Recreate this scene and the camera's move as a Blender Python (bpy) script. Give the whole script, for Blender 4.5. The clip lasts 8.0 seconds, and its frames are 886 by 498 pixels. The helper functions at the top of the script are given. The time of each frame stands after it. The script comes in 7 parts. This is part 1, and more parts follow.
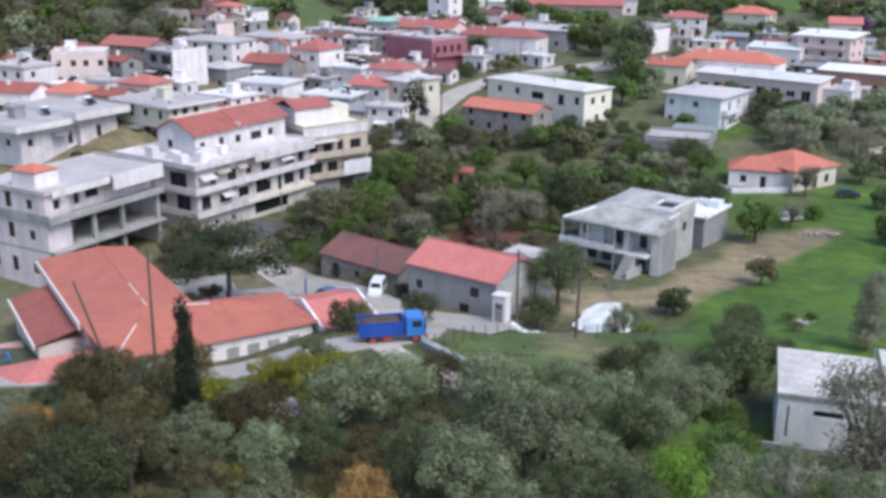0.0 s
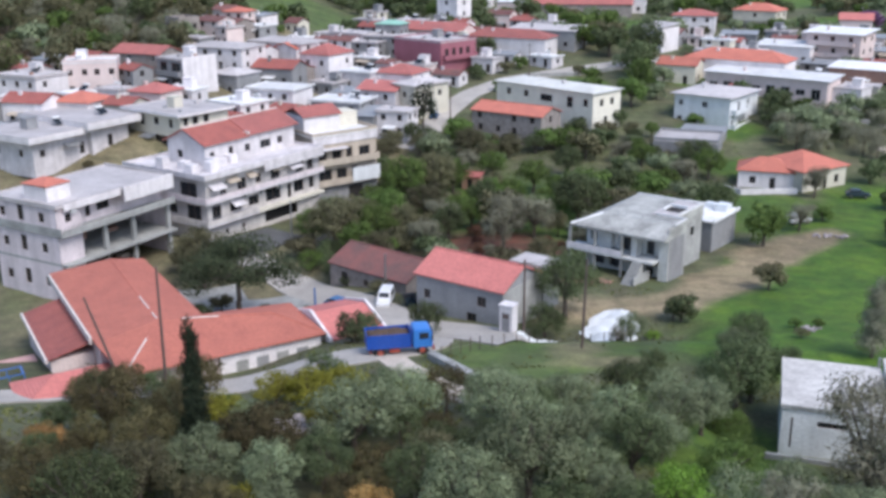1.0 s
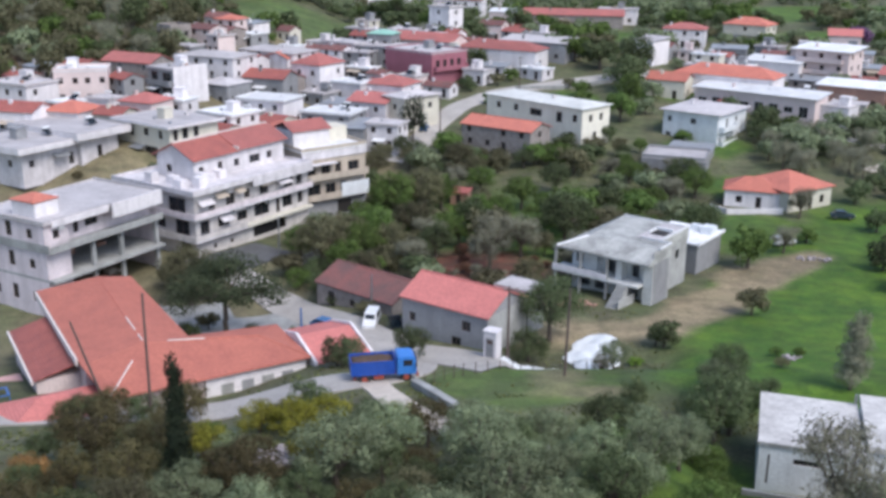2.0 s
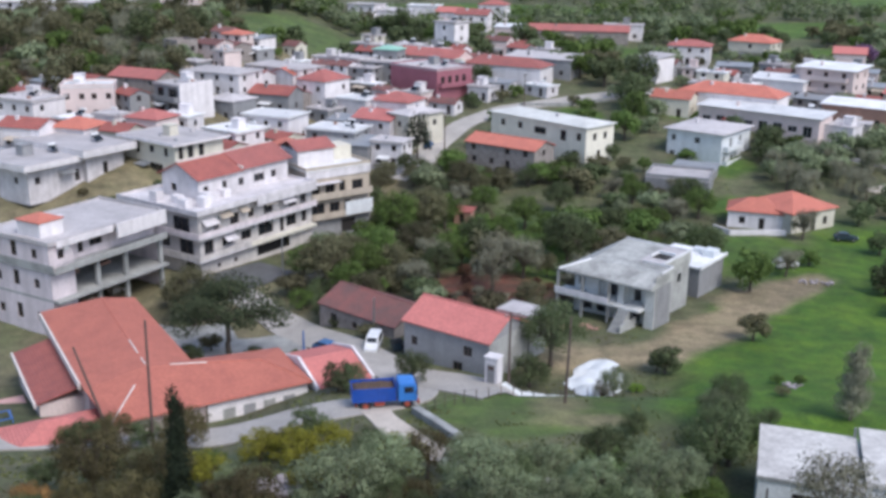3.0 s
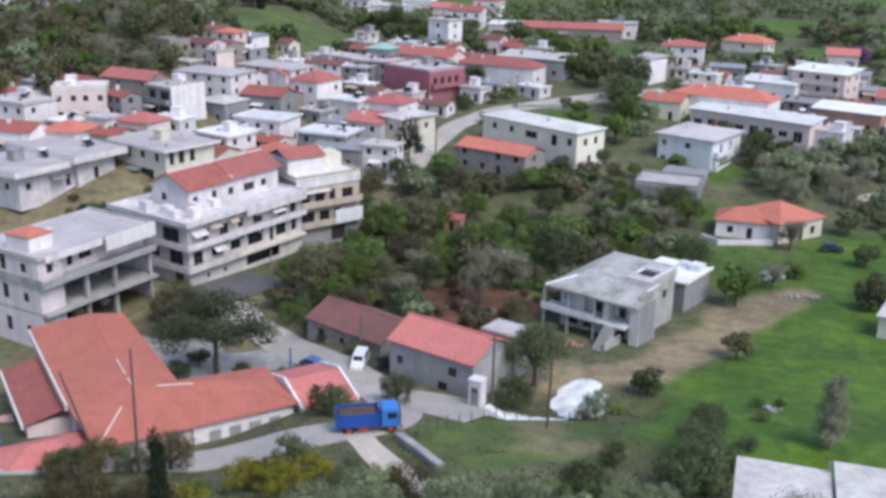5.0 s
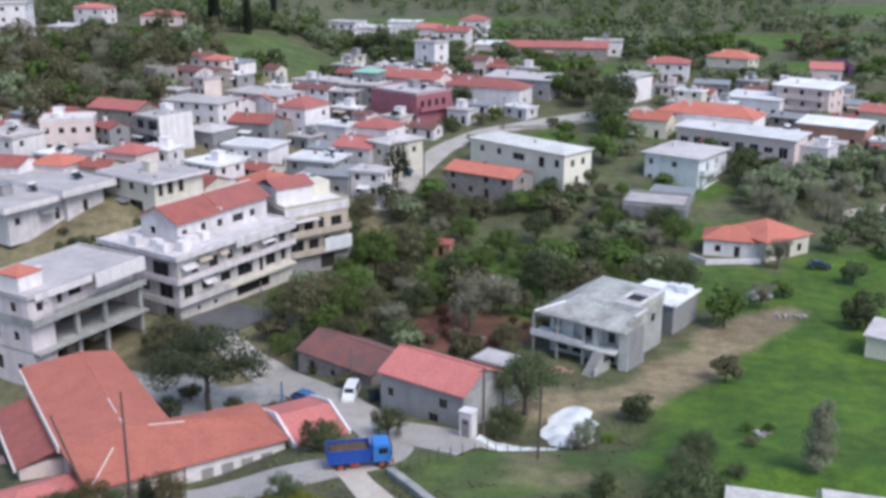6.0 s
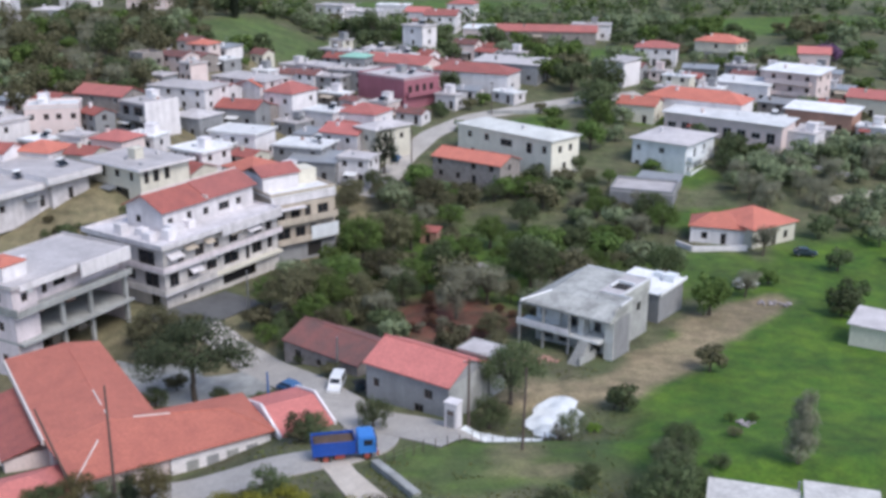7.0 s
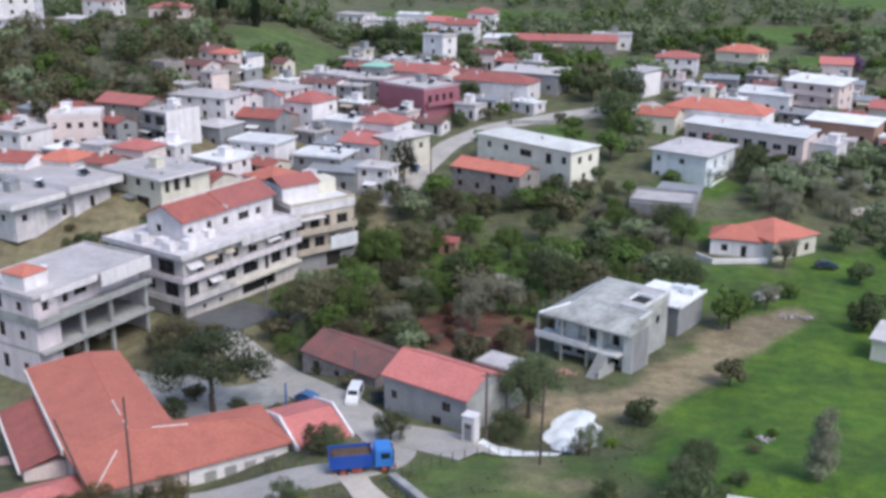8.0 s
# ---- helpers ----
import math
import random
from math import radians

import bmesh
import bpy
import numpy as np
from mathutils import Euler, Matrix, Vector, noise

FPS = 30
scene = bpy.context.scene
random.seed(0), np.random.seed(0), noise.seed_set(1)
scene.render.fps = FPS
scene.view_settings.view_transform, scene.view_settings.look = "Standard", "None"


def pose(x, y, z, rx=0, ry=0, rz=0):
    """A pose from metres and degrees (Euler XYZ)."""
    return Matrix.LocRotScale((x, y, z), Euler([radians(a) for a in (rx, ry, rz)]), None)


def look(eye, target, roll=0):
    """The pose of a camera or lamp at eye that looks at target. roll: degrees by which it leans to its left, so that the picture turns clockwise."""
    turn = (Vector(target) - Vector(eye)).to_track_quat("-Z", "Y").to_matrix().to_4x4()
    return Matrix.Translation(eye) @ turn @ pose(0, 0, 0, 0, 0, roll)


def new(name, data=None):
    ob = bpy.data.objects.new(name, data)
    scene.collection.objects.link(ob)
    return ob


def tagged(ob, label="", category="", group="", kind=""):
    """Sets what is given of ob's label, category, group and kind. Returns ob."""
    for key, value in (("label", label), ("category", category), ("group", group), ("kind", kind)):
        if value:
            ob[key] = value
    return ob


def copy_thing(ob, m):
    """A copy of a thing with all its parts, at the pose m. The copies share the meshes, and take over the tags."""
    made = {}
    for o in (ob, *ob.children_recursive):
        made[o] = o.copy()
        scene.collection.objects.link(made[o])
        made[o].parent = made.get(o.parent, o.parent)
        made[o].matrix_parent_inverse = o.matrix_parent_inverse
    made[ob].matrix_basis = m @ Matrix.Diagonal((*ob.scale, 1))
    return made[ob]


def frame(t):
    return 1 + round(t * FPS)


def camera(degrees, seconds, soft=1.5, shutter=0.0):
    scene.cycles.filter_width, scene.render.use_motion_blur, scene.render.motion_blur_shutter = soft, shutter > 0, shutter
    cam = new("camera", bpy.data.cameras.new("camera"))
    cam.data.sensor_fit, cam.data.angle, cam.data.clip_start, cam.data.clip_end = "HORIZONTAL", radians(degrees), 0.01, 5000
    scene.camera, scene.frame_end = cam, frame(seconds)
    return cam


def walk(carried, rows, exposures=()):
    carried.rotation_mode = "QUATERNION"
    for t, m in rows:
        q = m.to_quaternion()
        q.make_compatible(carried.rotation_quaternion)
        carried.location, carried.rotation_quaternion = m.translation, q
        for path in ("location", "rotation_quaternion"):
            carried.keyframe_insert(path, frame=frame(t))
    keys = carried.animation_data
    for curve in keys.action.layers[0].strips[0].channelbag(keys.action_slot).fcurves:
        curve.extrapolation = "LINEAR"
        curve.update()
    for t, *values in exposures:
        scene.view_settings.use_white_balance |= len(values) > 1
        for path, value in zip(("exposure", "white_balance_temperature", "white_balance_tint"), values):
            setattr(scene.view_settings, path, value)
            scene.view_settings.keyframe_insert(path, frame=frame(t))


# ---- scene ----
cam = camera(46.7, 8.0, soft=3.4)
EXPOSURE = 0.93
PATH = [
    (0, (-1.27, -0.237, 37.51), (-1.24, 1.67, 36.908), 0.5),
    (0.5, (-0.349, -0.677, 38.427), (-0.309, 1.225, 37.807), 0.9),
    (1, (-0.453, -0.475, 39.191), (-0.451, 1.43, 38.582), -0.4),
    (1.5, (-0.266, -0.422, 40.568), (-0.238, 1.479, 39.947), 0.3),
    (2.8, (0.455, -0.532, 43.716), (0.459, 1.38, 43.132), 0.9),
    (3, (0.406, -0.339, 43.953), (0.416, 1.572, 43.36), 0.8),
    (3.5, (0.579, -0.165, 45.11), (0.602, 1.737, 44.49), 0.4),
    (4, (0.449, -0.05, 46.42), (0.468, 1.851, 45.8), 0.3),
    (4.5, (1.106, -0.037, 47.615), (1.132, 1.864, 46.992), 0.8),
    (4.7, (1.307, 0.075, 47.833), (1.323, 1.974, 47.207), 1.4),
    (6, (2.098, -0.031, 50.526), (2.13, 1.878, 49.93), 0.1),
    (6.5, (2.281, 0.051, 50.997), (2.317, 1.956, 50.391), 0.2),
    (7, (2.669, 0.344, 51.519), (2.72, 2.241, 50.889), 0.2),
    (7.5, (2.466, 0.632, 51.757), (2.532, 2.532, 51.134), 1.3),
    (8, (2.721, 0.586, 52.111), (2.735, 2.488, 51.494), 0.2),
]
walk(cam, [(t, look(eye, target, roll)) for t, eye, target, roll in PATH],
     exposures=[(0, EXPOSURE + 0.16, 6450, 11), (1.6, EXPOSURE + 0.15, 6450, 11), (3, EXPOSURE + 0.05, 6450, 11), (8, EXPOSURE + 0.03, 6450, 11)])

# ---- world and light: a bright overcast sky ----
world = bpy.data.worlds.new("overcast_sky")
scene.world = world
world.use_nodes = True
wn = world.node_tree.nodes
sky = wn.new("ShaderNodeTexSky")
sky.sky_type, sky.sun_disc = "NISHITA", False
sky.sun_elevation, sky.sun_rotation = radians(52), radians(140)
sky.air_density, sky.dust_density, sky.ozone_density = 1.0, 1.5, 1.5
world.node_tree.links.new(sky.outputs["Color"], wn["Background"].inputs["Color"])
wn["Background"].inputs["Strength"].default_value = 0.11
sun = new("sun", bpy.data.lights.new("sun", "SUN"))
sun.data.energy, sun.data.angle, sun.data.color = 1.3, radians(28), (1.0, 0.98, 0.95)
sun.matrix_world = look((0, 0, 0), (-0.42, 0.46, -0.79))


# ---- materials ----
def mat(name, a, b, scale=0.6, fine=6.0, rough=0.85, bump=0.25, streak=0.0, rand=0.0, metal=0.0, contrast=1.0, local=False):
    """Two tones mixed by noise at two sizes; streak: rain marks that run down; rand: spread between objects."""
    m = bpy.data.materials.new(name)
    m.use_nodes = True
    nt = m.node_tree
    n, k = nt.nodes, nt.links
    bsdf = n["Principled BSDF"]
    bsdf.inputs["Roughness"].default_value, bsdf.inputs["Metallic"].default_value = rough, metal
    if local:
        pos = n.new("ShaderNodeTexCoord").outputs["Object"]
    else:
        pos = n.new("ShaderNodeNewGeometry").outputs["Position"]
    big, small = n.new("ShaderNodeTexNoise"), n.new("ShaderNodeTexNoise")
    big.inputs["Scale"].default_value, big.inputs["Detail"].default_value, big.inputs["Roughness"].default_value = scale, 6, 0.65
    small.inputs["Scale"].default_value, small.inputs["Detail"].default_value = fine, 3
    k.new(pos, big.inputs["Vector"]), k.new(pos, small.inputs["Vector"])
    ramp = n.new("ShaderNodeMapRange")
    ramp.inputs["From Min"].default_value, ramp.inputs["From Max"].default_value = 0.5 - 0.2 / contrast, 0.5 + 0.2 / contrast
    k.new(big.outputs["Fac"], ramp.inputs["Value"])
    mix = n.new("ShaderNodeMix")
    mix.data_type = "RGBA"
    mix.inputs["A"].default_value, mix.inputs["B"].default_value = (*a, 1), (*b, 1)
    k.new(ramp.outputs["Result"], mix.inputs["Factor"])
    out = mix.outputs["Result"]

    def times(colour, value, low, high):
        r = n.new("ShaderNodeMapRange")
        r.inputs["From Min"].default_value, r.inputs["From Max"].default_value = 0.25, 0.75
        r.inputs["To Min"].default_value, r.inputs["To Max"].default_value = low, high
        k.new(value, r.inputs["Value"])
        v = n.new("ShaderNodeVectorMath")
        v.operation = "SCALE"
        k.new(colour, v.inputs[0]), k.new(r.outputs["Result"], v.inputs["Scale"])
        return v.outputs["Vector"]

    out = times(out, small.outputs["Fac"], 0.82, 1.12)
    if streak:
        mp, sn = n.new("ShaderNodeMapping"), n.new("ShaderNodeTexNoise")
        mp.inputs["Scale"].default_value = (1, 1, 0.12)
        sn.inputs["Scale"].default_value, sn.inputs["Detail"].default_value = 0.9, 6
        k.new(pos, mp.inputs["Vector"]), k.new(mp.outputs["Vector"], sn.inputs["Vector"])
        out = times(out, sn.outputs["Fac"], 1 - streak * 0.55, 1 + streak * 0.2)
    if rand:
        out = times(out, n.new("ShaderNodeObjectInfo").outputs["Random"], 1 - rand, 1 + rand)
    k.new(out, bsdf.inputs["Base Color"])
    if bump:
        bm_ = n.new("ShaderNodeBump")
        bm_.inputs["Strength"].default_value, bm_.inputs["Distance"].default_value = bump, 0.05
        k.new(small.outputs["Fac"], bm_.inputs["Height"]), k.new(bm_.outputs["Normal"], bsdf.inputs["Normal"])
    return m


def leaf_mat(name, a, b, spread=0.3):
    """Leaves: two greens by leaf, a spread between plants, and light that shines through."""
    m = bpy.data.materials.new(name)
    m.use_nodes = True
    n, k = m.node_tree.nodes, m.node_tree.links
    bsdf = n["Principled BSDF"]
    bsdf.inputs["Roughness"].default_value, bsdf.inputs["Specular IOR Level"].default_value = 0.75, 0.15
    geo, info = n.new("ShaderNodeNewGeometry"), n.new("ShaderNodeObjectInfo")
    mix = n.new("ShaderNodeMix")
    mix.data_type = "RGBA"
    mix.inputs["A"].default_value, mix.inputs["B"].default_value = (*a, 1), (*b, 1)
    k.new(geo.outputs["Random Per Island"], mix.inputs["Factor"])
    # clumps of young and old leaves
    clump, lift = n.new("ShaderNodeTexNoise"), n.new("ShaderNodeMapRange")
    clump.inputs["Scale"].default_value, clump.inputs["Detail"].default_value = 0.8, 3
    k.new(geo.outputs["Position"], clump.inputs["Vector"])
    lift.inputs["From Min"].default_value, lift.inputs["From Max"].default_value = 0.3, 0.7
    lift.inputs["To Min"].default_value, lift.inputs["To Max"].default_value = 0.62, 1.4
    k.new(clump.outputs["Fac"], lift.inputs["Value"])
    tone = n.new("ShaderNodeVectorMath")
    tone.operation = "SCALE"
    k.new(mix.outputs["Result"], tone.inputs[0]), k.new(lift.outputs["Result"], tone.inputs["Scale"])
    hsv = n.new("ShaderNodeHueSaturation")
    for key, low, high in (("Value", 1 - spread, 1 + spread), ("Hue", 0.485, 0.506)):
        r = n.new("ShaderNodeMapRange")
        r.inputs["To Min"].default_value, r.inputs["To Max"].default_value = low, high
        k.new(info.outputs["Random"], r.inputs["Value"]), k.new(r.outputs["Result"], hsv.inputs[key])
    k.new(tone.outputs["Vector"], hsv.inputs["Color"])
    k.new(hsv.outputs["Color"], bsdf.inputs["Base Color"])
    tr, add = n.new("ShaderNodeBsdfTranslucent"), n.new("ShaderNodeMixShader")
    add.inputs["Fac"].default_value = 0.28
    k.new(hsv.outputs["Color"], tr.inputs["Color"])
    k.new(bsdf.outputs["BSDF"], add.inputs[1]), k.new(tr.outputs["BSDF"], add.inputs[2])
    k.new(add.outputs["Shader"], n["Material Output"].inputs["Surface"])
    return m


def tile_mat(name, a, b):
    """Clay tiles: rows of pans down the slope as relief, each course a little different, with lichen and faded patches."""
    m = mat(name, a, b, 0.35, 3.0, 0.8, 0.0, rand=0.12, local=True, contrast=1.2)
    n, k = m.node_tree.nodes, m.node_tree.links
    co = n.new("ShaderNodeUVMap").outputs["UV"]
    wave, row = n.new("ShaderNodeTexWave"), n.new("ShaderNodeTexWave")
    wave.bands_direction, row.bands_direction = "X", "Y"
    wave.inputs["Scale"].default_value, row.inputs["Scale"].default_value = 1.25, 0.9
    wave.inputs["Distortion"].default_value, row.inputs["Distortion"].default_value = 0.4, 1.0
    k.new(co, wave.inputs["Vector"]), k.new(co, row.inputs["Vector"])
    add = n.new("ShaderNodeMath")
    k.new(wave.outputs["Fac"], add.inputs[0]), k.new(row.outputs["Fac"], add.inputs[1])
    bp = n.new("ShaderNodeBump")
    bp.inputs["Strength"].default_value, bp.inputs["Distance"].default_value = 0.5, 0.06
    k.new(add.outputs["Value"], bp.inputs["Height"])
    k.new(bp.outputs["Normal"], n["Principled BSDF"].inputs["Normal"])
    return m


WHITE = mat("white_plaster", (0.79, 0.75, 0.765), (0.65, 0.612, 0.625), 0.35, 5, streak=0.3, rand=0.1, contrast=1.2)
PINKISH = mat("pale_pink_plaster", (0.74, 0.62, 0.6), (0.64, 0.52, 0.5), 0.4, 5, streak=0.15, rand=0.05)
CREAM = mat("cream_plaster", (0.7, 0.66, 0.56), (0.58, 0.54, 0.46), 0.4, 5, streak=0.18, rand=0.08)
OCHRE = mat("ochre_plaster", (0.55, 0.47, 0.39), (0.42, 0.35, 0.28), 0.4, 5, streak=0.35)
ROSE = mat("rose_paint", (0.36, 0.13, 0.17), (0.3, 0.11, 0.14), 0.4, 5, streak=0.14)
PALECREAM = mat("pale_cream_plaster", (0.82, 0.78, 0.68), (0.7, 0.66, 0.57), 0.4, 5, streak=0.2)
ROOFPALE = mat("pale_roof_tiles", (0.68, 0.68, 0.66), (0.54, 0.54, 0.52), 0.3, 3, contrast=1.3)
OLDSTONE = mat("old_stone_wall", (0.36, 0.32, 0.3), (0.2, 0.17, 0.16), 1.1, 4, bump=0.8, streak=0.15)
GREYWALL = mat("grey_render", (0.3, 0.3, 0.31), (0.22, 0.22, 0.23), 0.5, 5, streak=0.2, rand=0.1)
CONCRETE = mat("bare_concrete", (0.42, 0.42, 0.41), (0.27, 0.27, 0.26), 0.35, 4, streak=0.25, contrast=1.3)
SLAB = mat("roof_slab_concrete", (0.55, 0.515, 0.52), (0.41, 0.38, 0.385), 0.28, 3, contrast=1.3, rand=0.1)
ROOFWHITE = mat("white_roof_coating", (0.78, 0.78, 0.79), (0.6, 0.6, 0.61), 0.3, 3, rand=0.1, contrast=1.3)
BRICK = mat("hollow_brick", (0.42, 0.24, 0.18), (0.32, 0.19, 0.15), 0.6, 6, streak=0.1)
TILE = tile_mat("terracotta_tiles", (0.55, 0.18, 0.128), (0.45, 0.145, 0.108))
TILE_RED = tile_mat("red_tiles", (0.41, 0.132, 0.115), (0.31, 0.11, 0.1))
TILE_PINK = tile_mat("faded_red_tiles", (0.55, 0.185, 0.165), (0.47, 0.155, 0.14))
TILE_OLD = tile_mat("weathered_brown_tiles", (0.22, 0.085, 0.075), (0.13, 0.075, 0.07))
TILE_OLD2 = tile_mat("weathered_red_tiles", (0.35, 0.105, 0.085), (0.25, 0.08, 0.07))
DULLWHITE = mat("weathered_white_paint", (0.73, 0.69, 0.71), (0.55, 0.515, 0.53), 0.4, 4, streak=0.4, contrast=1.3)
PALEBLUE = mat("pale_blue_white_plaster", (0.76, 0.78, 0.8), (0.64, 0.66, 0.68), 0.5, 5, streak=0.3)
SHEET = mat("corrugated_metal_sheet", (0.4, 0.41, 0.43), (0.3, 0.31, 0.33), 0.5, 4, rough=0.5, metal=0.3)
CAP = mat("mortar", (0.72, 0.66, 0.62), (0.58, 0.5, 0.46), 1.0, 6)
ASPHALT = mat("worn_concrete_road", (0.47, 0.435, 0.405), (0.35, 0.325, 0.3), 0.22, 3, contrast=1.2)
ASPHALT_DARK = mat("dark_asphalt", (0.13, 0.13, 0.132), (0.085, 0.085, 0.088), 0.22, 3, contrast=1.2)
PALEROAD = mat("pale_gravel_track", (0.6, 0.53, 0.46), (0.46, 0.4, 0.34), 0.4, 4)
BARK = mat("bark", (0.12, 0.095, 0.075), (0.07, 0.055, 0.045), 2.0, 9, bump=0.8)
POLEWOOD = mat("tarred_pole_wood", (0.13, 0.09, 0.08), (0.08, 0.06, 0.055), 1.0, 9)
STEEL = mat("galvanised_steel", (0.4, 0.41, 0.42), (0.3, 0.3, 0.31), 1.0, 8, rough=0.4, metal=0.7)
FRAMEW = mat("window_frame_paint", (0.6, 0.6, 0.6), (0.5, 0.5, 0.5), 1.0, 8, bump=0)
FRAMEB = mat("brown_shutter_paint", (0.12, 0.08, 0.07), (0.09, 0.06, 0.05), 1.0, 8, bump=0)
GLASS = mat("window_glass", (0.025, 0.028, 0.032), (0.015, 0.017, 0.02), 0.5, 2, rough=0.08, bump=0)
# near-black colour painted in for the shade inside openings without rooms behind
OPENSHADE = mat("dark_opening_shade", (0.03, 0.027, 0.025), (0.02, 0.018, 0.018), 0.5, 2, bump=0)
PLASTIC = mat("white_plastic_film", (0.8, 0.82, 0.83), (0.68, 0.7, 0.72), 0.8, 5, rough=0.3, bump=0.5)
BLUE = mat("blue_truck_paint", (0.015, 0.085, 0.42), (0.012, 0.065, 0.33), 0.8, 6, rough=0.4, bump=0.05)
CABBLUE = mat("light_blue_cab_paint", (0.05, 0.22, 0.62), (0.04, 0.18, 0.52), 0.8, 6, rough=0.35, bump=0.02)
CHASSIS = mat("red_brown_chassis", (0.42, 0.085, 0.05), (0.26, 0.06, 0.04), 1.5, 6)
RUBBER = mat("tyre_rubber", (0.02, 0.02, 0.02), (0.014, 0.014, 0.014), 2, 8)
SOIL = mat("brown_soil_load", (0.1, 0.062, 0.045), (0.06, 0.04, 0.03), 1.5, 5, bump=1.0)
CARWHITE = mat("white_car_paint", (0.75, 0.75, 0.76), (0.7, 0.7, 0.71), 0.5, 4, rough=0.25, bump=0)
CARBLUE = mat("blue_car_paint", (0.06, 0.14, 0.3), (0.05, 0.12, 0.25), 0.5, 4, rough=0.25, bump=0)
CARDARK = mat("dark_car_paint", (0.04, 0.06, 0.08), (0.03, 0.045, 0.06), 0.5, 4, rough=0.25, bump=0)
BLUEPAINT = mat("blue_railing_paint", (0.06, 0.16, 0.42), (0.05, 0.12, 0.32), 1, 6, rough=0.5)
PINKYARD = mat("pink_paving", (0.6, 0.38, 0.36), (0.5, 0.3, 0.29), 0.5, 4)
TURQ = mat("pale_green_roof_sheet", (0.3, 0.55, 0.45), (0.25, 0.46, 0.38), 0.5, 4)
ROCK = mat("pale_rubble", (0.4, 0.36, 0.37), (0.25, 0.22, 0.23), 1.5, 6, bump=0.8)

OLIVE = leaf_mat("olive_leaves", (0.158, 0.195, 0.108), (0.222, 0.26, 0.154))
OLIVE_DARK = leaf_mat("dark_evergreen_leaves", (0.068, 0.094, 0.044), (0.115, 0.142, 0.068))
GREEN = leaf_mat("fresh_green_leaves", (0.075, 0.12, 0.032), (0.12, 0.175, 0.05))
LIME = leaf_mat("bright_green_leaves", (0.12, 0.215, 0.03), (0.175, 0.285, 0.05), 0.15)
YELLOWISH = leaf_mat("yellow_green_leaves", (0.17, 0.17, 0.024), (0.26, 0.255, 0.042), 0.2)
BROWN = leaf_mat("brownish_dry_leaves", (0.1, 0.097, 0.052), (0.145, 0.138, 0.08))
WARM = leaf_mat("olive_brown_leaves", (0.08, 0.072, 0.034), (0.13, 0.112, 0.054))
PINE = leaf_mat("pine_needles", (0.042, 0.055, 0.03), (0.078, 0.094, 0.05), 0.1)
RUSSET = leaf_mat("russet_scrub", (0.13, 0.065, 0.045), (0.18, 0.1, 0.065), 0.25)
ORANGE = leaf_mat("orange_dry_leaves", (0.3, 0.17, 0.06), (0.38, 0.25, 0.1), 0.15)
CYPRESS = leaf_mat("cypress_leaves", (0.014, 0.02, 0.013), (0.032, 0.042, 0.024), 0.15)
PURPLE = leaf_mat("purple_blossom", (0.14, 0.075, 0.15), (0.22, 0.13, 0.24), 0.1)
BARE = leaf_mat("bare_twigs", (0.18, 0.18, 0.125), (0.26, 0.255, 0.185), 0.2)


# ---- mesh helpers ----
def part(name, bm, material, parent, label="", loc=None):
    """Links a bmesh as one mesh object under its thing."""
    me = bpy.data.meshes.new(name)
    bm.to_mesh(me)
    bm.free()
    me.materials.append(material)
    ob = new(name, me)
    ob.parent = parent
    if loc is not None:
        ob.matrix_basis = loc
    return tagged(ob, label)


def shared(name, me, parent, m, label=""):
    ob = new(name, me)
    ob.parent, ob.matrix_basis = parent, m
    return tagged(ob, label)


def thing(name, m, label, category, group="", kind=""):
    ob = new(name)
    ob.matrix_world = m
    ob.empty_display_size = 0.2
    return tagged(ob, label, category, group, kind)


def box(bm, x0, x1, y0, y1, z0, z1):
    v = [bm.verts.new(p) for p in ((x0, y0, z0), (x1, y0, z0), (x1, y1, z0), (x0, y1, z0), (x0, y0, z1), (x1, y0, z1), (x1, y1, z1), (x0, y1, z1))]
    for f in ((3, 2, 1, 0), (4, 5, 6, 7), (0, 1, 5, 4), (1, 2, 6, 5), (2, 3, 7, 6), (3, 0, 4, 7)):
        bm.faces.new([v[i] for i in f])
    return v


def boxes(*sizes):
    bm = bmesh.new()
    for s in sizes:
        box(bm, *s)
    return bm


def tube(bm, p, q, r0, r1, n=8):
    p, q = Vector(p), Vector(q)
    turn = (q - p).to_track_quat("Z", "Y").to_matrix()
    rings = []
    for c, r in ((p, r0), (q, r1)):
        rings.append([bm.verts.new(c + turn @ Vector((r * math.cos(2 * math.pi * i / n), r * math.sin(2 * math.pi * i / n), 0))) for i in range(n)])
    for i in range(n):
        bm.faces.new((rings[0][i], rings[0][(i + 1) % n], rings[1][(i + 1) % n], rings[1][i]))
    bm.faces.new(rings[1])
    bm.faces.new(rings[0][::-1])


def prism(bm, outline, axis, a, b):
    """Sweeps a closed outline along x or y from a to b."""
    at = (lambda s, u, w: (s, u, w)) if axis == "x" else (lambda s, u, w: (u, s, w))
    one, two = [[bm.verts.new(at(s, u, w)) for u, w in outline] for s in (a, b)]
    n = len(outline)
    for i in range(n):
        bm.faces.new((one[i], one[(i + 1) % n], two[(i + 1) % n], two[i]))
    bm.faces.new(one[::-1])
    bm.faces.new(two)


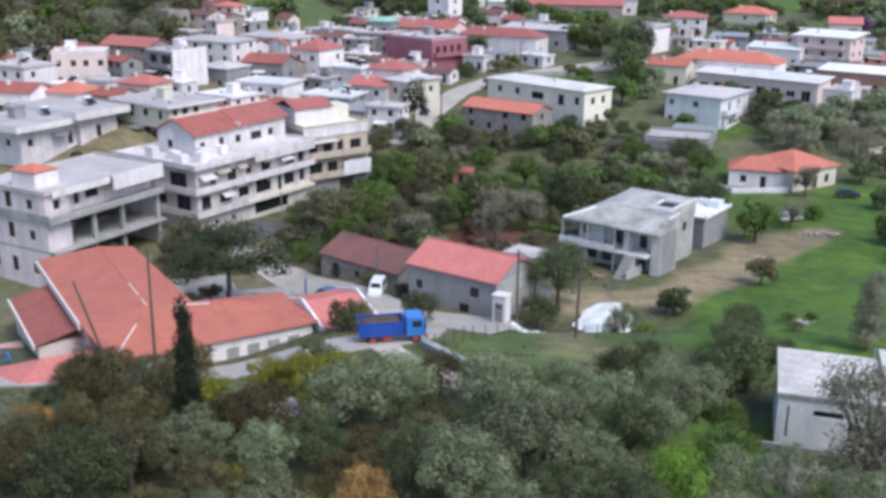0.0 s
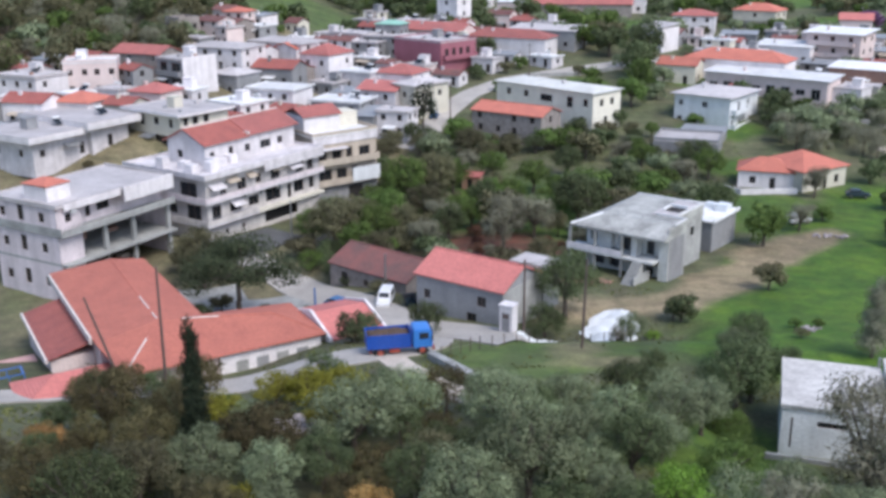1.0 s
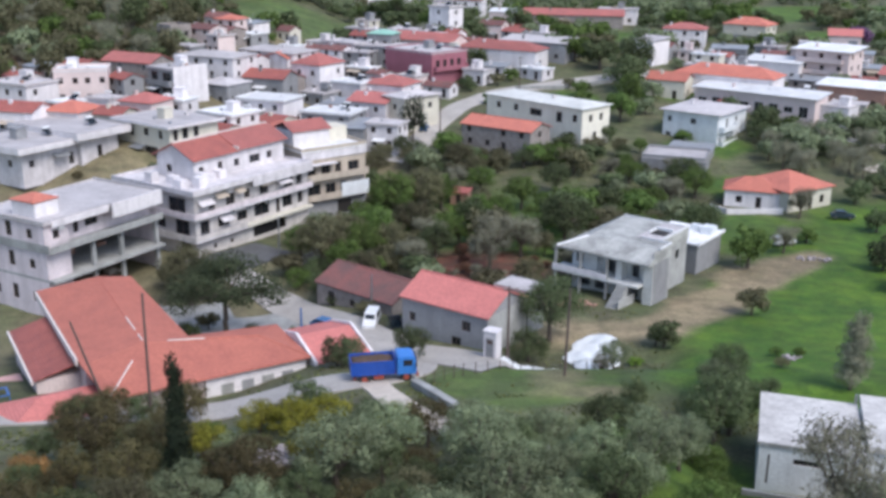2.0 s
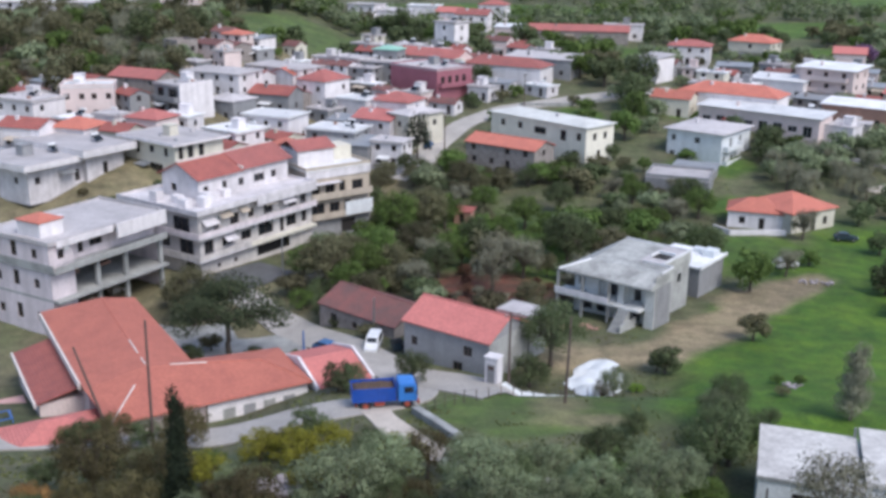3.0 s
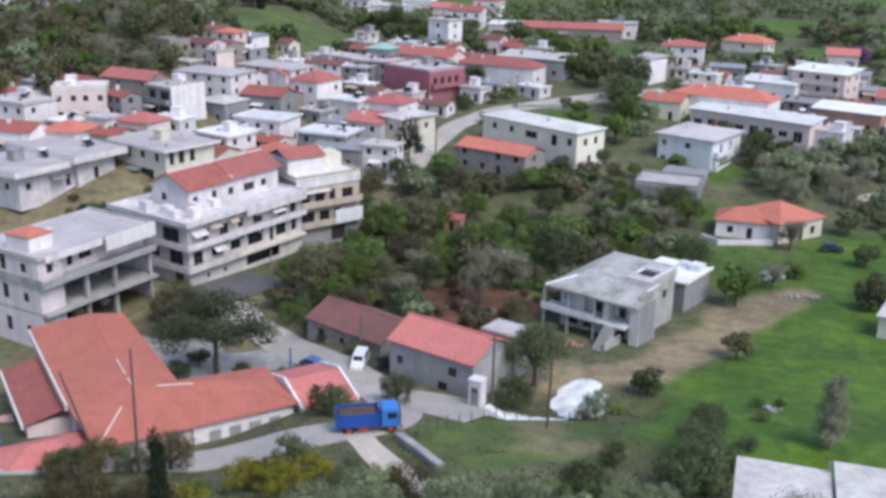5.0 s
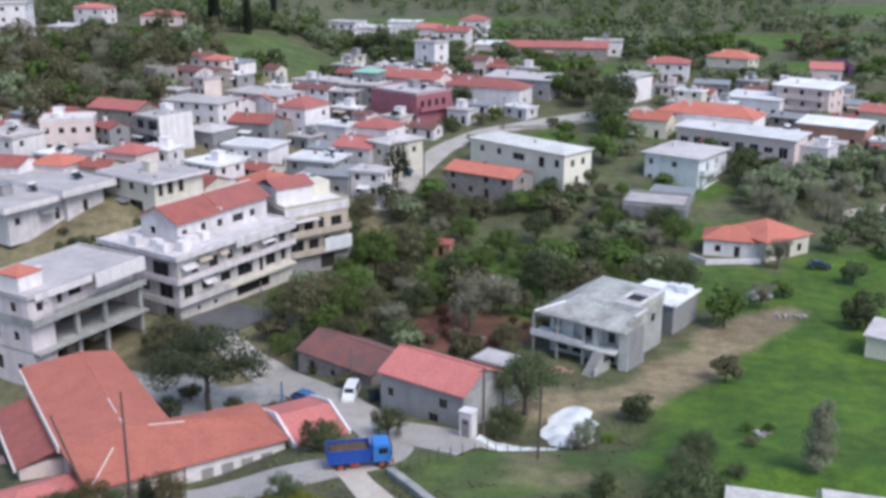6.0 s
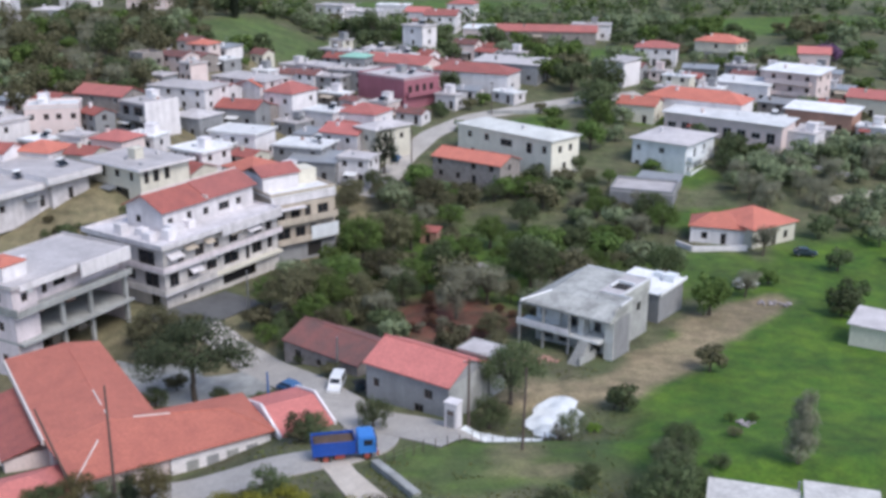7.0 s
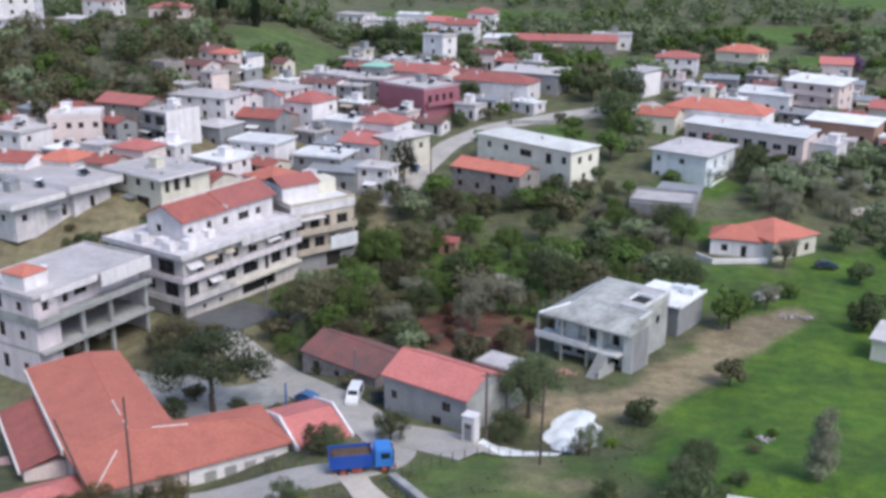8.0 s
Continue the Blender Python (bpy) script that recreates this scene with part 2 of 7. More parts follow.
def slope_uv(bm):
    """Lays the tiles' rows along each slope, in metres."""
    uv = bm.loops.layers.uv.new("UVMap")
    bmesh.ops.recalc_face_normals(bm, faces=bm.faces)
    for f in bm.faces:
        across = Vector((-f.normal.y, f.normal.x, 0))
        across = across.normalized() if across.length > 1e-4 else Vector((1, 0, 0))
        down = f.normal.cross(across)
        for loop in f.loops:
            loop[uv].uv = (loop.vert.co.dot(across), loop.vert.co.dot(down))


# ---- the lie of the land ----
def smooth(t):
    t = max(0.0, min(1.0, t))
    return t * t * (3 - 2 * t)


PROFILE = [(-400, 30), (0, 12), (40, 5.5), (60, 3), (80, 0.8), (90, -0.5), (106, -3.7), (115, -4.6), (130, -5.8), (160, -7), (185, -7.5), (215, -4.5),
           (245, -0.5), (310, 6.5), (400, 12), (600, 22), (1000, 60), (4200, 500)]


def profile(y):
    for (a, p), (b, q) in zip(PROFILE, PROFILE[1:]):
        if y <= b:
            return p + (q - p) * (max(y, a) - a) / (b - a)
    return PROFILE[-1][1]


def land(x, y):
    """The ground's height: a slope down from the camera's hill, a valley, then a long rise; a hill beside the old village."""
    z = 0.5 * profile(y) + 0.25 * (profile(y - 5) + profile(y + 5))
    z -= 3 * smooth((-x - 8) / 15) * smooth((y - 70) / 18) * (1 - smooth((y - 120) / 30))
    z += 8 * smooth((-x - 25) / 35) * smooth((y - 160) / 35)
    z -= 1.5 * smooth((x - 7) / 3) * (1 - smooth((x - 25) / 5)) * smooth((y - 96.5) / 2.0) * (1 - smooth((y - 104) / 10))
    z -= 2.4 * smooth((x - 17) / 7) * smooth((y - 50) / 12) * (1 - smooth((y - 78) / 14))
    return z


def near_line(x, y, line):
    best = 1e9
    for (ax, ay), (bx, by) in zip(line, line[1:]):
        dx, dy = bx - ax, by - ay
        s = max(0, min(1, ((x - ax) * dx + (y - ay) * dy) / (dx * dx + dy * dy)))
        best = min(best, math.hypot(x - ax - s * dx, y - ay - s * dy))
    return best


def inside(x, y, ex, ey, rx, ry):
    return 1 - math.hypot((x - ex) / rx, (y - ey) / ry)


STREET = [(-70, 84), (-48, 86), (-34, 88.5), (-23, 89.8), (-14, 89.6), (-6, 91.3), (-1, 95.5), (-2.8, 103), (-6.8, 110.5), (-11.6, 117.6), (-18, 127.4), (-24.6, 136.2), (-31, 143.4)]
STREET_FAR = [(-9, 207), (-4, 216), (0, 230), (6, 245), (16, 258), (30, 266), (46, 274), (64, 280)]
SPUR = [(-4, 104.5), (0.5, 102.6), (4, 100.2), (7.4, 97.4)]
TRACK = [(-5.5, 90), (-4, 86), (-1.8, 81.5), (1.2, 78), (5, 75), (10, 72)]
DIRT = [(14, 113), (19, 114), (26, 114.5), (33, 119.5), (40, 129), (47, 140), (58, 148)]
TRACK_FAR = [(88, 203), (96, 206.5), (112, 209), (135, 208)]


def zones(x, y):
    """How much lush grass, bare earth and red soil there is at a place."""
    wob = noise.noise((x * 0.09, y * 0.09, 3.1)) * 4 + noise.noise((x * 0.3, y * 0.3, 7.7)) * 1.5
    lush = 0.0
    if 95 < y < 200 and x > 18:
        lush = smooth((x - 24 - max(0, (y - 112) * 0.62) + wob) / 7) * smooth((y - 94 + wob) / 6) * (1 - smooth((y - 176 + wob) / 16))
    lush = max(lush, smooth(inside(x + wob * 0.5, y, 40, 94, 22, 13) * 3))
    lush = max(lush, 0.72 * smooth(inside(x + wob, y + wob, 11, 91.5, 14, 9) * 3) * (0.75 + 0.6 * noise.noise((x * 0.2, y * 0.45, 9))), 0.8 * smooth(inside(x, y + wob, 15, 168, 32, 26) * 2))
    for ex, ey, rx, ry in ((19, 70, 9, 15), (30, 56, 9, 7), (68, 330, 26, 14), (118, 380, 30, 22), (160, 390, 60, 16), (130, 330, 26, 14), (20, 430, 60, 22), (240, 470, 90, 30), (60, 258, 12, 7), (32, 252, 10, 8), (52, 163, 14, 14), (62, 192, 16, 9), (60, 218, 12, 7)):
        lush = max(lush, 0.85 * smooth(inside(x + wob, y + wob, ex, ey, rx, ry) * 3))
    lush = max(lush, 0.5 * smooth(inside(x + wob, y + wob, -46, 331, 27, 30) * 3))
    earth = 1 - smooth((near_line(x, y, DIRT) - 2.9 + wob * 0.6) / 2.4)
    earth = max(earth, 0.55 * smooth(inside(x + wob * 0.4, y + wob * 0.3, 15, 88.0, 7, 3) * 2), 0.45 * smooth(inside(x + wob * 0.5, y + wob * 0.3, 12.5, 93, 4, 5) * 2), 0.9 * smooth(inside(x, y, 15, 113, 7, 6) * 2), 0.35 * smooth(inside(x + wob, y, -60, 166, 16, 9) * 2))
    earth = max(earth, 0.3 * smooth(inside(x + wob, y, -98, 250, 26, 40) * 2), 0.45 * smooth(inside(x + wob, y + wob, -36, 128, 26, 30) * 2))
    earth = max(earth, 0.55 * smooth((-x + 2 + wob) / 12) * smooth((y - 158 + wob) / 12) * (1 - smooth((y - 292 + wob) / 20)))
    red = smooth(inside(x + wob * 0.6, y + wob * 0.6, 8, 141, 13, 12) * 2.5)
    red = max(red, 0.55 * smooth(inside(x + wob, y + wob, -104, 262, 30, 42) * 2))
    return lush, earth, red


def ground():
    xs = np.concatenate([np.linspace(-4000, -320, 12), np.linspace(-270, -110, 17), np.arange(-105, 120, 1.5), np.linspace(125, 290, 18), np.linspace(340, 4000, 12)])
    ys = np.concatenate([np.linspace(-900, 0, 8), np.linspace(10, 42, 9), np.arange(44, 200, 1.5), np.arange(201, 300, 2.5), np.linspace(304, 480, 40), np.linspace(500, 4000, 30)])
    verts, cols = [], []
    for y in ys:
        for x in xs:
            rough = noise.noise((x * 0.25, y * 0.25, 0)) * 0.12
            verts.append((x, y, land(x, y) + rough * (30 < y < 250) - 0.06))
            cols.extend((*zones(x, y), 1.0))
    w = len(xs)
    faces = [(r * w + c, r * w + c + 1, (r + 1) * w + c + 1, (r + 1) * w + c) for r in range(len(ys) - 1) for c in range(w - 1)]
    me = bpy.data.meshes.new("ground")
    me.from_pydata(verts, [], faces)
    me.polygons.foreach_set("use_smooth", [True] * len(faces))
    me.color_attributes.new("zone", "FLOAT_COLOR", "POINT").data.foreach_set("color", cols)
    m = mat("ground_cover", (0.08, 0.1, 0.04), (0.125, 0.115, 0.065), 0.16, 2.2, bump=0.9, contrast=1.2)
    n, k = m.node_tree.nodes, m.node_tree.links
    zone, split = n.new("ShaderNodeVertexColor"), n.new("ShaderNodeSeparateColor")
    zone.layer_name = "zone"
    k.new(zone.outputs["Color"], split.inputs["Color"])
    bsdf = n["Principled BSDF"]
    base = bsdf.inputs["Base Color"].links[0].from_socket
    pos = n.new("ShaderNodeNewGeometry").outputs["Position"]
    for channel, a, b, sc in (("Red", (0.036, 0.1, 0.004), (0.086, 0.15, 0.009), 0.2), ("Green", (0.31, 0.24, 0.15), (0.21, 0.175, 0.1), 0.4), ("Blue", (0.14, 0.045, 0.03), (0.1, 0.06, 0.04), 0.4)):
        tx, mx, over = n.new("ShaderNodeTexNoise"), n.new("ShaderNodeMix"), n.new("ShaderNodeMix")
        mx.data_type = over.data_type = "RGBA"
        tx.inputs["Scale"].default_value, tx.inputs["Detail"].default_value, tx.inputs["Roughness"].default_value = sc, 8, 0.7
        mp = n.new("ShaderNodeMapRange")
        mp.inputs["From Min"].default_value, mp.inputs["From Max"].default_value = 0.35, 0.65
        k.new(pos, tx.inputs["Vector"]), k.new(tx.outputs["Fac"], mp.inputs["Value"]), k.new(mp.outputs["Result"], mx.inputs["Factor"])
        mx.inputs["A"].default_value, mx.inputs["B"].default_value = (*a, 1), (*b, 1)
        k.new(split.outputs[channel], over.inputs["Factor"])
        k.new(base, over.inputs["A"]), k.new(mx.outputs["Result"], over.inputs["B"])
        base = over.outputs["Result"]
    for sc, low, high in ((0.07, 0.74, 1.2), (0.45, 0.7, 1.24), (2.6, 0.76, 1.22)):
        tx, mp, mul = n.new("ShaderNodeTexNoise"), n.new("ShaderNodeMapRange"), n.new("ShaderNodeVectorMath")
        tx.inputs["Scale"].default_value, tx.inputs["Detail"].default_value = sc, 4
        mp.inputs["From Min"].default_value, mp.inputs["From Max"].default_value = 0.3, 0.7
        mp.inputs["To Min"].default_value, mp.inputs["To Max"].default_value = low, high
        mul.operation = "SCALE"
        k.new(pos, tx.inputs["Vector"]), k.new(tx.outputs["Fac"], mp.inputs["Value"])
        k.new(base, mul.inputs[0]), k.new(mp.outputs["Result"], mul.inputs["Scale"])
        base = mul.outputs["Vector"]
    k.new(base, bsdf.inputs["Base Color"])
    me.materials.append(m)
    tagged(new("ground", me), "grassy hillside ground with bare earth patches", "ground", kind="structure")


def ribbon(name, line, width, material, label, lift=0.1, category="road"):
    """A road that lies on the land, 12 cm thick, with slightly uneven edges."""
    pts = []
    for (ax, ay), (bx, by) in zip(line, line[1:]):
        n = max(1, int(math.hypot(bx - ax, by - ay) / 1.0))
        pts += [(ax + (bx - ax) * i / n, ay + (by - ay) * i / n) for i in range(n)]
    pts.append(line[-1])
    for _ in range(12):
        pts = [pts[0]] + [((a[0] + 2 * b[0] + c[0]) / 4, (a[1] + 2 * b[1] + c[1]) / 4) for a, b, c in zip(pts, pts[1:], pts[2:])] + [pts[-1]]
    bm = bmesh.new()
    rows = []
    for i, (x, y) in enumerate(pts):
        a, b = pts[max(0, i - 1)], pts[min(len(pts) - 1, i + 1)]
        nx, ny = -(b[1] - a[1]), b[0] - a[0]
        ln = math.hypot(nx, ny)
        nx, ny = nx / ln, ny / ln
        wd = width(i / (len(pts) - 1)) if callable(width) else width
        row = []
        for s in (-1, -1, -0.6, -0.2, 0.2, 0.6, 1, 1):
            e = s * wd / 2 + (noise.noise((i * 0.2, s * 9, 2)) * 0.35 if abs(s) == 1 else 0)
            px, py = x + nx * e, y + ny * e
            row.append((px, py, land(px, py) + lift))
        row[0], row[-1] = (*row[0][:2], row[0][2] - 0.5), (*row[-1][:2], row[-1][2] - 0.5)
        rows.append([bm.verts.new(p) for p in row])
    for r, q in zip(rows, rows[1:]):
        for i in range(7):
            bm.faces.new((r[i + 1], r[i], q[i], q[i + 1]))
    bmesh.ops.recalc_face_normals(bm, faces=bm.faces)
    tagged(part(name, bm, material, None), label, category, kind="structure")


ground()
ribbon("road", STREET, lambda s: 4.8 + 2.4 * smooth(1 - abs(s - 0.45) / 0.1) + 1.2 * smooth(1 - abs(s - 0.7) / 0.1), ASPHALT, "worn pale grey concrete village road")
ribbon("road_far", STREET_FAR, 5.6, ASPHALT, "worn pale grey concrete street in the village")
ribbon("school_court", [(-37, 126), (-30, 121.5), (-24, 121), (-17.5, 123.5)], 9.5, CONCRETE, "grey paved court behind the school", 0.08, "court")
ribbon("road_square", [(-35, 140.6), (-29.5, 146.0), (-24.5, 152.0)], 9.0, ASPHALT_DARK, "dark asphalt street below the apartment block", 0.12)
ribbon("road_spur", SPUR, 7.2, ASPHALT, "short concrete apron beside the grey house", 0.13)
ribbon("track", TRACK, 3.0, PALEROAD, "pale gravel track down from the road", 0.12, "track")
ribbon("track_far", TRACK_FAR, 3.0, PALEROAD, "pale gravel track beyond the meadow", 0.12, "track")


# ---- buildings ----
TAKEN = []   # (x, y, radius) of what stands on the land, to keep plants clear of it
WINDOWS = {}


def facade(bm, p, q, z0, z1, openings, deep=0.22):
    """An outer wall from p to q (outside on the right hand of that way) with openings (s, z, width, height) cut through, and their reveals."""
    p, q = Vector((*p, 0)), Vector((*q, 0))
    way = (q - p).normalized()
    out, ln = Vector((way.y, -way.x, 0)), (q - p).length
    xs = sorted({0, ln, *[v for s, z, w, h in openings for v in (s, s + w)]})
    zs = sorted({z0, z1, *[v for s, z, w, h in openings for v in (z, z + h)]})
    at = lambda s, z, d=0.0: bm.verts.new(p + way * s - out * d + Vector((0, 0, z)))  # noqa: E731
    for a, b in zip(xs, xs[1:]):
        for c, d in zip(zs, zs[1:]):
            if not any(s - 1e-4 <= a and b <= s + w + 1e-4 and z - 1e-4 <= c and d <= z + h + 1e-4 for s, z, w, h in openings):
                bm.faces.new((at(a, c), at(b, c), at(b, d), at(a, d)))
    for s, z, w, h in openings:
        for a, b in (((s, z), (s + w, z)), ((s + w, z), (s + w, z + h)), ((s + w, z + h), (s, z + h)), ((s, z + h), (s, z))):
            bm.faces.new((at(*a), at(*b), at(*b, deep), at(*a, deep)))


def window_mesh(w, h, door):
    key = (round(w, 2), round(h, 2), door)
    if key not in WINDOWS:
        bm = boxes((0, 0.07, -0.04, 0.04, 0, h), (w - 0.07, w, -0.04, 0.04, 0, h), (0.07, w - 0.07, -0.04, 0.04, 0, 0.07), (0.07, w - 0.07, -0.04, 0.04, h - 0.07, h),
                   (w / 2 - 0.03, w / 2 + 0.03, -0.04, 0.04, 0.07, h - 0.07))
        a = bpy.data.meshes.new("window")
        bm.to_mesh(a), bm.free()
        bm = boxes((0.07, w - 0.07, 0.0, 0.03, 0.07, h - 0.07))
        b = bpy.data.meshes.new("pane")
        bm.to_mesh(b), bm.free()
        b.materials.append(GLASS)
        WINDOWS[key] = (a, b, {})
    return WINDOWS[key]


def fit_windows(house, p, q, openings, frame_mat, deep=0.14):
    p, q = Vector((*p, 0)), Vector((*q, 0))
    ang = math.atan2(q.y - p.y, q.x - p.x)
    way = (q - p).normalized()
    inn = Vector((-way.y, way.x, 0))
    for s, z, w, h in openings:
        me, pane, kinds = window_mesh(w, h, h > 1.9)
        if frame_mat.name not in kinds:
            kinds[frame_mat.name] = me.copy()
            kinds[frame_mat.name].materials.append(frame_mat)
        at = p + way * s + inn * deep
        win = shared("door" if h > 1.9 else "window", kinds[frame_mat.name], house, Matrix.Translation((at.x, at.y, z)) @ Matrix.Rotation(ang, 4, "Z"))
        shared("pane", pane, win, Matrix())


def roof_mesh(kind, x0, x1, y0, y1, z, rise, axis, over=0.35, thick=0.16):
    """A gable or hip roof over a rectangle, with eaves that stand out by over; axis: the way of its ridge."""
    bm = bmesh.new()
    a0, a1, b0, b1 = (x0, x1, y0, y1) if axis == "x" else (y0, y1, x0, x1)
    a0, a1, b0, b1 = a0 - over, a1 + over, b0 - over, b1 + over
    mid = (b0 + b1) / 2
    if kind == "gable":
        for s, e in ((b0, mid), (mid, b1)):
            zs, ze = (z, z + rise) if s == b0 else (z + rise, z)
            prism(bm, [(s, zs), (e, ze), (e, ze - thick), (s, zs - thick)], axis, a0, a1)
    elif kind == "mono":
        prism(bm, [(b0, z), (b1, z + rise), (b1, z + rise - thick), (b0, z - thick)], axis, a0, a1)
    else:
        inset = min((b1 - b0) / 2, (a1 - a0) / 2 - 0.05)
        at = (lambda a, b, c: (a, b, c)) if axis == "x" else (lambda a, b, c: (b, a, c))
        lo = [bm.verts.new(at(*c, z - thick)) for c in ((a0, b0), (a1, b0), (a1, b1), (a0, b1))]
        up = [bm.verts.new(at(*c, z)) for c in ((a0, b0), (a1, b0), (a1, b1), (a0, b1))]
        r0, r1 = bm.verts.new(at(a0 + inset, mid, z + rise)), bm.verts.new(at(a1 - inset, mid, z + rise))
        bm.faces.new(lo)
        for i in range(4):
            bm.faces.new((lo[i], lo[(i + 1) % 4], up[(i + 1) % 4], up[i]))
        bm.faces.new((up[0], up[1], r1, r0)), bm.faces.new((up[2], up[3], r0, r1))
        bm.faces.new((up[1], up[2], r1)), bm.faces.new((up[3], up[0], r0))
    slope_uv(bm)
    return bm


def row_of(length, n, floors, h, rng, w=1.1, wh=1.25, sill=1.0, door=False):
    """Openings for a facade: n on each floor, not quite regular."""
    out = []
    for f in range(floors):
        fh = h / floors
        for i in range(n):
            s = length * (i + 0.5) / n - w / 2 + rng.uniform(-0.25, 0.25)
            if f == 0 and door and i == n // 2:
                out.append((s, 0.06, 1.1, 2.15))
            elif rng.random() < 0.88:
                out.append((s, f * fh + sill, w, wh))
    return out


def house(x, y, ang, w, d, h, z0, label, wall=WHITE, roof="flat", rmat=SLAB, rise=1.6, axis="x", floors=2, n=(2, 2), frames=FRAMEB, name="house", over=0.4,
          openings=None, parapet=0.0, balcony=(), chimney=(), tank=None, door=True, group="", foot=2.5, cap=False, fascia=0.0, extra=None):
    """A house whose near left corner stands at x, y; its front runs w metres along ang, it is d deep. openings: by side f, r, l, b."""
    rng = random.Random(int(x * 31 + y * 17))
    hs = thing(name, pose(x, y, z0, 0, 0, ang), label, "house", group)
    sides = {"f": ((0, 0), (w, 0)), "r": ((w, 0), (w, d)), "b": ((w, d), (0, d)), "l": ((0, d), (0, 0))}
    if openings is None:
        openings = {"f": row_of(w, n[0], floors, h, rng, door=door), "r": row_of(d, n[1], floors, h, rng), "l": row_of(d, n[1], floors, h, rng), "b": []}
    bm = bmesh.new()
    for key, (p, q) in sides.items():
        facade(bm, p, q, -foot, h, [o for o in openings.get(key, [])])
    if roof == "gable":
        for s in ((0, w) if axis == "x" else (0, d)):
            tri = [(s, 0, h), (s, d, h), (s, d / 2, h + rise)] if axis == "x" else [(0, s, h), (w, s, h), (w / 2, s, h + rise)]
            bm.faces.new([bm.verts.new(p) for p in tri])
    bmesh.ops.remove_doubles(bm, verts=bm.verts, dist=0.001)
    part("wall", bm, wall, hs)
    for key, (p, q) in sides.items():
        fit_windows(hs, p, q, openings.get(key, []), frames)
    if roof == "flat":
        part("roof", boxes((-over, w + over, -over, d + over, h, h + 0.25)), rmat, hs)
        if fascia:
            part("fascia", boxes((-over - 0.12, w + over + 0.12, -over - 0.12, -over - 0.01, h + 0.3 - fascia, h + 0.34), (-over - 0.12, -over - 0.01, -over, d + over, h + 0.3 - fascia, h + 0.34),
                                (w + over + 0.01, w + over + 0.12, -over, d + over, h + 0.3 - fascia, h + 0.34)), WHITE, hs)
        if parapet:
            t = 0.18
            part("parapet", boxes((-over, w + over, -over, -over + t, h + 0.25, h + parapet), (-over, w + over, d + over - t, d + over, h + 0.25, h + parapet),
                                  (-over, -over + t, -over + t, d + over - t, h + 0.25, h + parapet), (w + over - t, w + over, -over + t, d + over - t, h + 0.25, h + parapet)), wall, hs)
    else:
        part("roof", roof_mesh(roof, 0, w, 0, d, h + 0.12, rise, axis, over), rmat, hs)
        if cap and roof == "gable":
            if axis == "x":
                part("ridge_cap", boxes((-over, w + over, d / 2 - 0.14, d / 2 + 0.14, h + rise - 0.02, h + rise + 0.17)), rmat, hs)
            else:
                part("ridge_cap", boxes((w / 2 - 0.14, w / 2 + 0.14, -over, d + over, h + rise - 0.02, h + rise + 0.17)), rmat, hs)
    if group and w > 4.5 and d > 4.5:
        if roof == "flat":
            if not parapet:
                e = over - 0.02
                part("roof_edge", boxes((-e, w + e, -e, -e + 0.14, h + 0.26, h + 0.46), (-e, -e + 0.14, -e + 0.14, d + e, h + 0.26, h + 0.46), (w + e - 0.14, w + e, -e + 0.14, d + e, h + 0.26, h + 0.46)), rmat, hs)
            if rng.random() < 0.55:
                sx, sy = w * rng.uniform(0.1, 0.5), d * rng.uniform(0.35, 0.6)
                part("stair_head", boxes((sx, sx + 2.2, sy, sy + 2.0, h + 0.26, h + 2.2), (sx - 0.15, sx + 2.35, sy - 0.15, sy + 2.15, h + 2.2, h + 2.32)), rng.choice((wall, GREYWALL, WHITE)), hs)
            if rng.random() < 0.25:
                solar_heater(hs, w * rng.uniform(0.55, 0.75), d * rng.uniform(0.2, 0.7), h + 0.26)
            for _ in range(rng.randrange(4)):
                px, py, k = w * rng.uniform(0.1, 0.85), d * rng.uniform(0.1, 0.85), rng.uniform(0.3, 0.8)
                part("roof_clutter", boxes((px, px + k, py, py + k * 0.8, h + 0.26, h + 0.3 + k * 0.7)), rng.choice((BRICK, GREYWALL, WHITE, SHEET)), hs)
        elif not chimney and rng.random() < 0.7:
            part("chimney", boxes((w * 0.28, w * 0.28 + 0.6, d * 0.3, d * 0.3 + 0.6, h, h + rise * 0.6 + 0.9), (w * 0.28 - 0.08, w * 0.28 + 0.68, d * 0.3 - 0.08, d * 0.3 + 0.68, h + rise * 0.6 + 0.9, h + rise * 0.6 + 1.0)), wall, hs)
        if rng.random() < 0.5:
            mast = bmesh.new()
            ax, ay, az = w * rng.uniform(0.3, 0.7), d * 0.5, h + (0.25 if roof == "flat" else rise * 0.7)
            tube(mast, (ax, ay, az), (ax, ay, az + 2.4), 0.035, 0.03, 5)
            for k in range(3):
                tube(mast, (ax - 0.45, ay, az + 1.7 + 0.3 * k), (ax + 0.45, ay, az + 1.7 + 0.3 * k), 0.025, 0.025, 4)
            part("aerial", mast, STEEL, hs)
        if rng.random() < 0.45 and h > 2.7:
            a0 = w * rng.uniform(0.05, 0.4)
            canopy = bmesh.new()
            prism(canopy, [(-1.7, 2.15), (-0.02, 2.55), (-0.02, 2.63), (-1.7, 2.23)], "x", a0, min(w, a0 + rng.uniform(2.4, 4.5)))
            part("canopy", canopy, rng.choice((SHEET, TILE_OLD2, OCHRE, ROOFWHITE)), hs)
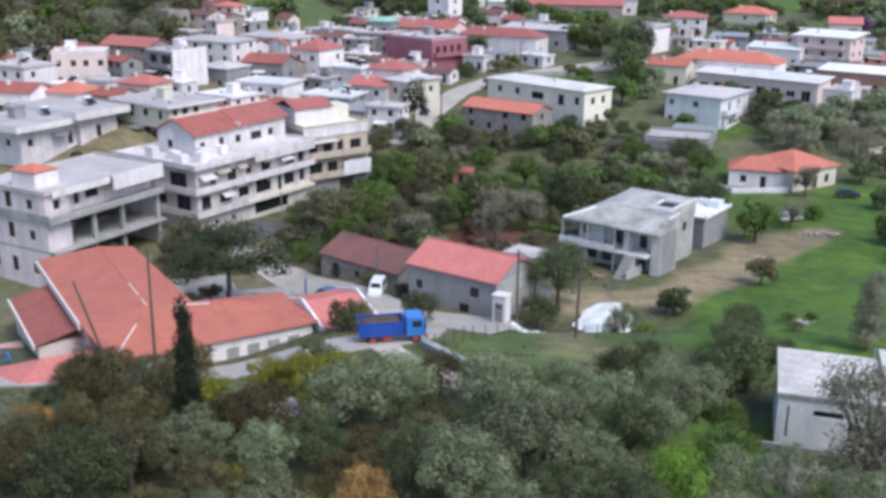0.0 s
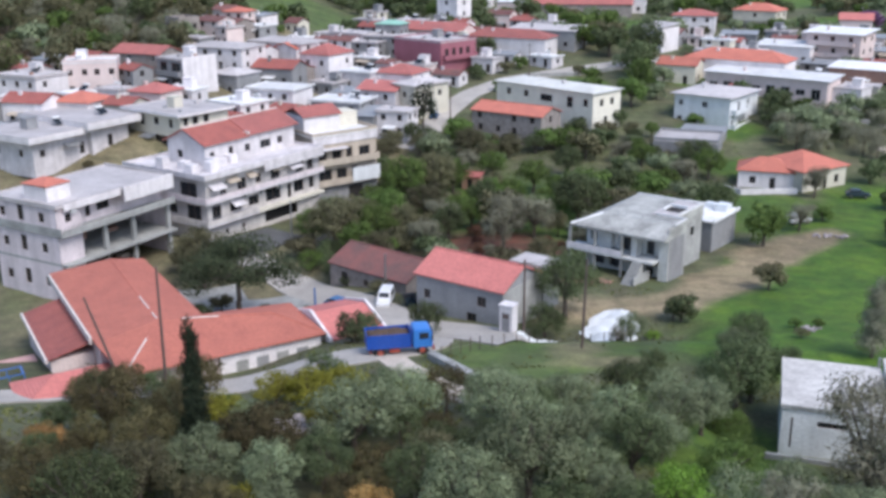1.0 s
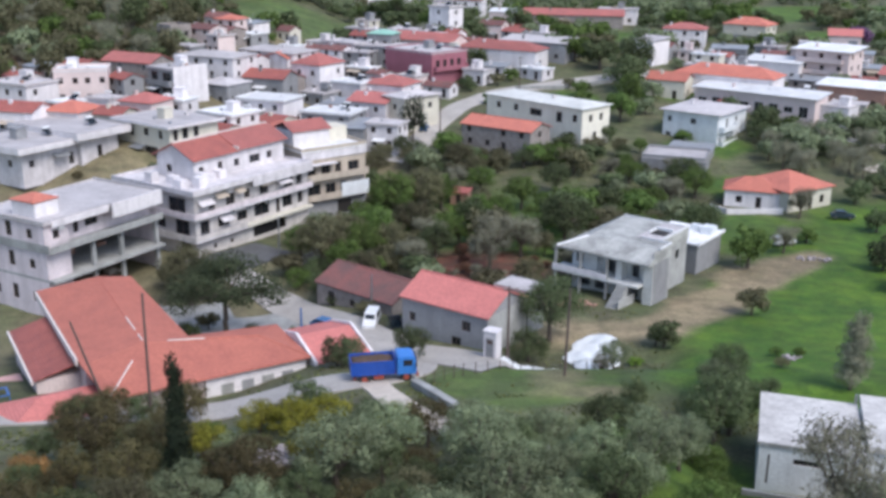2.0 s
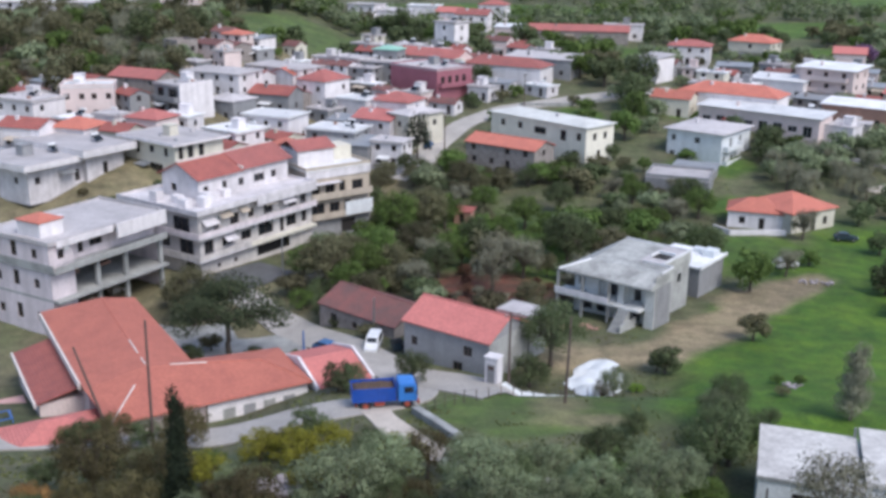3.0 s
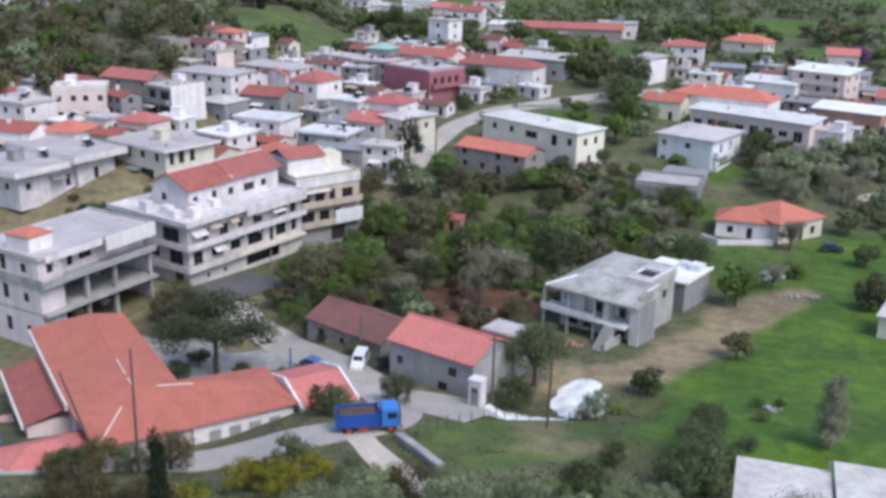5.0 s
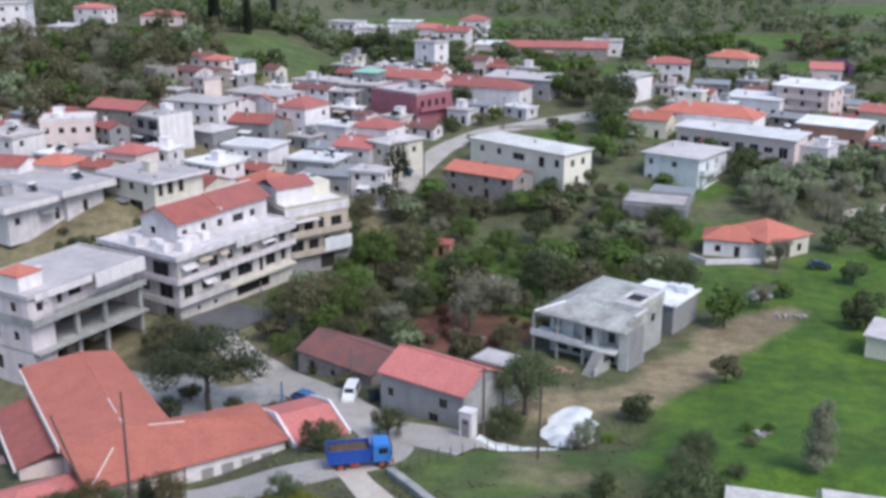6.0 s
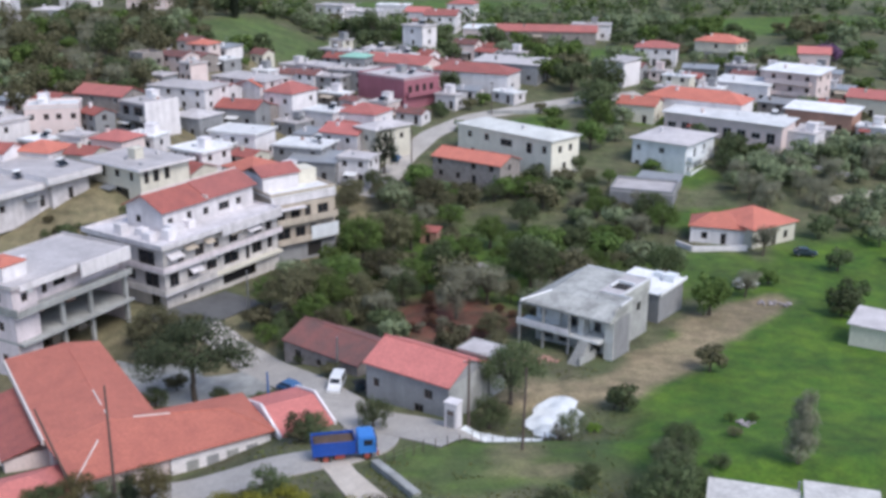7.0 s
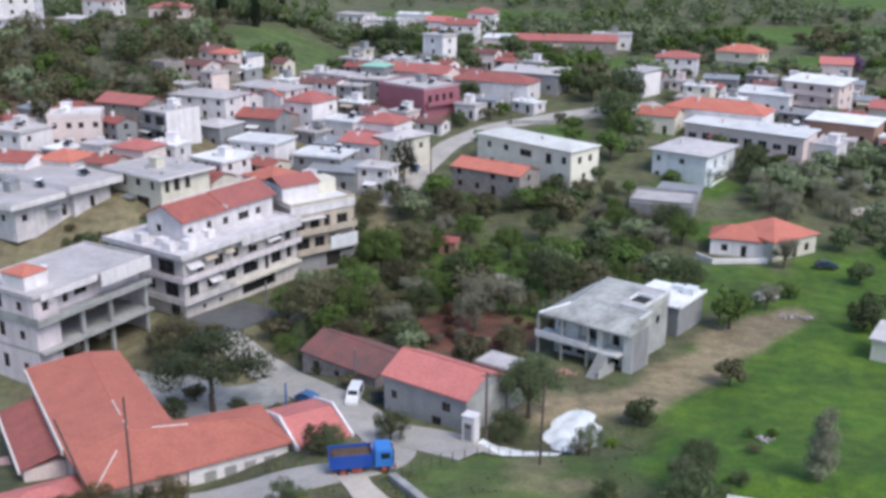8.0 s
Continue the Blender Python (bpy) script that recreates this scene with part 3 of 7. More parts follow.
    for side, a, b, z in balcony:
        p, q = (Vector((*v, 0)) for v in sides[side])
        way = (q - p).normalized()
        m = Matrix.Translation(p + way * a + Vector((0, 0, z))) @ Matrix.Rotation(math.atan2(way.y, way.x), 4, "Z")
        bal = part("balcony", boxes((0, b - a, -1.3, -0.005, -0.18, 0)), wall, hs, loc=m)
        part("balustrade", boxes((0, b - a, -1.3, -1.18, 0, 0.95), (0, 0.12, -1.18, -0.01, 0, 0.95), (b - a - 0.12, b - a, -1.18, -0.01, 0, 0.95)), wall, bal)
    for cx, cy, ch in chimney:
        top = h + (rise * (1 - abs(cy - d / 2) / (d / 2)) if roof == "gable" and axis == "x" else 0.25 if roof == "flat" else rise * 0.5)
        part("chimney", boxes((cx - 0.3, cx + 0.3, cy - 0.3, cy + 0.3, h - 0.1 if roof != "flat" else h + 0.2, top + ch), (cx - 0.4, cx + 0.4, cy - 0.4, cy + 0.4, top + ch, top + ch + 0.12)), WHITE, hs)
    if tank:
        bm = bmesh.new()
        tx, ty = tank
        tube(bm, (tx - 0.7, ty, h + 1.25), (tx + 0.7, ty, h + 1.25), 0.28, 0.28, 10)
        for lx in (-0.5, 0.5):
            tube(bm, (tx + lx, ty, h + 0.24), (tx + lx, ty, h + 1.0), 0.04, 0.04, 5)
        tk = part("water_tank", bm, CARWHITE, hs, "small white water tank on a rack")
    if extra:
        extra(hs, w, d, h)
    c, s = math.cos(radians(ang)), math.sin(radians(ang))
    for i in (0.15, 0.5, 0.85):
        for j in (0.15, 0.5, 0.85):
            TAKEN.append((x + c * w * i - s * d * j, y + s * w * i + c * d * j, 0.24 * max(w, d) + 1.0))
    return hs


def solar_heater(hs, x, y, z):
    """A roof water heater: a tilted dark panel on legs with a pale drum behind it."""
    bm = bmesh.new()
    prism(bm, [(y - 0.7, z + 0.35), (y + 0.7, z + 1.15), (y + 0.66, z + 1.22), (y - 0.74, z + 0.42)], "x", x - 0.9, x + 0.9)
    panel = part("solar_panel", bm, GLASS, hs, "dark tilted solar panel")
    bm = bmesh.new()
    tube(bm, (x - 0.75, y + 0.85, z + 1.35), (x + 0.75, y + 0.85, z + 1.35), 0.27, 0.27, 10)
    part("water_drum", bm, CARWHITE, panel)
    for a in (-0.7, 0.7):
        for b, c in ((-0.6, 0.4), (0.85, 1.1)):
            part("leg", boxes((x + a - 0.03, x + a + 0.03, y + b - 0.03, y + b + 0.03, z - 0.02, z + c)), STEEL, panel)


def rail(parent, line, z, material, height=0.9):
    """A thin railing along a line: posts and two bars."""
    bm = bmesh.new()
    for (ax, ay), (bx, by) in zip(line, line[1:]):
        n = max(1, int(math.hypot(bx - ax, by - ay) / 1.2))
        for i in range(n + 1):
            px, py = ax + (bx - ax) * i / n, ay + (by - ay) * i / n
            tube(bm, (px, py, z), (px, py, z + height), 0.025, 0.025, 4)
        for zz in (0.5, 1.0):
            tube(bm, (ax, ay, z + height * zz), (bx, by, z + height * zz), 0.025, 0.025, 4)
    return part("railing", bm, material, parent)


def commercial_building():
    """The large unfinished block: slabs, columns, an open middle storey, a stair head with a tiled roof."""
    hs = thing("unfinished_block", pose(-49.7, 125.6, -7.5, 0, 0, 60), "white three-storey building with an open unfinished middle storey", "building")
    w, d = 19.8, 12.4
    for z in (4.3, 8.4, 12.1):
        part("floor_slab", boxes((-0.3 if z > 5 else 0, w, -1.2 if z < 12 else -0.5, d, z, z + 0.32)), CONCRETE if z < 12 else SLAB, hs)
    # closed corner room with windows, and the recessed walls behind the open storey
    bm = bmesh.new()
    left_open = [(1.5, 1.2, 1.1, 1.3), (5, 1.0, 1.2, 2.1), (9, 1.2, 1.1, 1.3)]
    for z0, z1 in ((-2, 4.3), (4.62, 8.4), (8.72, 12.1)):
        lo = [(s, z + max(z0, 0), ww, hh) for s, z, ww, hh in left_open]
        facade(bm, (0, d), (0, 0), z0, z1, lo)
        facade(bm, (0, 0), (3.9, 0), z0, z1, [(1.4, max(z0, 0) + 1.2, 1.0, 1.2)] if z0 > 8 else [])
        facade(bm, (3.9, 0), (3.9, 3.2 if z0 < 8 else 1.4), z0, z1, [])
        fit_windows(hs, (0, d), (0, 0), lo, FRAMEB)
        if z0 > 8:
            fit_windows(hs, (0, 0), (3.9, 0), [(1.4, z0 + 1.2, 1.0, 1.2)], FRAMEB)
    up = [(2.0, 9.4, 0.9, 2.1), (4.0, 9.8, 2.2, 1.3), (9.5, 9.8, 1.4, 1.3), (12, 9.8, 1.6, 1.3)]
    facade(bm, (3.9, 1.4), (w, 1.4), 8.72, 12.1, up)
    fit_windows(hs, (3.9, 1.4), (w, 1.4), up, FRAMEB)
    facade(bm, (3.9, 3.2), (3.9, 9.0), 4.62, 8.4, [])
    facade(bm, (3.9, 3.2), (3.9, 7.0), -2, 4.3, [])
    facade(bm, (w, 0), (w, d), -2, 12.1, [])
    facade(bm, (w, d), (0, d), -2, 12.1, [])
    part("wall", bm, AWALL, hs)
    # bare brick of the open bays, its colour darkened to stand for shade
    rough = bmesh.new()
    facade(rough, (3.95, 8.6), (w - 0.05, 8.6), 4.62, 8.4, [(2.5, 4.7, 1.2, 2.2), (7, 5.6, 1.3, 1.4), (11.5, 5.6, 1.3, 1.4)])
    facade(rough, (3.95, 6.5), (w - 0.05, 6.5), -2, 4.3, [(1, 0.0, 1.2, 2.3), (7, 1.2, 1.6, 1.4)])
    part("unplastered_wall", rough, SHADEBRICK, hs, "unplastered brown brick wall with the bay's shade in its colour")
    for pile in ((5.2, 6.6, 5.5, 6.8, 4.62, 5.3), (9.0, 9.8, 6.2, 7.4, 4.62, 5.6), (13.5, 15.2, 5.8, 7.0, 4.62, 5.1)):
        part("brick_pallet", boxes(pile), BRICK, hs)
    for x in (7.4, 12.4, w - 0.75):
        part("column", boxes((x, x + 0.5, -0.3, 0.25, -2, 4.3), (x, x + 0.5, -0.3, 0.25, 4.62, 8.4)), CONCRETE, hs)
    for x in (4.6, 9.0, 13.8):
        part("crate", boxes((x, x + 1.4, 4.2, 5.4, 0.0, 1.3)), BRICK if x < 9 else OCHRE, hs)
        part("crate", boxes((x + 1.6, x + 2.3, 4.0, 5.0, 0.0, 0.8)), OCHRE, hs)
    for x in (2.2, 7.6, 11.6):
        unit = part("air_conditioner", boxes((x, x + 0.85, 0.99 if x > 4 else -0.4, 1.39 if x > 4 else -0.01, 11.0, 11.6)), FRAMEW, hs, "white air conditioner box")
    part("balcony_wall", boxes((0.0, w, -1.2, -1.05, 8.72, 9.3), (-0.3, -0.15, -1.05, d, 8.72, 9.5)), CONCRETE, hs)
    part("fascia", boxes((w - 9.2, w, -1.25, -1.0, 10.7, 12.75)), WHITE, hs, "broad white fascia panel")
    part("fascia", boxes((0.9, w - 9.3, -0.62, -0.5, 11.6, 12.5)), WHITE, hs)
    part("parapet", boxes((-0.3, w, -0.48, -0.3, 12.42, 12.62), (-0.3, -0.12, -0.3, d, 12.42, 12.62), (w - 0.18, w, -0.3, d, 12.42, 12.8), (-0.12, w - 0.18, d - 0.18, d, 12.42, 12.62)), SLAB, hs)
    part("stair_head", boxes((0.9, 4.7, 2.4, 6.8, 12.42, 14.5)), WHITE, hs, "white stair head")
    part("stair_roof", roof_mesh("hip", 0.9, 4.7, 2.4, 6.8, 14.56, 0.7, "y", 0.15), TILE, hs, "small terracotta hip roof")
    part("chimney", boxes((6.6, 7.2, 5.4, 6.0, 12.42, 13.7), (6.5, 7.3, 5.3, 6.1, 13.7, 13.82)), WHITE, hs)
    rail(hs, [(0.2, -1.12), (8.7, -1.12)], 9.3, STEEL, 0.35)
    TAKEN.extend((-49.7 + 0.5 * 19.8 * i - 0.866 * 12.4 * j, 125.6 + 0.866 * 19.8 * i + 0.5 * 12.4 * j, 5) for i in (0.1, 0.5, 0.9) for j in (0.1, 0.5, 0.9))


def apartment_block():
    """The long white block with balconies, a roof terrace and a red-tiled top storey, and its ochre neighbour."""
    hs = thing("apartment_block", pose(-35.3, 146.8, -7.2, 0, 0, 55.5), "long white three-storey block with balconies and red roof", "building")
    w, d, h = 25.2, 17.0, 10.4
    f = [(0.9, 3.7, 1.9, 2.2), (4.6, 4.3, 2.3, 1.5), (8.6, 4.3, 2.2, 1.5), (12.4, 4.1, 3.4, 2.1), (18.9, 4.2, 2.4, 1.9), (13.8, 7.4, 2.0, 1.9), (19.5, 7.4, 2.0, 1.9), (17.4, 3.7, 0.9, 2.3), (2.8, 7.2, 1.3, 2.2), (6.4, 7.3, 1.9, 1.8),
         (10.3, 7.6, 1.3, 1.5), (12.0, 0.8, 7.6, 2.3), (3.4, 1.2, 0.7, 0.7), (6.9, 1.2, 0.7, 0.7), (22.6, 4.2, 1.2, 1.9), (22.4, 7.3, 1.4, 2.0)]
    lft = [(1.5, 4.2, 1.8, 1.6), (5.0, 3.7, 1.6, 2.3), (8.6, 4.2, 1.8, 1.6), (12.6, 3.7, 3.0, 2.3), (2.2, 7.2, 2.4, 2.2), (7, 7.0, 1.6, 2.3), (11.4, 7.1, 3.6, 2.3), (13.6, 0.6, 2.0, 2.4), (4, 1, 1.2, 1.2)]
    bm = bmesh.new()
    facade(bm, (0, 0), (w, 0), -2.5, h, f)
    facade(bm, (0, d), (0, 0), -2.5, h, lft)
    facade(bm, (w, 0), (w, d), -2.5, h, [])
    facade(bm, (w, d), (0, d), -2.5, h, [])
    part("wall", bm, BWALL, hs)
    fit_windows(hs, (0, 0), (w, 0), [o for o in f if o[2] < 5], FRAMEB)
    fit_windows(hs, (0, d), (0, 0), lft, FRAMEB)
    # the shop's unlit inside, painted as a near-black sheet behind the opening
    part("shop_recess", boxes((11.6, 19.9, 0.9, 1.1, 0.5, 3.3)), OPENSHADE, hs, "near-black sheet as the shade inside the open shop front")
    part("roof_terrace", boxes((-1.2, w, -1.2, d, h, h + 0.28)), DULLWHITE, hs, "white roof terrace")
    part("parapet", boxes((-1.2, w, -1.2, -1.02, h + 0.28, h + 0.8), (-1.2, -1.02, -1.02, d, h + 0.28, h + 0.8), (w - 0.18, w, -1.02, d, h + 0.28, h + 0.7), (-1.02, w - 0.18, d - 0.18, d, h + 0.28, h + 0.7)), DULLWHITE, hs)
    for z, a, b in ((3.4, -1.2, 9.6), (6.9, -1.2, w)):
        bal = part("balcony", boxes((a, b, -1.2, -0.004, z - 0.22, z), (-1.2, -0.004, 0, d, z - 0.22, z)), DULLWHITE, hs)
        part("balustrade", boxes((a, b, -1.2, -1.06, z, z + 0.75), (-1.2, -1.06, -1.06, d, z, z + 0.75)), BWALL if z < 5 else AWALL, bal)
    for z, spans in ((4.15, ((-1.1, 3.4), (3.6, 9.4))), (7.65, ((-1.1, 4.6), (11.0, 15.6), (15.8, 25.0)))):
        for a, b in spans:
            rail(hs, [(a, -1.13), (b, -1.13)], z, STEEL, 0.35)
    for x, z in ((3.4, 8.9), (10.6, 5.7), (14.9, 5.8), (19.6, 8.7), (7.2, 5.9)):
        unit = part("air_conditioner", boxes((x, x + 0.85, -0.36, -0.01, z, z + 0.6)), FRAMEW, hs, "white air conditioner box")
        part("fan_grille", boxes((x + 0.12, x + 0.55, -0.38, -0.361, z + 0.08, z + 0.52)), RUBBER, unit)
    for a, b, z in ((0.4, 3.2, 9.3), (17.4, 20.4, 9.3), (4.6, 7.0, 6.0)):
        cloth = bmesh.new()
        prism(cloth, [(-1.3, z - 0.75), (-0.02, z), (-0.02, z + 0.05), (-1.3, z - 0.7)], "x", a, b)
        part("awning", cloth, DULLWHITE, hs, "pale canvas awning")
    part("shop_awning", boxes((9.6, w, -1.1, -0.01, 3.1, 3.5)), CREAM, hs)
    part("terrace_wall", boxes((11.2, w, -1.35, -1.21, h - 0.9, h + 0.5)), DULLWHITE, hs, "white rendered terrace front")
    top = [(1.0, h + 1.1, 1.0, 1.2), (5, h + 0.4, 1.0, 2.1), (8.5, h + 1.1, 1.2, 1.2), (12, h + 1.0, 2.4, 1.3), (16, h + 1.1, 1.2, 1.2)]
    bm = bmesh.new()
    x0, x1, y0, y1 = 4.8, 24.9, 4.9, 13.1
    facade(bm, (x0, y0), (x1, y0), h + 0.28, h + 3.8, top)
    facade(bm, (x1, y0), (x1, y1), h + 0.28, h + 3.8, [])
    facade(bm, (x1, y1), (x0, y1), h + 0.28, h + 3.8, [])
    facade(bm, (x0, y1), (x0, y0), h + 0.28, h + 3.8, [(2, h + 1.1, 1.2, 1.2)])
    for s in (x0, x1):
        bm.faces.new([bm.verts.new(p) for p in ((s, y0, h + 3.8), (s, y1, h + 3.8), (s, (y0 + y1) / 2, h + 5.9))])
    part("top_storey", bm, DULLWHITE, hs)
    fit_windows(hs, (x0, y0), (x1, y0), top, FRAMEB)
    part("roof", roof_mesh("gable", x0, x0 + 8.6, y0, y1, h + 3.65, 2.25, "x", 0.6), TILE_OLD2, hs, "weathered red tiled roof")
    part("roof", roof_mesh("gable", x0 + 9.7, x1, y0, y1, h + 3.8, 2.25, "x", 0.6), TILE_RED, hs, "red tiled roof")
    part("parapet", boxes((x0 + 9.02, x0 + 9.28, y0 - 0.5, (y0 + y1) / 2, h + 3.6, h + 4.3)), CAP, hs)
    part("ridge_cap", boxes((x0 - 0.4, x1 + 0.4, (y0 + y1) / 2 - 0.16, (y0 + y1) / 2 + 0.16, h + 5.8, h + 6.12)), CAP, hs)
    for a, b in ((4.0, 6.4), (8.2, 10.0), (13.5, 16.0)):
        aw = bmesh.new()
        prism(aw, [(-1.05, 9.0), (0.0, 9.6), (0.0, 9.66), (-1.05, 9.06)], "x", a, b)
        part("awning", aw, OCHRE, hs, "sun-faded canvas awning")
    for i, (cx, cy) in enumerate(((0.5, 3.2), (2.2, 1.0), (6.0, 3.0), (0.4, 9.5), (8.5, 3.2), (4.2, 2.6), (1.5, 6.0))):
        part("roof_structure", boxes((cx, cx + 1.4, cy, cy + 1.6, h + 0.28, h + 1.5 + 0.4 * (i % 2))), WHITE, hs)
    TAKEN.extend((-35.3 + 0.566 * w * i - 0.824 * d * j, 146.8 + 0.824 * w * i + 0.566 * d * j, 6) for i in (0.1, 0.5, 0.9) for j in (0.1, 0.5, 0.9))
    fr = [(0.9, 7.2, 1.6, 2.2), (3.6, 7.5, 1.8, 1.6), (6.4, 7.2, 1.2, 2.2), (9.0, 7.4, 2.2, 1.8), (0.8, 3.7, 2.6, 2.2), (4.4, 4.0, 2.0, 1.8), (7.4, 3.7, 1.2, 2.2), (9.6, 4.0, 1.8, 1.6), (1.5, 1.3, 1.4, 1.3), (5.0, 0.1, 2.2, 2.3), (9.0, 1.0, 1.6, 1.4)]
    nb = house(-21.9, 168.8, 37, 12.6, 12, 11.6, -7.0, "narrow ochre three-storey building with balconies and white terrace", OCHRE, "flat", ROOFWHITE, floors=3, over=0.15,
               openings={"f": fr, "r": [(3, 7.5, 1.1, 1.3), (8, 4, 1.1, 1.3)]}, parapet=0.75, balcony=(("f", 0.2, 12.4, 7.0), ("f", 0.2, 12.4, 3.5)), name="ochre_block", foot=3)
    # flat grey sheet paints the dark of a recessed ground floor
    part("ground_floor_front", boxes((0.0, 12.6, -0.14, -0.01, -2.5, 3.2)), GREYWALL, nb, "dark grey sheet for the shaded ground floor recess")
    # near-black sheet on the solid wall paints the shade of an open garage
    part("garage_opening", boxes((6.6, 9.4, -0.17, -0.15, 0.2, 2.6)), OPENSHADE, nb, "near-black sheet as the shade of an open garage")
    part("shade_awning", boxes((0.4, 6.0, -1.7, -0.21, 9.55, 9.65)), DULLWHITE, nb)
    part("cladding", boxes((6.8, 12.4, -1.36, -1.31, 3.4, 5.9)), PALEBLUE, nb, "pale blue-white balcony screen")
    part("band", boxes((-0.16, 12.76, -0.2, -0.01, 10.3, 11.5)), DULLWHITE, nb, "white rendered band")
    part("roof_room", boxes((0.3, 7.4, 3.4, 9.5, 11.85, 14.7)), WHITE, nb)
    part("roof", roof_mesh("gable", 0.3, 7.4, 3.4, 9.5, 14.75, 1.3, "x", 0.35), TILE_RED, nb, "red tiled roof")
    part("roof_room", boxes((8.4, 12.0, 5.0, 9.0, 11.85, 14.4)), CREAM, nb)


def concrete_house():
    """The bare concrete house: a flat roof with sloping skirts over the porch, a side wing, a raised floor and an outside stair."""
    hs = thing("concrete_house", pose(18.5, 132.3, -5.6, 0, 0, -38), "unfinished grey concrete house with stained roof slab", "house")
    w, d, h, top = 12.8, 13.4, 5.75, 7.35
    f1 = [(0.9, 0.2, 1.9, 1.5), (3.6, 0.2, 1.9, 1.5), (0.6, 3.4, 1.0, 1.3), (5.0, 2.9, 2.4, 2.5), (9.0, 2.9, 1.1, 2.5), (8.9, 0.1, 1.2, 1.9)]
    front = bmesh.new()
    facade(front, (0, 1.4), (w, 1.4), -2, h, f1, 0.35)
    part("front_wall", front, PALEGREY, hs, "pale rendered front wall")
    bm = bmesh.new()
    facade(bm, (w, -0.2), (w, 4.8), -2, top - 0.02, [])
    facade(bm, (w, 4.8), (w - 1.6, 4.8), -2, top - 0.02, [])
    facade(bm, (w - 1.6, 4.8), (w - 1.6, d), -2, top - 0.02, [(1.4, 3.4, 1.0, 2.2), (5.0, 3.6, 1.2, 1.3)])
    facade(bm, (w - 1.6, d), (0, d), -2, h, [])
    facade(bm, (0, d), (0, 1.4), -2, h, [(3, 3.8, 1.2, 1.3), (8, 3.8, 1.2, 1.3)])
    part("wall", bm, CONCRETE, hs)
    part("inner_wall", boxes((0.3, w - 0.3, 3.4, 3.6, -1, h - 0.1)), GREYWALL, hs)
    part("corner_wall", boxes((w - 1.3, w - 0.01, -0.2, 1.38, -2, h)), PALEGREY, hs)
    part("pier", boxes((7.6, 8.4, -0.4, 1.38, 0.2, h), (2.4, 4.2, 0.6, 1.38, 2.85, h)), PALEGREY, hs, "pale rendered porch pier")
    part("floor_slab", boxes((-1.4, w - 1.4, -1.6, 1.39, 2.55, 2.85)), PALEGREY, hs)
    # the roof: eaves low over the porch, a flat top behind
    bm = bmesh.new()
    lo = [(-0.9, -1.5), (w + 0.05, -1.5), (w + 0.05, 4.9), (w - 1.5, 4.9), (w - 1.5, d + 0.1), (-0.9, d + 0.1)]
    up = [(2.3, 1.5), (w + 0.05, 1.5), (w + 0.05, 4.9), (w - 1.5, 4.9), (w - 1.5, d + 0.1), (1.2, d + 0.1)]
    rings = [[bm.verts.new((*p, z)) for p in ring] for ring, z in ((lo, h), (lo, h + 0.3), (up, top))]
    for a, b in zip(rings, rings[1:]):
        for k in range(6):
            bm.faces.new((a[k], a[(k + 1) % 6], b[(k + 1) % 6], b[k]))
    bm.faces.new(rings[0][::-1]), bm.faces.new(rings[2])
    bmesh.ops.recalc_face_normals(bm, faces=bm.faces)
    part("roof", bm, CONCRETE2, hs, "stained concrete roof with sloping skirts")
    bm = bmesh.new()
    tube(bm, (-0.9, -1.5, h + 0.3), (2.3, 1.5, top), 0.2, 0.2, 6)
    part("hip_kerb", bm, ROOFWHITE, hs, "white mortar along the hip")
    part("parapet", boxes((w - 0.2, w + 0.08, 1.5, 4.95, top, top + 0.25), (w - 4.4, w - 0.2, 4.75, 4.95, top, top + 0.25), (w - 1.7, w - 1.42, 4.96, d + 0.1, top, top + 0.35), (1.3, w - 1.75, d - 0.15, d + 0.1, top, top + 0.2)), ROOFWHITE, hs)
    part("roof_patch", boxes((w - 5.2, w - 1.75, 5.0, d - 0.2, top, top + 0.07)), SLAB, hs, "paler patch of roof screed")
    # the stairwell's shade, painted as a near-black sheet on the roof
    part("stair_opening", boxes((w - 4.4, w - 2.2, 7.2, 9.4, top + 0.07, top + 0.11)), OPENSHADE, hs, "near-black sheet as the shade of a stair opening")
    part("stair_kerb", boxes((w - 4.6, w - 2.0, 9.4, 9.6, top + 0.07, top + 0.5), (w - 4.6, w - 4.4, 7.2, 9.4, top + 0.07, top + 0.4)), ROOFWHITE, hs)
    part("downpipe", boxes((w - 1.59, w - 1.5, 5.6, 5.7, 0, 6.6)), ROOFWHITE, hs)
    part("wall_patch", boxes((w + 0.002, w + 0.03, 0.3, 4.3, -1.0, 6.0)), GREYWALL, hs, "darker rendered wall patch")
    for x in (-1.2, 2.6, 6.6):
        part("column", boxes((x, x + 0.3, -1.5, -1.2, -2, h)), CONCRETE, hs)
    part("balustrade", boxes((-1.4, 6.8, -1.6, -1.48, 2.85, 3.5)), WHITE, hs)
    for i in range(12):
        part("step", boxes((8.6, 10.1, -1.6 - 0.29 * (i + 1), -1.6 - 0.29 * i, -2, 2.85 - 0.22 * (i + 1))), CONCRETE, hs)
    part("stair_wall", boxes((10.2, 10.4, -4.6, -0.3, -2, 1.4)), CONCRETE, hs)
    for i in range(7):
        part("rebar", boxes((3.0 + i * 1.2, 3.04 + i * 1.2, 2.0, 2.04, top, top + 0.3 + 0.15 * (i % 3))), STEEL, hs)
    TAKEN.extend((17.6 + 0.788 * w * i + 0.616 * d * j, 132.2 - 0.616 * w * i + 0.788 * d * j, 4.0) for i in (0.1, 0.5, 1.0) for j in (0.1, 0.5, 0.9))
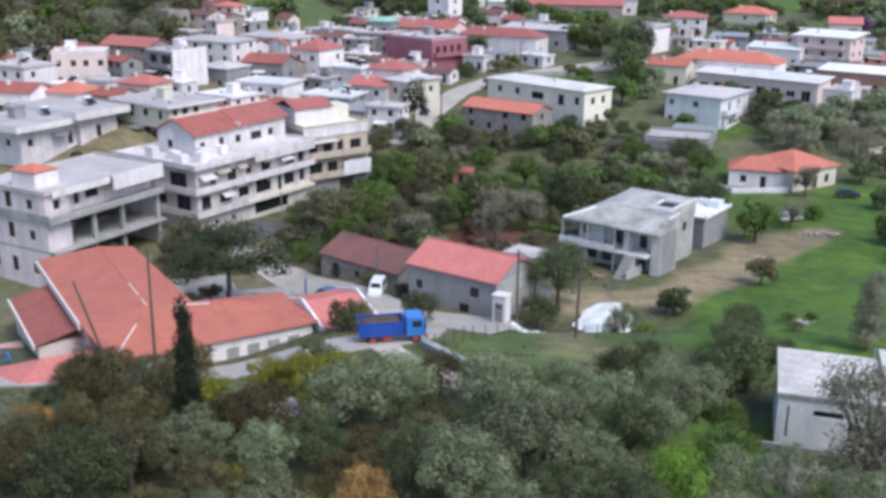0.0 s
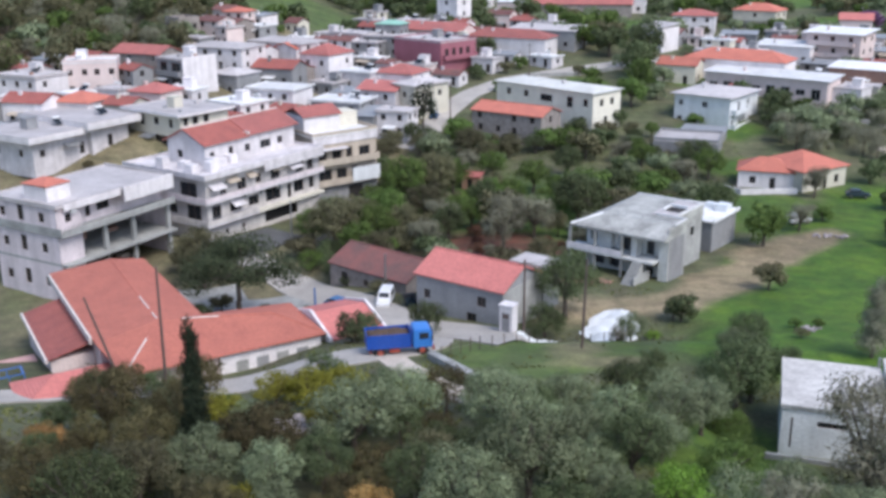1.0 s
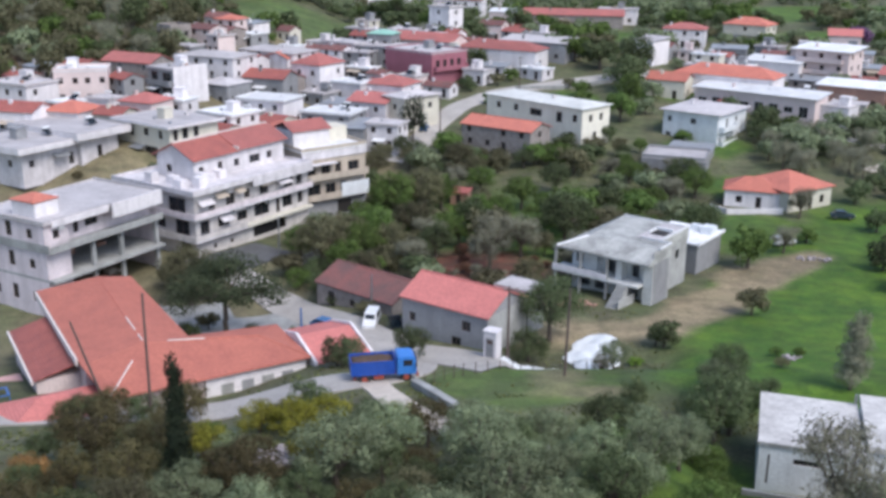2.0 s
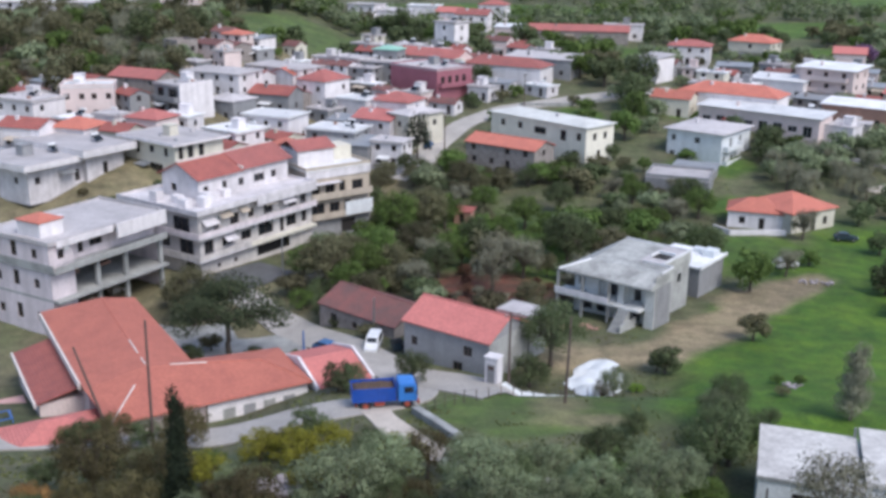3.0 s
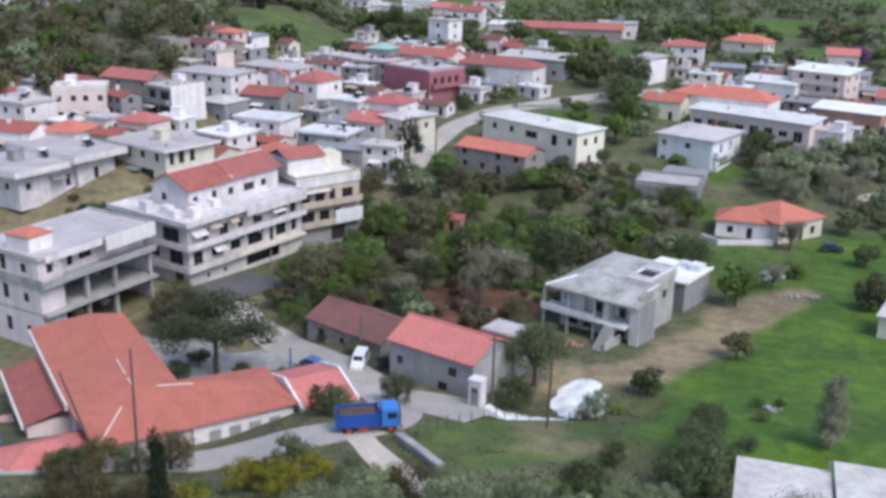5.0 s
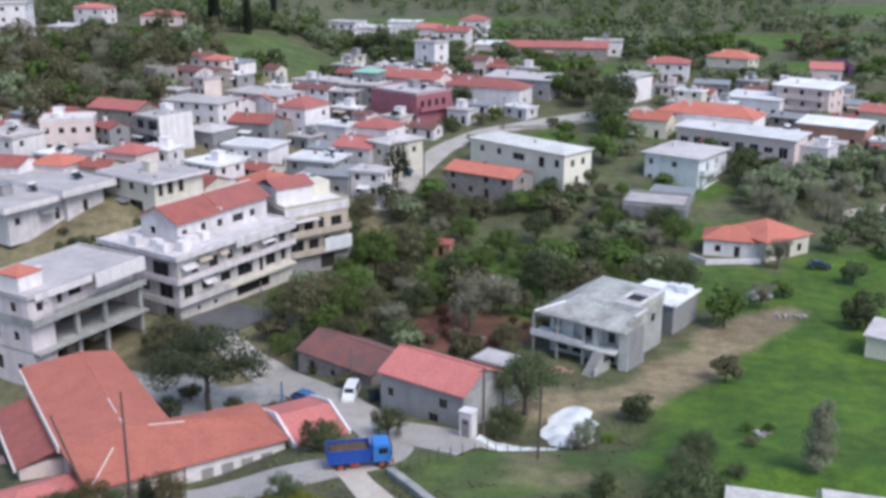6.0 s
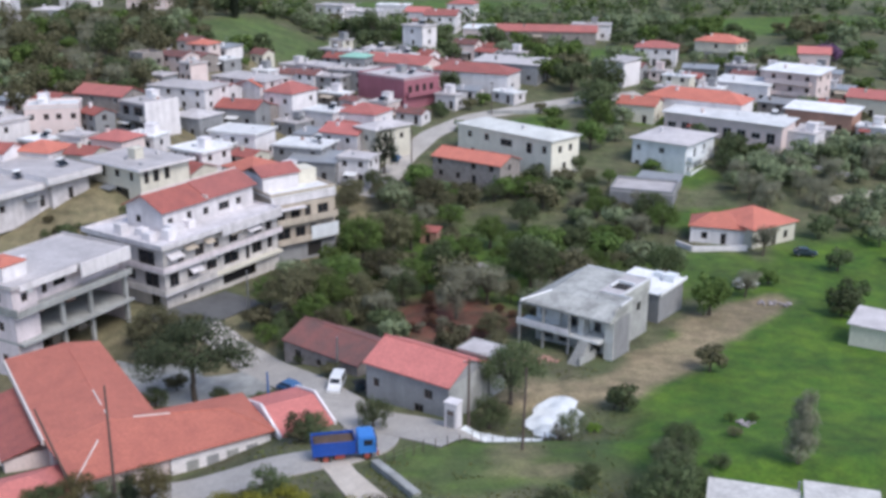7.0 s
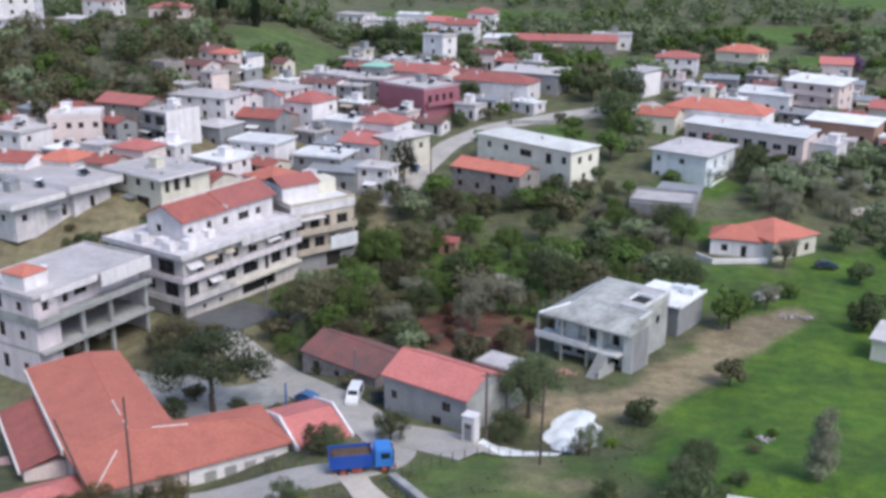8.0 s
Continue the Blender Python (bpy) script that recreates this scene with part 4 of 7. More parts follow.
    sh = thing("shed", hs.matrix_world @ Matrix.Translation((0, 0, -0.2)), "grey rendered shed with bright white roof behind the house", "shed")
    part("wall", boxes((3.4, 11.2, 17.2, 25.6, -2, 4.0)), GREYWALL, sh)
    part("roof", boxes((3.0, 11.6, 16.8, 26.0, 4.01, 4.25), (11.4, 11.6, 16.8, 26.0, 4.26, 4.5)), ROOFWHITE, sh, "bright white coated flat roof")
    part("wrapped_bale", boxes((9.2, 11.0, 22.4, 24.4, 4.26, 5.3), (7.2, 8.6, 23.4, 24.6, 4.26, 5.0)), PLASTIC, sh, "white wrapped bundle")
    TAKEN.extend((17.6 + 0.788 * a + 0.616 * b, 132.2 - 0.616 * a + 0.788 * b, 3.6) for a, b in ((5, 19), (10, 19), (5, 24), (10, 24)))


def school():
    """The long terracotta-roofed complex: main hall, wing, annex with white gables, lean-to and forecourt."""
    hs = thing("school_building", pose(-35.2, 95.6, -6.0, 0, 0, 30), "low complex of white halls with terracotta tiled roofs", "building")
    w, d, h = 10.4, 23.3, 4.7
    bm = bmesh.new()
    for p, q in (((0, 0), (w, 0)), ((w, 0), (w, d)), ((w, d), (0, d)), ((0, d), (0, 0))):
        facade(bm, p, q, -2, h, [(3, 1.2, 1.2, 1.4), (6, 1.2, 1.2, 1.4)])
        fit_windows(hs, p, q, [(3, 1.2, 1.2, 1.4), (6, 1.2, 1.2, 1.4)], FRAMEW)
    bm.faces.new([bm.verts.new(p) for p in ((0, d, h), (w, d, h), (6.7, d, h + 0.85))])
    part("wall", bm, PINKISH, hs)
    bm = bmesh.new()
    z, r, o = h + 0.25, 0.95, 0.5
    pts = dict(a=(0.6, -7.3, 3.85), b=(21.7, -7.3, 3.85), j=(18.0, -1.7, 4.98), k=(21.9, 3.1, 3.85), l=(9.4, 3.1, 3.85), c=(10.7, 23.6, 5.3), e=(-0.45, 24.2, 5.12),
               h=(-0.45, -o, 5.0), i=(11.3, -o, 5.0), f=(6.2, 0.6, 5.8), g=(6.7, 23.9, 5.86))
    v = {k: bm.verts.new(p) for k, p in pts.items()}
    lo = {k: bm.verts.new((p[0], p[1], p[2] - 0.18)) for k, p in pts.items() if k in "abkcegih"}
    for names in ("afjb", "bjk", "kjfl", "icgf", "haf", "hfge"):
        bm.faces.new([v[c] for c in names])
    for a, b in ("ab", "bk", "ic", "cg", "ge", "eh", "ha"):
        bm.faces.new((v[a], lo[a], lo[b], v[b]))
    bm.faces.new([lo[c] for c in "icgeh"])
    slope_uv(bm)
    part("roof", bm, TILE, hs, "terracotta tiled roof with hipped end")
    part("verge", boxes((-o - 0.22, -o + 0.02, 1.0, d + o, z - 0.6, z + 0.16)), CAP, hs, "pale mortared verge")
    f, g, a, j = (Vector(pts[key]) for key in "fgaj")

    def caps(name, material, p, q, label):
        row = bmesh.new()
        tube(row, p, q, 0.09, 0.09, 8)
        part(name, row, material, hs, label)
    for p, q in ((f.lerp(a, 0.35), a), (f.lerp(g, 0.02), f.lerp(g, 0.1)), (f.lerp(g, 0.16), f.lerp(g, 0.34)), (f.lerp(j, 0.2), f.lerp(j, 0.52))):
        caps("hip_cap", CAP, p, q, "mortared pale hip tiles")
    for p, q in ((f.lerp(g, 0.34), g), (f.lerp(j, 0.52), j), (j, Vector(pts["b"]))):
        caps("ridge_cap", TILE, p, q, "half-round ridge tiles with mortar")
    # the wing to the road
    x0, x1, y0, y1, hw = 10.3, 21.3, -6.8, 2.6, 3.7
    bm = bmesh.new()
    facade(bm, (x0, y0), (x1, y0), -2, hw, [])
    facade(bm, (x1, y0), (x1, y1), -2, hw, [])
    facade(bm, (x1, y1), (x0, y1), -2, hw, [])
    facade(bm, (x0, y1), (x0, y0), -2, hw, [])
    wing = part("wing", bm, WHITE, hs, "low white wing")
    for i in range(4):
        part("wall_panel", boxes((x0 + 1.6 + 2.2 * i, x0 + 2.9 + 2.2 * i, y0 - 0.03, y0 - 0.004, 1.2, 2.6)), GREYWALL if i % 2 else CONCRETE, wing)
    part("front_wall", boxes((1.4, 10.2, -6.5, -0.05, -2, h - 0.7)), PINKISH, hs)
    # annex with raised white gable ends
    ax0, ax1, ay0, ay1, ha = 21.95, 28.6, -7.6, 2.3, 3.05
    bm = bmesh.new()
    for p, q in (((ax0, ay0), (ax1, ay0)), ((ax1, ay0), (ax1, ay1)), ((ax1, ay1), (ax0, ay1)), ((ax0, ay1), (ax0, ay0))):
        facade(bm, p, q, -2, ha, [])
    part("wall", bm, WHITE, hs)
    part("roof", roof_mesh("gable", ax0 + 0.3, ax1 - 0.3, ay0, ay1, ha + 0.1, 1.35, "x", 0.3), TILE_PINK, hs, "red tiled roof")
    am = (ay0 + ay1) / 2
    for s in (ax0 - 0.1, ax1 - 0.2):
        bm = bmesh.new()
        prism(bm, [(ay0 - 0.4, ha - 0.3), (ay0 - 0.4, ha + 0.25), (am, ha + 1.8), (ay1 + 0.4, ha + 0.25), (ay1 + 0.4, ha - 0.3)], "x", s, s + 0.3)
        part("gable_wall", bm, WHITE, hs, "white raised gable")
    # lean-to along the hall and the low forecourt block
    bm = bmesh.new()
    prism(bm, [(-4.8, 2.9), (-0.03, 4.1), (-0.03, 3.95), (-4.8, 2.75)], "y", 2.6, 18.0)
    slope_uv(bm)
    part("lean_to_roof", bm, TILE_OLD2, hs, "weathered tiled lean-to roof")
    part("lean_to_wall", boxes((-4.4, -0.02, 3.0, 17.6, -2, 2.7)), PINKISH, hs)
    part("verge", boxes((-5.0, -4.75, 2.4, 18.0, 2.6, 3.0)), CAP, hs)
    part("front_block", boxes((-8.5, 0.2, -7.5, -0.9, -2, 2.6)), PINKISH, hs)
    part("front_roof", roof_mesh("hip", -8.5, 0.2, -7.5, -0.9, 2.7, 1.5, "x", 0.4), TILE_PINK, hs, "faded pink tiled roof")
    part("yard", boxes((-13, -4.8, -0.5, 12, -2, 0.15)), PINKYARD, hs, "pink paved forecourt")
    part("yard_wall", boxes((-12.9, -12.7, -0.4, 12, 0.15, 1.2), (-12.7, -8.9, 8, 8.2, 0.15, 2.4)), WHITE, hs)
    fr = part("climbing_frame", boxes(*[(-10 + i * 1.4, -9.9 + i * 1.4, 2 + j * 2.0, 2.1 + j * 2.0, 0.15, 2.3) for i in range(3) for j in range(2)],
                                      (-10.1, -7.1, 2, 2.12, 2.2, 2.32), (-10.1, -7.1, 4, 4.12, 2.2, 2.32), (-10.1, -9.98, 2.12, 4, 2.2, 2.32), (-7.3, -7.1, 2.12, 4, 2.2, 2.32)), BLUEPAINT, hs, "blue painted metal frame")
    part("blue_awning", boxes((-12.4, -8.6, 9, 11.5, 2.3, 2.4)), BLUEPAINT, hs)
    for lx in range(-12, 36, 4):
        for ly in range(-7, 26, 4):
            if -5 < lx < 13 or ly < 3:
                TAKEN.append((-35.2 + 0.866 * lx - 0.5 * ly, 95.6 + 0.5 * lx + 0.866 * ly, 2.6))


def white_house():
    """The near white house with two pale flat roofs at different heights."""
    f = [(0.7, 0.4, 0.15, 2.6), (2.6, 2.4, 2.2, 0.5), (5.2, 0.6, 1.2, 1.4)]
    hs = house(25.7, 71.0, -18, 7.6, 9.4, 3.7, -0.4, "small white rendered house with stained flat roof", PALEBLUE, "flat", STAINED, floors=1, openings={"f": f}, over=0.12, name="house")
    part("roof_beam", boxes((-0.15, 7.75, -0.2, 0.25, 3.96, 4.12)), STAINED, hs)
    part("roof_slab_upper", boxes((7.9, 14.2, 1.0, 10.6, 3.9, 4.4)), STAINED, hs, "second pale roof slab a little higher")
    part("wall_upper", boxes((8.0, 14.0, 1.2, 10.4, -2.5, 3.88)), PALEBLUE, hs)
    part("kerb", boxes((-1.0, 8.0, -1.4, -1.1, -1.5, 0.35)), CONCRETE, hs)
    part("vent", boxes((7.4, 7.6, 9.0, 9.2, 4.12, 5.0)), STEEL, hs)


CONCRETE2 = mat("stained_concrete_slab", (0.47, 0.47, 0.45), (0.24, 0.24, 0.23), 0.3, 2.5, contrast=1.6)
PALEGREY = mat("pale_grey_render", (0.76, 0.76, 0.74), (0.6, 0.6, 0.58), 0.5, 5, streak=0.3)
AWALL = mat("pinkish_white_plaster", (0.76, 0.67, 0.69), (0.62, 0.54, 0.56), 0.35, 5, streak=0.45)
BWALL = mat("greyish_white_plaster", (0.68, 0.63, 0.6), (0.5, 0.46, 0.44), 0.3, 5, streak=0.5)
STAINED = mat("stained_pale_roof", (0.62, 0.6, 0.58), (0.44, 0.42, 0.41), 0.5, 3, contrast=1.6)
# brick tone lowered for the shadow deep inside the open storeys
SHADEBRICK = mat("shade_darkened_brick", (0.2, 0.14, 0.12), (0.13, 0.095, 0.085), 0.6, 5, bump=0.6)
commercial_building()
apartment_block()
concrete_house()
school()
white_house()

# the grey house with the red roof, its annex and the barn
rh = house(-3.4, 111.7, -36, 11.8, 8.2, 4.9, -4.5, "grey rendered house with faded red gable roof", GREYWALL, "gable", TILE_PINK, 2.0, floors=1, frames=FRAMEB, foot=2,
           openings={"f": [(1.0, 2.2, 0.9, 1.1), (8.4, 2.7, 1.2, 1.2), (7.0, 0.6, 1.3, 1.1)], "r": [(2.5, 2.2, 1.0, 1.2)]}, over=0.3, cap=True)
# greyer colour on this end wall stands in for the tree's shade
part("gable_wall", boxes((11.82, 11.9, 0.05, 8.15, -2, 4.9)), CONCRETE, rh, "grey-brown end wall with tree shade in its colour")
house(7.6, 114.4, -36, 4.6, 3.6, 5.6, -4.8, "grey-brown rendered annex with flat grey roof", CONCRETE, "flat", SLAB, floors=1, openings={"r": [(2, 2.5, 1, 1.2)]}, over=0.15, name="annex", parapet=0.3)
house(-15.2, 127.6, -40, 13.4, 8.4, 2.9, -6.4, "old stone barn with weathered brown tiled roof", OLDSTONE, "gable", TILE_OLD, 1.9, floors=1, frames=FRAMEB, foot=2.5,
      openings={"f": [(2.0, 0.2, 1.2, 2.0), (6.0, 1.0, 0.9, 0.9)], "r": [(2.4, -0.4, 2.8, 2.4)]}, over=0.25, name="barn", cap=True)

# across the gully
house(63.8, 176.7, 30, 11.2, 11, 3.8, -7.5, "cream cottage with orange tiled hip roof", CREAM, "hip", TILE, 2.4, axis="y", floors=1, frames=FRAMEB, name="cottage",
      openings={"f": [(2.2, 0.9, 1.1, 1.5), (5.2, 0.1, 1.1, 2.2), (8.2, 0.9, 1.1, 1.5)], "l": [(3, 1, 1.1, 1.3)]}, over=0.5)
house(53.6, 181.5, -18, 9.6, 7, 3.2, -7.5, "white cottage wing with tiled roof", WHITE, "hip", TILE, 1.9, floors=1, openings={"f": [(2, 0.9, 1.1, 1.3), (5.5, 0.1, 1, 2.1)]}, name="cottage_wing")
house(51.5, 226.6, -39, 13.0, 15.0, 7.4, -4.8, "white two-storey house with shallow roof and balconies", PALEBLUE, "hip", SLAB, 0.7, floors=2, frames=FRAMEW, over=0.8, axis="y",
      openings={"f": [(0.8, 0.4, 1.2, 2.1), (6.5, 4.8, 1.3, 1.3), (1.0, 4.8, 1.0, 1.3), (4.0, 0.4, 1.1, 2.1)], "r": [(1.2, 0.2, 1.1, 2.1), (5, 0.9, 1.6, 1.3), (9, 4.8, 1.2, 1.3), (4, 4.0, 1.2, 2.1), (7, 0.2, 1.1, 2.1), (10.5, 0.9, 1, 1.3)]},
      balcony=(("r", 0.5, 8.5, 3.8), ("r", 0.5, 8.5, 0.6)), chimney=((3.5, 7, 1.3),))
house(6.2, 216.2, -36, 17.0, 8, 5.0, -4.0, "old stone house with orange-red gable roof", OLDSTONE, "gable", TILE, 1.5, floors=2, n=(4, 1), over=0.35, cap=True)
house(12.4, 234.4, -46, 27.6, 9.6, 7.6, -3.2, "long cream two-storey building with pale shallow roof", PALECREAM, "hip", ROOFPALE, 1.0, floors=2, frames=FRAMEB, over=0.5, name="long_building",
      openings={"f": [(3, 5.0, 1.3, 1.4), (8.2, 5.0, 1.3, 1.4), (13, 4.6, 3.4, 1.5), (20.5, 4.0, 1.6, 2.3), (25, 4.6, 1.2, 1.6), (4, 1.2, 1.2, 1.4), (10, 1.2, 1.2, 1.4), (16, 1.2, 1.2, 1.4), (24, 0.2, 1.3, 2.2)],
                "r": [(2.4, 4.6, 1.2, 1.5), (6, 4.6, 1.2, 1.5), (4, 0.9, 1.2, 1.4)]}, chimney=((17, 3.2, 0.9),))
house(42.0, 201.4, -20, 12.6, 10, 4.3, -7.2, "unfinished grey block building with open roof edge", GREYWALL, "flat", SLAB, floors=1, openings={"r": [(3, 1, 1.2, 1.4)]}, over=0.0, parapet=0.8, name="block_building")
house(49.0, 209.8, -25, 8.5, 7, 3.0, -6.0, "low grey shed with metal sheet roof", GREYWALL, "mono", SHEET, 0.5, floors=1, openings={}, name="shed")
house(62.4, 129.8, -35, 7.5, 6, 3.6, -6.2, "small pale shed at the meadow's edge", CREAM, "mono", SLAB, 0.5, floors=1, openings={"l": [(2, 1, 1, 1)]}, name="shed")
house(3.3, 181.4, -20, 3.2, 2.6, 2.3, -7.4, "tiny red-brown hut with weathered tiled roof", BRICK, "mono", TILE_OLD2, 0.3, floors=1, openings={"f": [(1.0, 0.1, 0.9, 1.8)]}, name="hut", over=0.2)

# the village, street by street: x, y, angle, width, depth, height, base
V = "village houses"
house(-71.4, 174.6, 58, 17, 13, 4.6, -0.8, "long low white building with grey flat roof", DULLWHITE, "flat", SLAB, floors=1, n=(4, 2), over=1.6, fascia=1.0, group=V)
house(-64.2, 184, 56, 8.4, 17, 4.9, -0.2, "weathered white flat-roofed building with deep eaves", DULLWHITE, "flat", SLAB, floors=1, n=(1, 3), over=1.8, fascia=1.2, group=V)
house(-60.4, 195.4, -38, 15.2, 11.5, 6.8, -1.4, "cream two-storey house under a broad grey slab", CREAM, "flat", SLAB, floors=2, over=1.0, fascia=0.35, group=V, openings={
    "f": [(3.4, 4.1, 1.2, 2.2), (7.6, 4.6, 1.4, 1.4), (12.0, 4.4, 1.1, 1.6), (2.0, 0.3, 3.4, 2.4), (7.4, 0.3, 4.0, 2.4)], "r": [(0.9, 4.0, 1.0, 2.3), (3.0, 4.0, 1.3, 2.3), (5.6, 4.0, 1.2, 2.3)]}, frames=FRAMEB)
house(-77, 200.5, -20, 8.6, 8, 4.4, 1.6, "low house with orange hip roof", WHITE, "hip", TILE, 1.6, floors=1, group=V)
house(-66.5, 199.8, -20, 6.0, 6, 3.9, 1.5, "small house with orange tiled roof", CREAM, "gable", TILE_OLD2, 1.3, floors=1, n=(1, 1), group=V)
house(-80.2, 217.6, 12, 11.0, 8, 7.0, 4.0, "pale pink two-storey house with flat roof", PINKISH, "flat", ROOFWHITE, floors=2, n=(4, 2), over=0.1, parapet=0.7, tank=(3, 4), group=V)
house(-93, 214, -25, 11, 9, 6.2, 3.0, "white two-storey house with pale flat roof", WHITE, "flat", SLAB, floors=2, n=(3, 2), group=V)
house(-85.5, 197.5, -15, 9, 7, 4.4, 2.0, "low house with weathered red tiled roof", WHITE, "gable", TILE_OLD2, 1.5, floors=1, group=V)
house(-64.0, 208.6, -25, 8, 7, 4.6, 2.0, "small house with faded red roof", PINKISH, "hip", TILE_PINK, 1.5, floors=1, group=V)
house(-75.8, 237.4, -25, 13.6, 7.5, 5.0, 6.0, "long stone house with red gable roof", OLDSTONE, "gable", TILE_RED, 1.7, floors=2, n=(4, 1), group=V, frames=FRAMEW)
house(-62.5, 226.2, -38, 8.8, 8.6, 6.4, 4.6, "tall house with blank white end wall", GREYWALL, "flat", SLAB, floors=3, n=(3, 1), over=0.25, group=V, balcony=(("f", 0.3, 8.5, 0.1), ("f", 0.3, 8.5, 3.3)),
      openings={"f": [(1.0, 0.4, 2.2, 2.1), (4.6, 0.4, 3.2, 2.1), (1.0, 3.7, 2.2, 2.1), (4.8, 3.7, 3.0, 2.1)]}, tank=(6, 5),
      extra=lambda hs, w, d, h: part("end_wall", boxes((w + 0.01, w + 0.3, -0.3, d + 0.3, -2, h + 0.75)), WHITE, hs, "blank bright white end wall"))
house(-61.5, 247.2, -25, 16.4, 10, 5.4, 5.8, "white house with pale shallow roof", WHITE, "hip", SLAB, 0.9, floors=2, n=(4, 2), group=V)
house(-50.4, 268, -34, 18.6, 10, 5.0, 5.2, "pale grey-roofed house on the slope", WHITE, "hip", SLAB, 1.0, floors=2, n=(4, 2), group=V, chimney=((12, 4, 1.2),))
house(-71.0, 268.4, -44, 6.4, 6, 6.2, 9.4, "old roofless house of grey stone walls", OLDSTONE, "flat", OLDSTONE, floors=2, n=(3, 2), over=0.0, parapet=0.9, group=V)
house(-60.0, 287, -22, 6.6, 6, 5.4, 10.6, "pink house with red roof", PINKISH, "hip", TILE, 1.1, floors=2, n=(2, 1), group=V)
house(-35.0, 256, -32, 8.6, 10, 7.2, 1.0, "white house with orange hip roof", WHITE, "hip", TILE_RED, 2.2, floors=2, n=(2, 2), group=V, axis="y")
house(-42.4, 261.4, -34, 7.4, 8, 5.5, 3.6, "small white house with gabled tiled roof", WHITE, "gable", TILE, 1.4, floors=1, n=(1, 1), axis="y", group=V)
house(-44.8, 243.0, -20, 10.4, 7.5, 4.4, 2.2, "grey house with red gable roof", GREYWALL, "gable", TILE_OLD2, 1.7, floors=1, n=(2, 1), group=V)
house(-53.5, 232.5, -30, 9, 8, 4.8, 2.0, "grey-roofed house behind the white end wall", GREYWALL, "hip", SLAB, 1.1, floors=1, group=V)
house(-43.4, 226.6, -22, 11.6, 9, 6.0, -1.8, "house with bright white coated flat roof", WHITE, "flat", ROOFWHITE, floors=2, n=(3, 2), group=V, over=0.5)
house(-28.6, 220.6, -20, 11.4, 9, 5.8, -3.5, "grey house with pale flat roof", GREYWALL, "flat", ROOFWHITE, floors=2, n=(3, 2), group=V, tank=(8, 4))
house(-19.2, 230.8, -26, 9.6, 9, 6.0, -2.8, "house with long faded pink-red roof", WHITE, "gable", TILE_PINK, 1.6, floors=2, n=(2, 2), group=V)
house(-10.9, 229.6, -46, 6.6, 10.6, 7.6, -2.9, "cream two-storey house with grey hip roof", CREAM, "hip", SLAB, 0.9, floors=2, n=(1, 2), group=V, axis="y", over=0.6, chimney=((3, 6, 1.2),))
house(-24.6, 214.8, -15, 10.4, 7, 4.4, -4.0, "low shed with blue-grey metal sheet roof", GREYWALL, "mono", SHEET, 1.0, floors=1, n=(2, 1), group=V, name="shed")
house(-14.0, 213.5, -20, 7.0, 6, 5.4, -4.2, "white house with dark blue windows", WHITE, "flat", SLAB, floors=2, n=(2, 2), group=V)
house(-37.0, 206.6, -38, 8.8, 8.5, 5.8, -4.6, "house with orange-brown hip roof", WHITE, "hip", TILE, 1.8, floors=2, n=(2, 2), group=V)
house(-28.0, 203.5, -36, 6.8, 6.5, 5.6, -5.0, "small white house with white flat roof", WHITE, "flat", ROOFWHITE, floors=2, n=(2, 1), group=V, tank=(4, 3))
house(-48.5, 210.5, -36, 9.5, 8, 5.4, -1.4, "white house with pale flat roof", WHITE, "flat", ROOFWHITE, floors=2, n=(3, 2), group=V)
house(-46.5, 199, -34, 6.5, 7.0, 5.2, -2.8, "low house with brown tiled roof", CREAM, "gable", TILE_OLD2, 1.4, floors=1, n=(1, 1), group=V)
house(-12.8, 276.0, -45, 17.6, 13, 8.0, 1.6, "rose-red painted block with grey flat roof", ROSE, "flat", SLAB, floors=2, over=0.1, parapet=0.5, group=V, openings={"r": [(1.5 + 2.6 * i, 4.6, 1.3, 1.8) for i in range(4)]},
      balcony=(("r", 0.5, 12.5, 3.9),))
house(-12.2, 297, -30, 20, 9, 5.6, 4.4, "long house with red gable roof", PINKISH, "gable", TILE_RED, 2.0, floors=1, n=(5, 1), group=V)
house(6.6, 288.6, -27, 23.4, 9.5, 5.4, 3.4, "white hall with red tiled hip roof", WHITE, "hip", TILE_RED, 2.0, floors=1, openings={"r": [(3, 1.2, 1.5, 1.5)]}, group=V)
house(19, 297.5, -27, 20, 10, 5.2, 4.6, "hall with pale grey sheet roof", GREYWALL, "mono", SLAB, 0.8, floors=1, n=(4, 1), group=V)
house(-22.4, 286.6, -22, 12, 9, 5.6, 3.6, "grey house with pale roof terrace", GREYWALL, "flat", SLAB, floors=2, n=(3, 2), group=V, tank=(4, 3))
house(-18.6, 291, -22, 7.5, 6, 8.0, 4.0, "grey tower house with pale green sheet roof", GREYWALL, "hip", TURQ, 0.9, floors=2, n=(2, 2), group=V)
house(-31.0, 293.4, -38, 11.6, 8, 5.0, 4.4, "pale house with flat roof", WHITE, "flat", SLAB, floors=2, n=(3, 2), group=V, chimney=((2, 2, 1.5),))
house(-24.5, 249.5, -30, 8.2, 7, 4.4, 0.2, "white house among trees with pale roof", WHITE, "flat", ROOFWHITE, floors=1, n=(2, 1), group=V)
house(-16.5, 248.0, -28, 10.4, 9, 5.0, -0.4, "low house with orange-red hip roof", WHITE, "hip", TILE_RED, 1.8, floors=1, n=(2, 1), group=V)
house(18.4, 347.6, -14, 9.6, 8, 5.0, 8.6, "house with bright white sheet roof", PINKISH, "mono", ROOFWHITE, 0.6, floors=1, n=(3, 1), group=V)
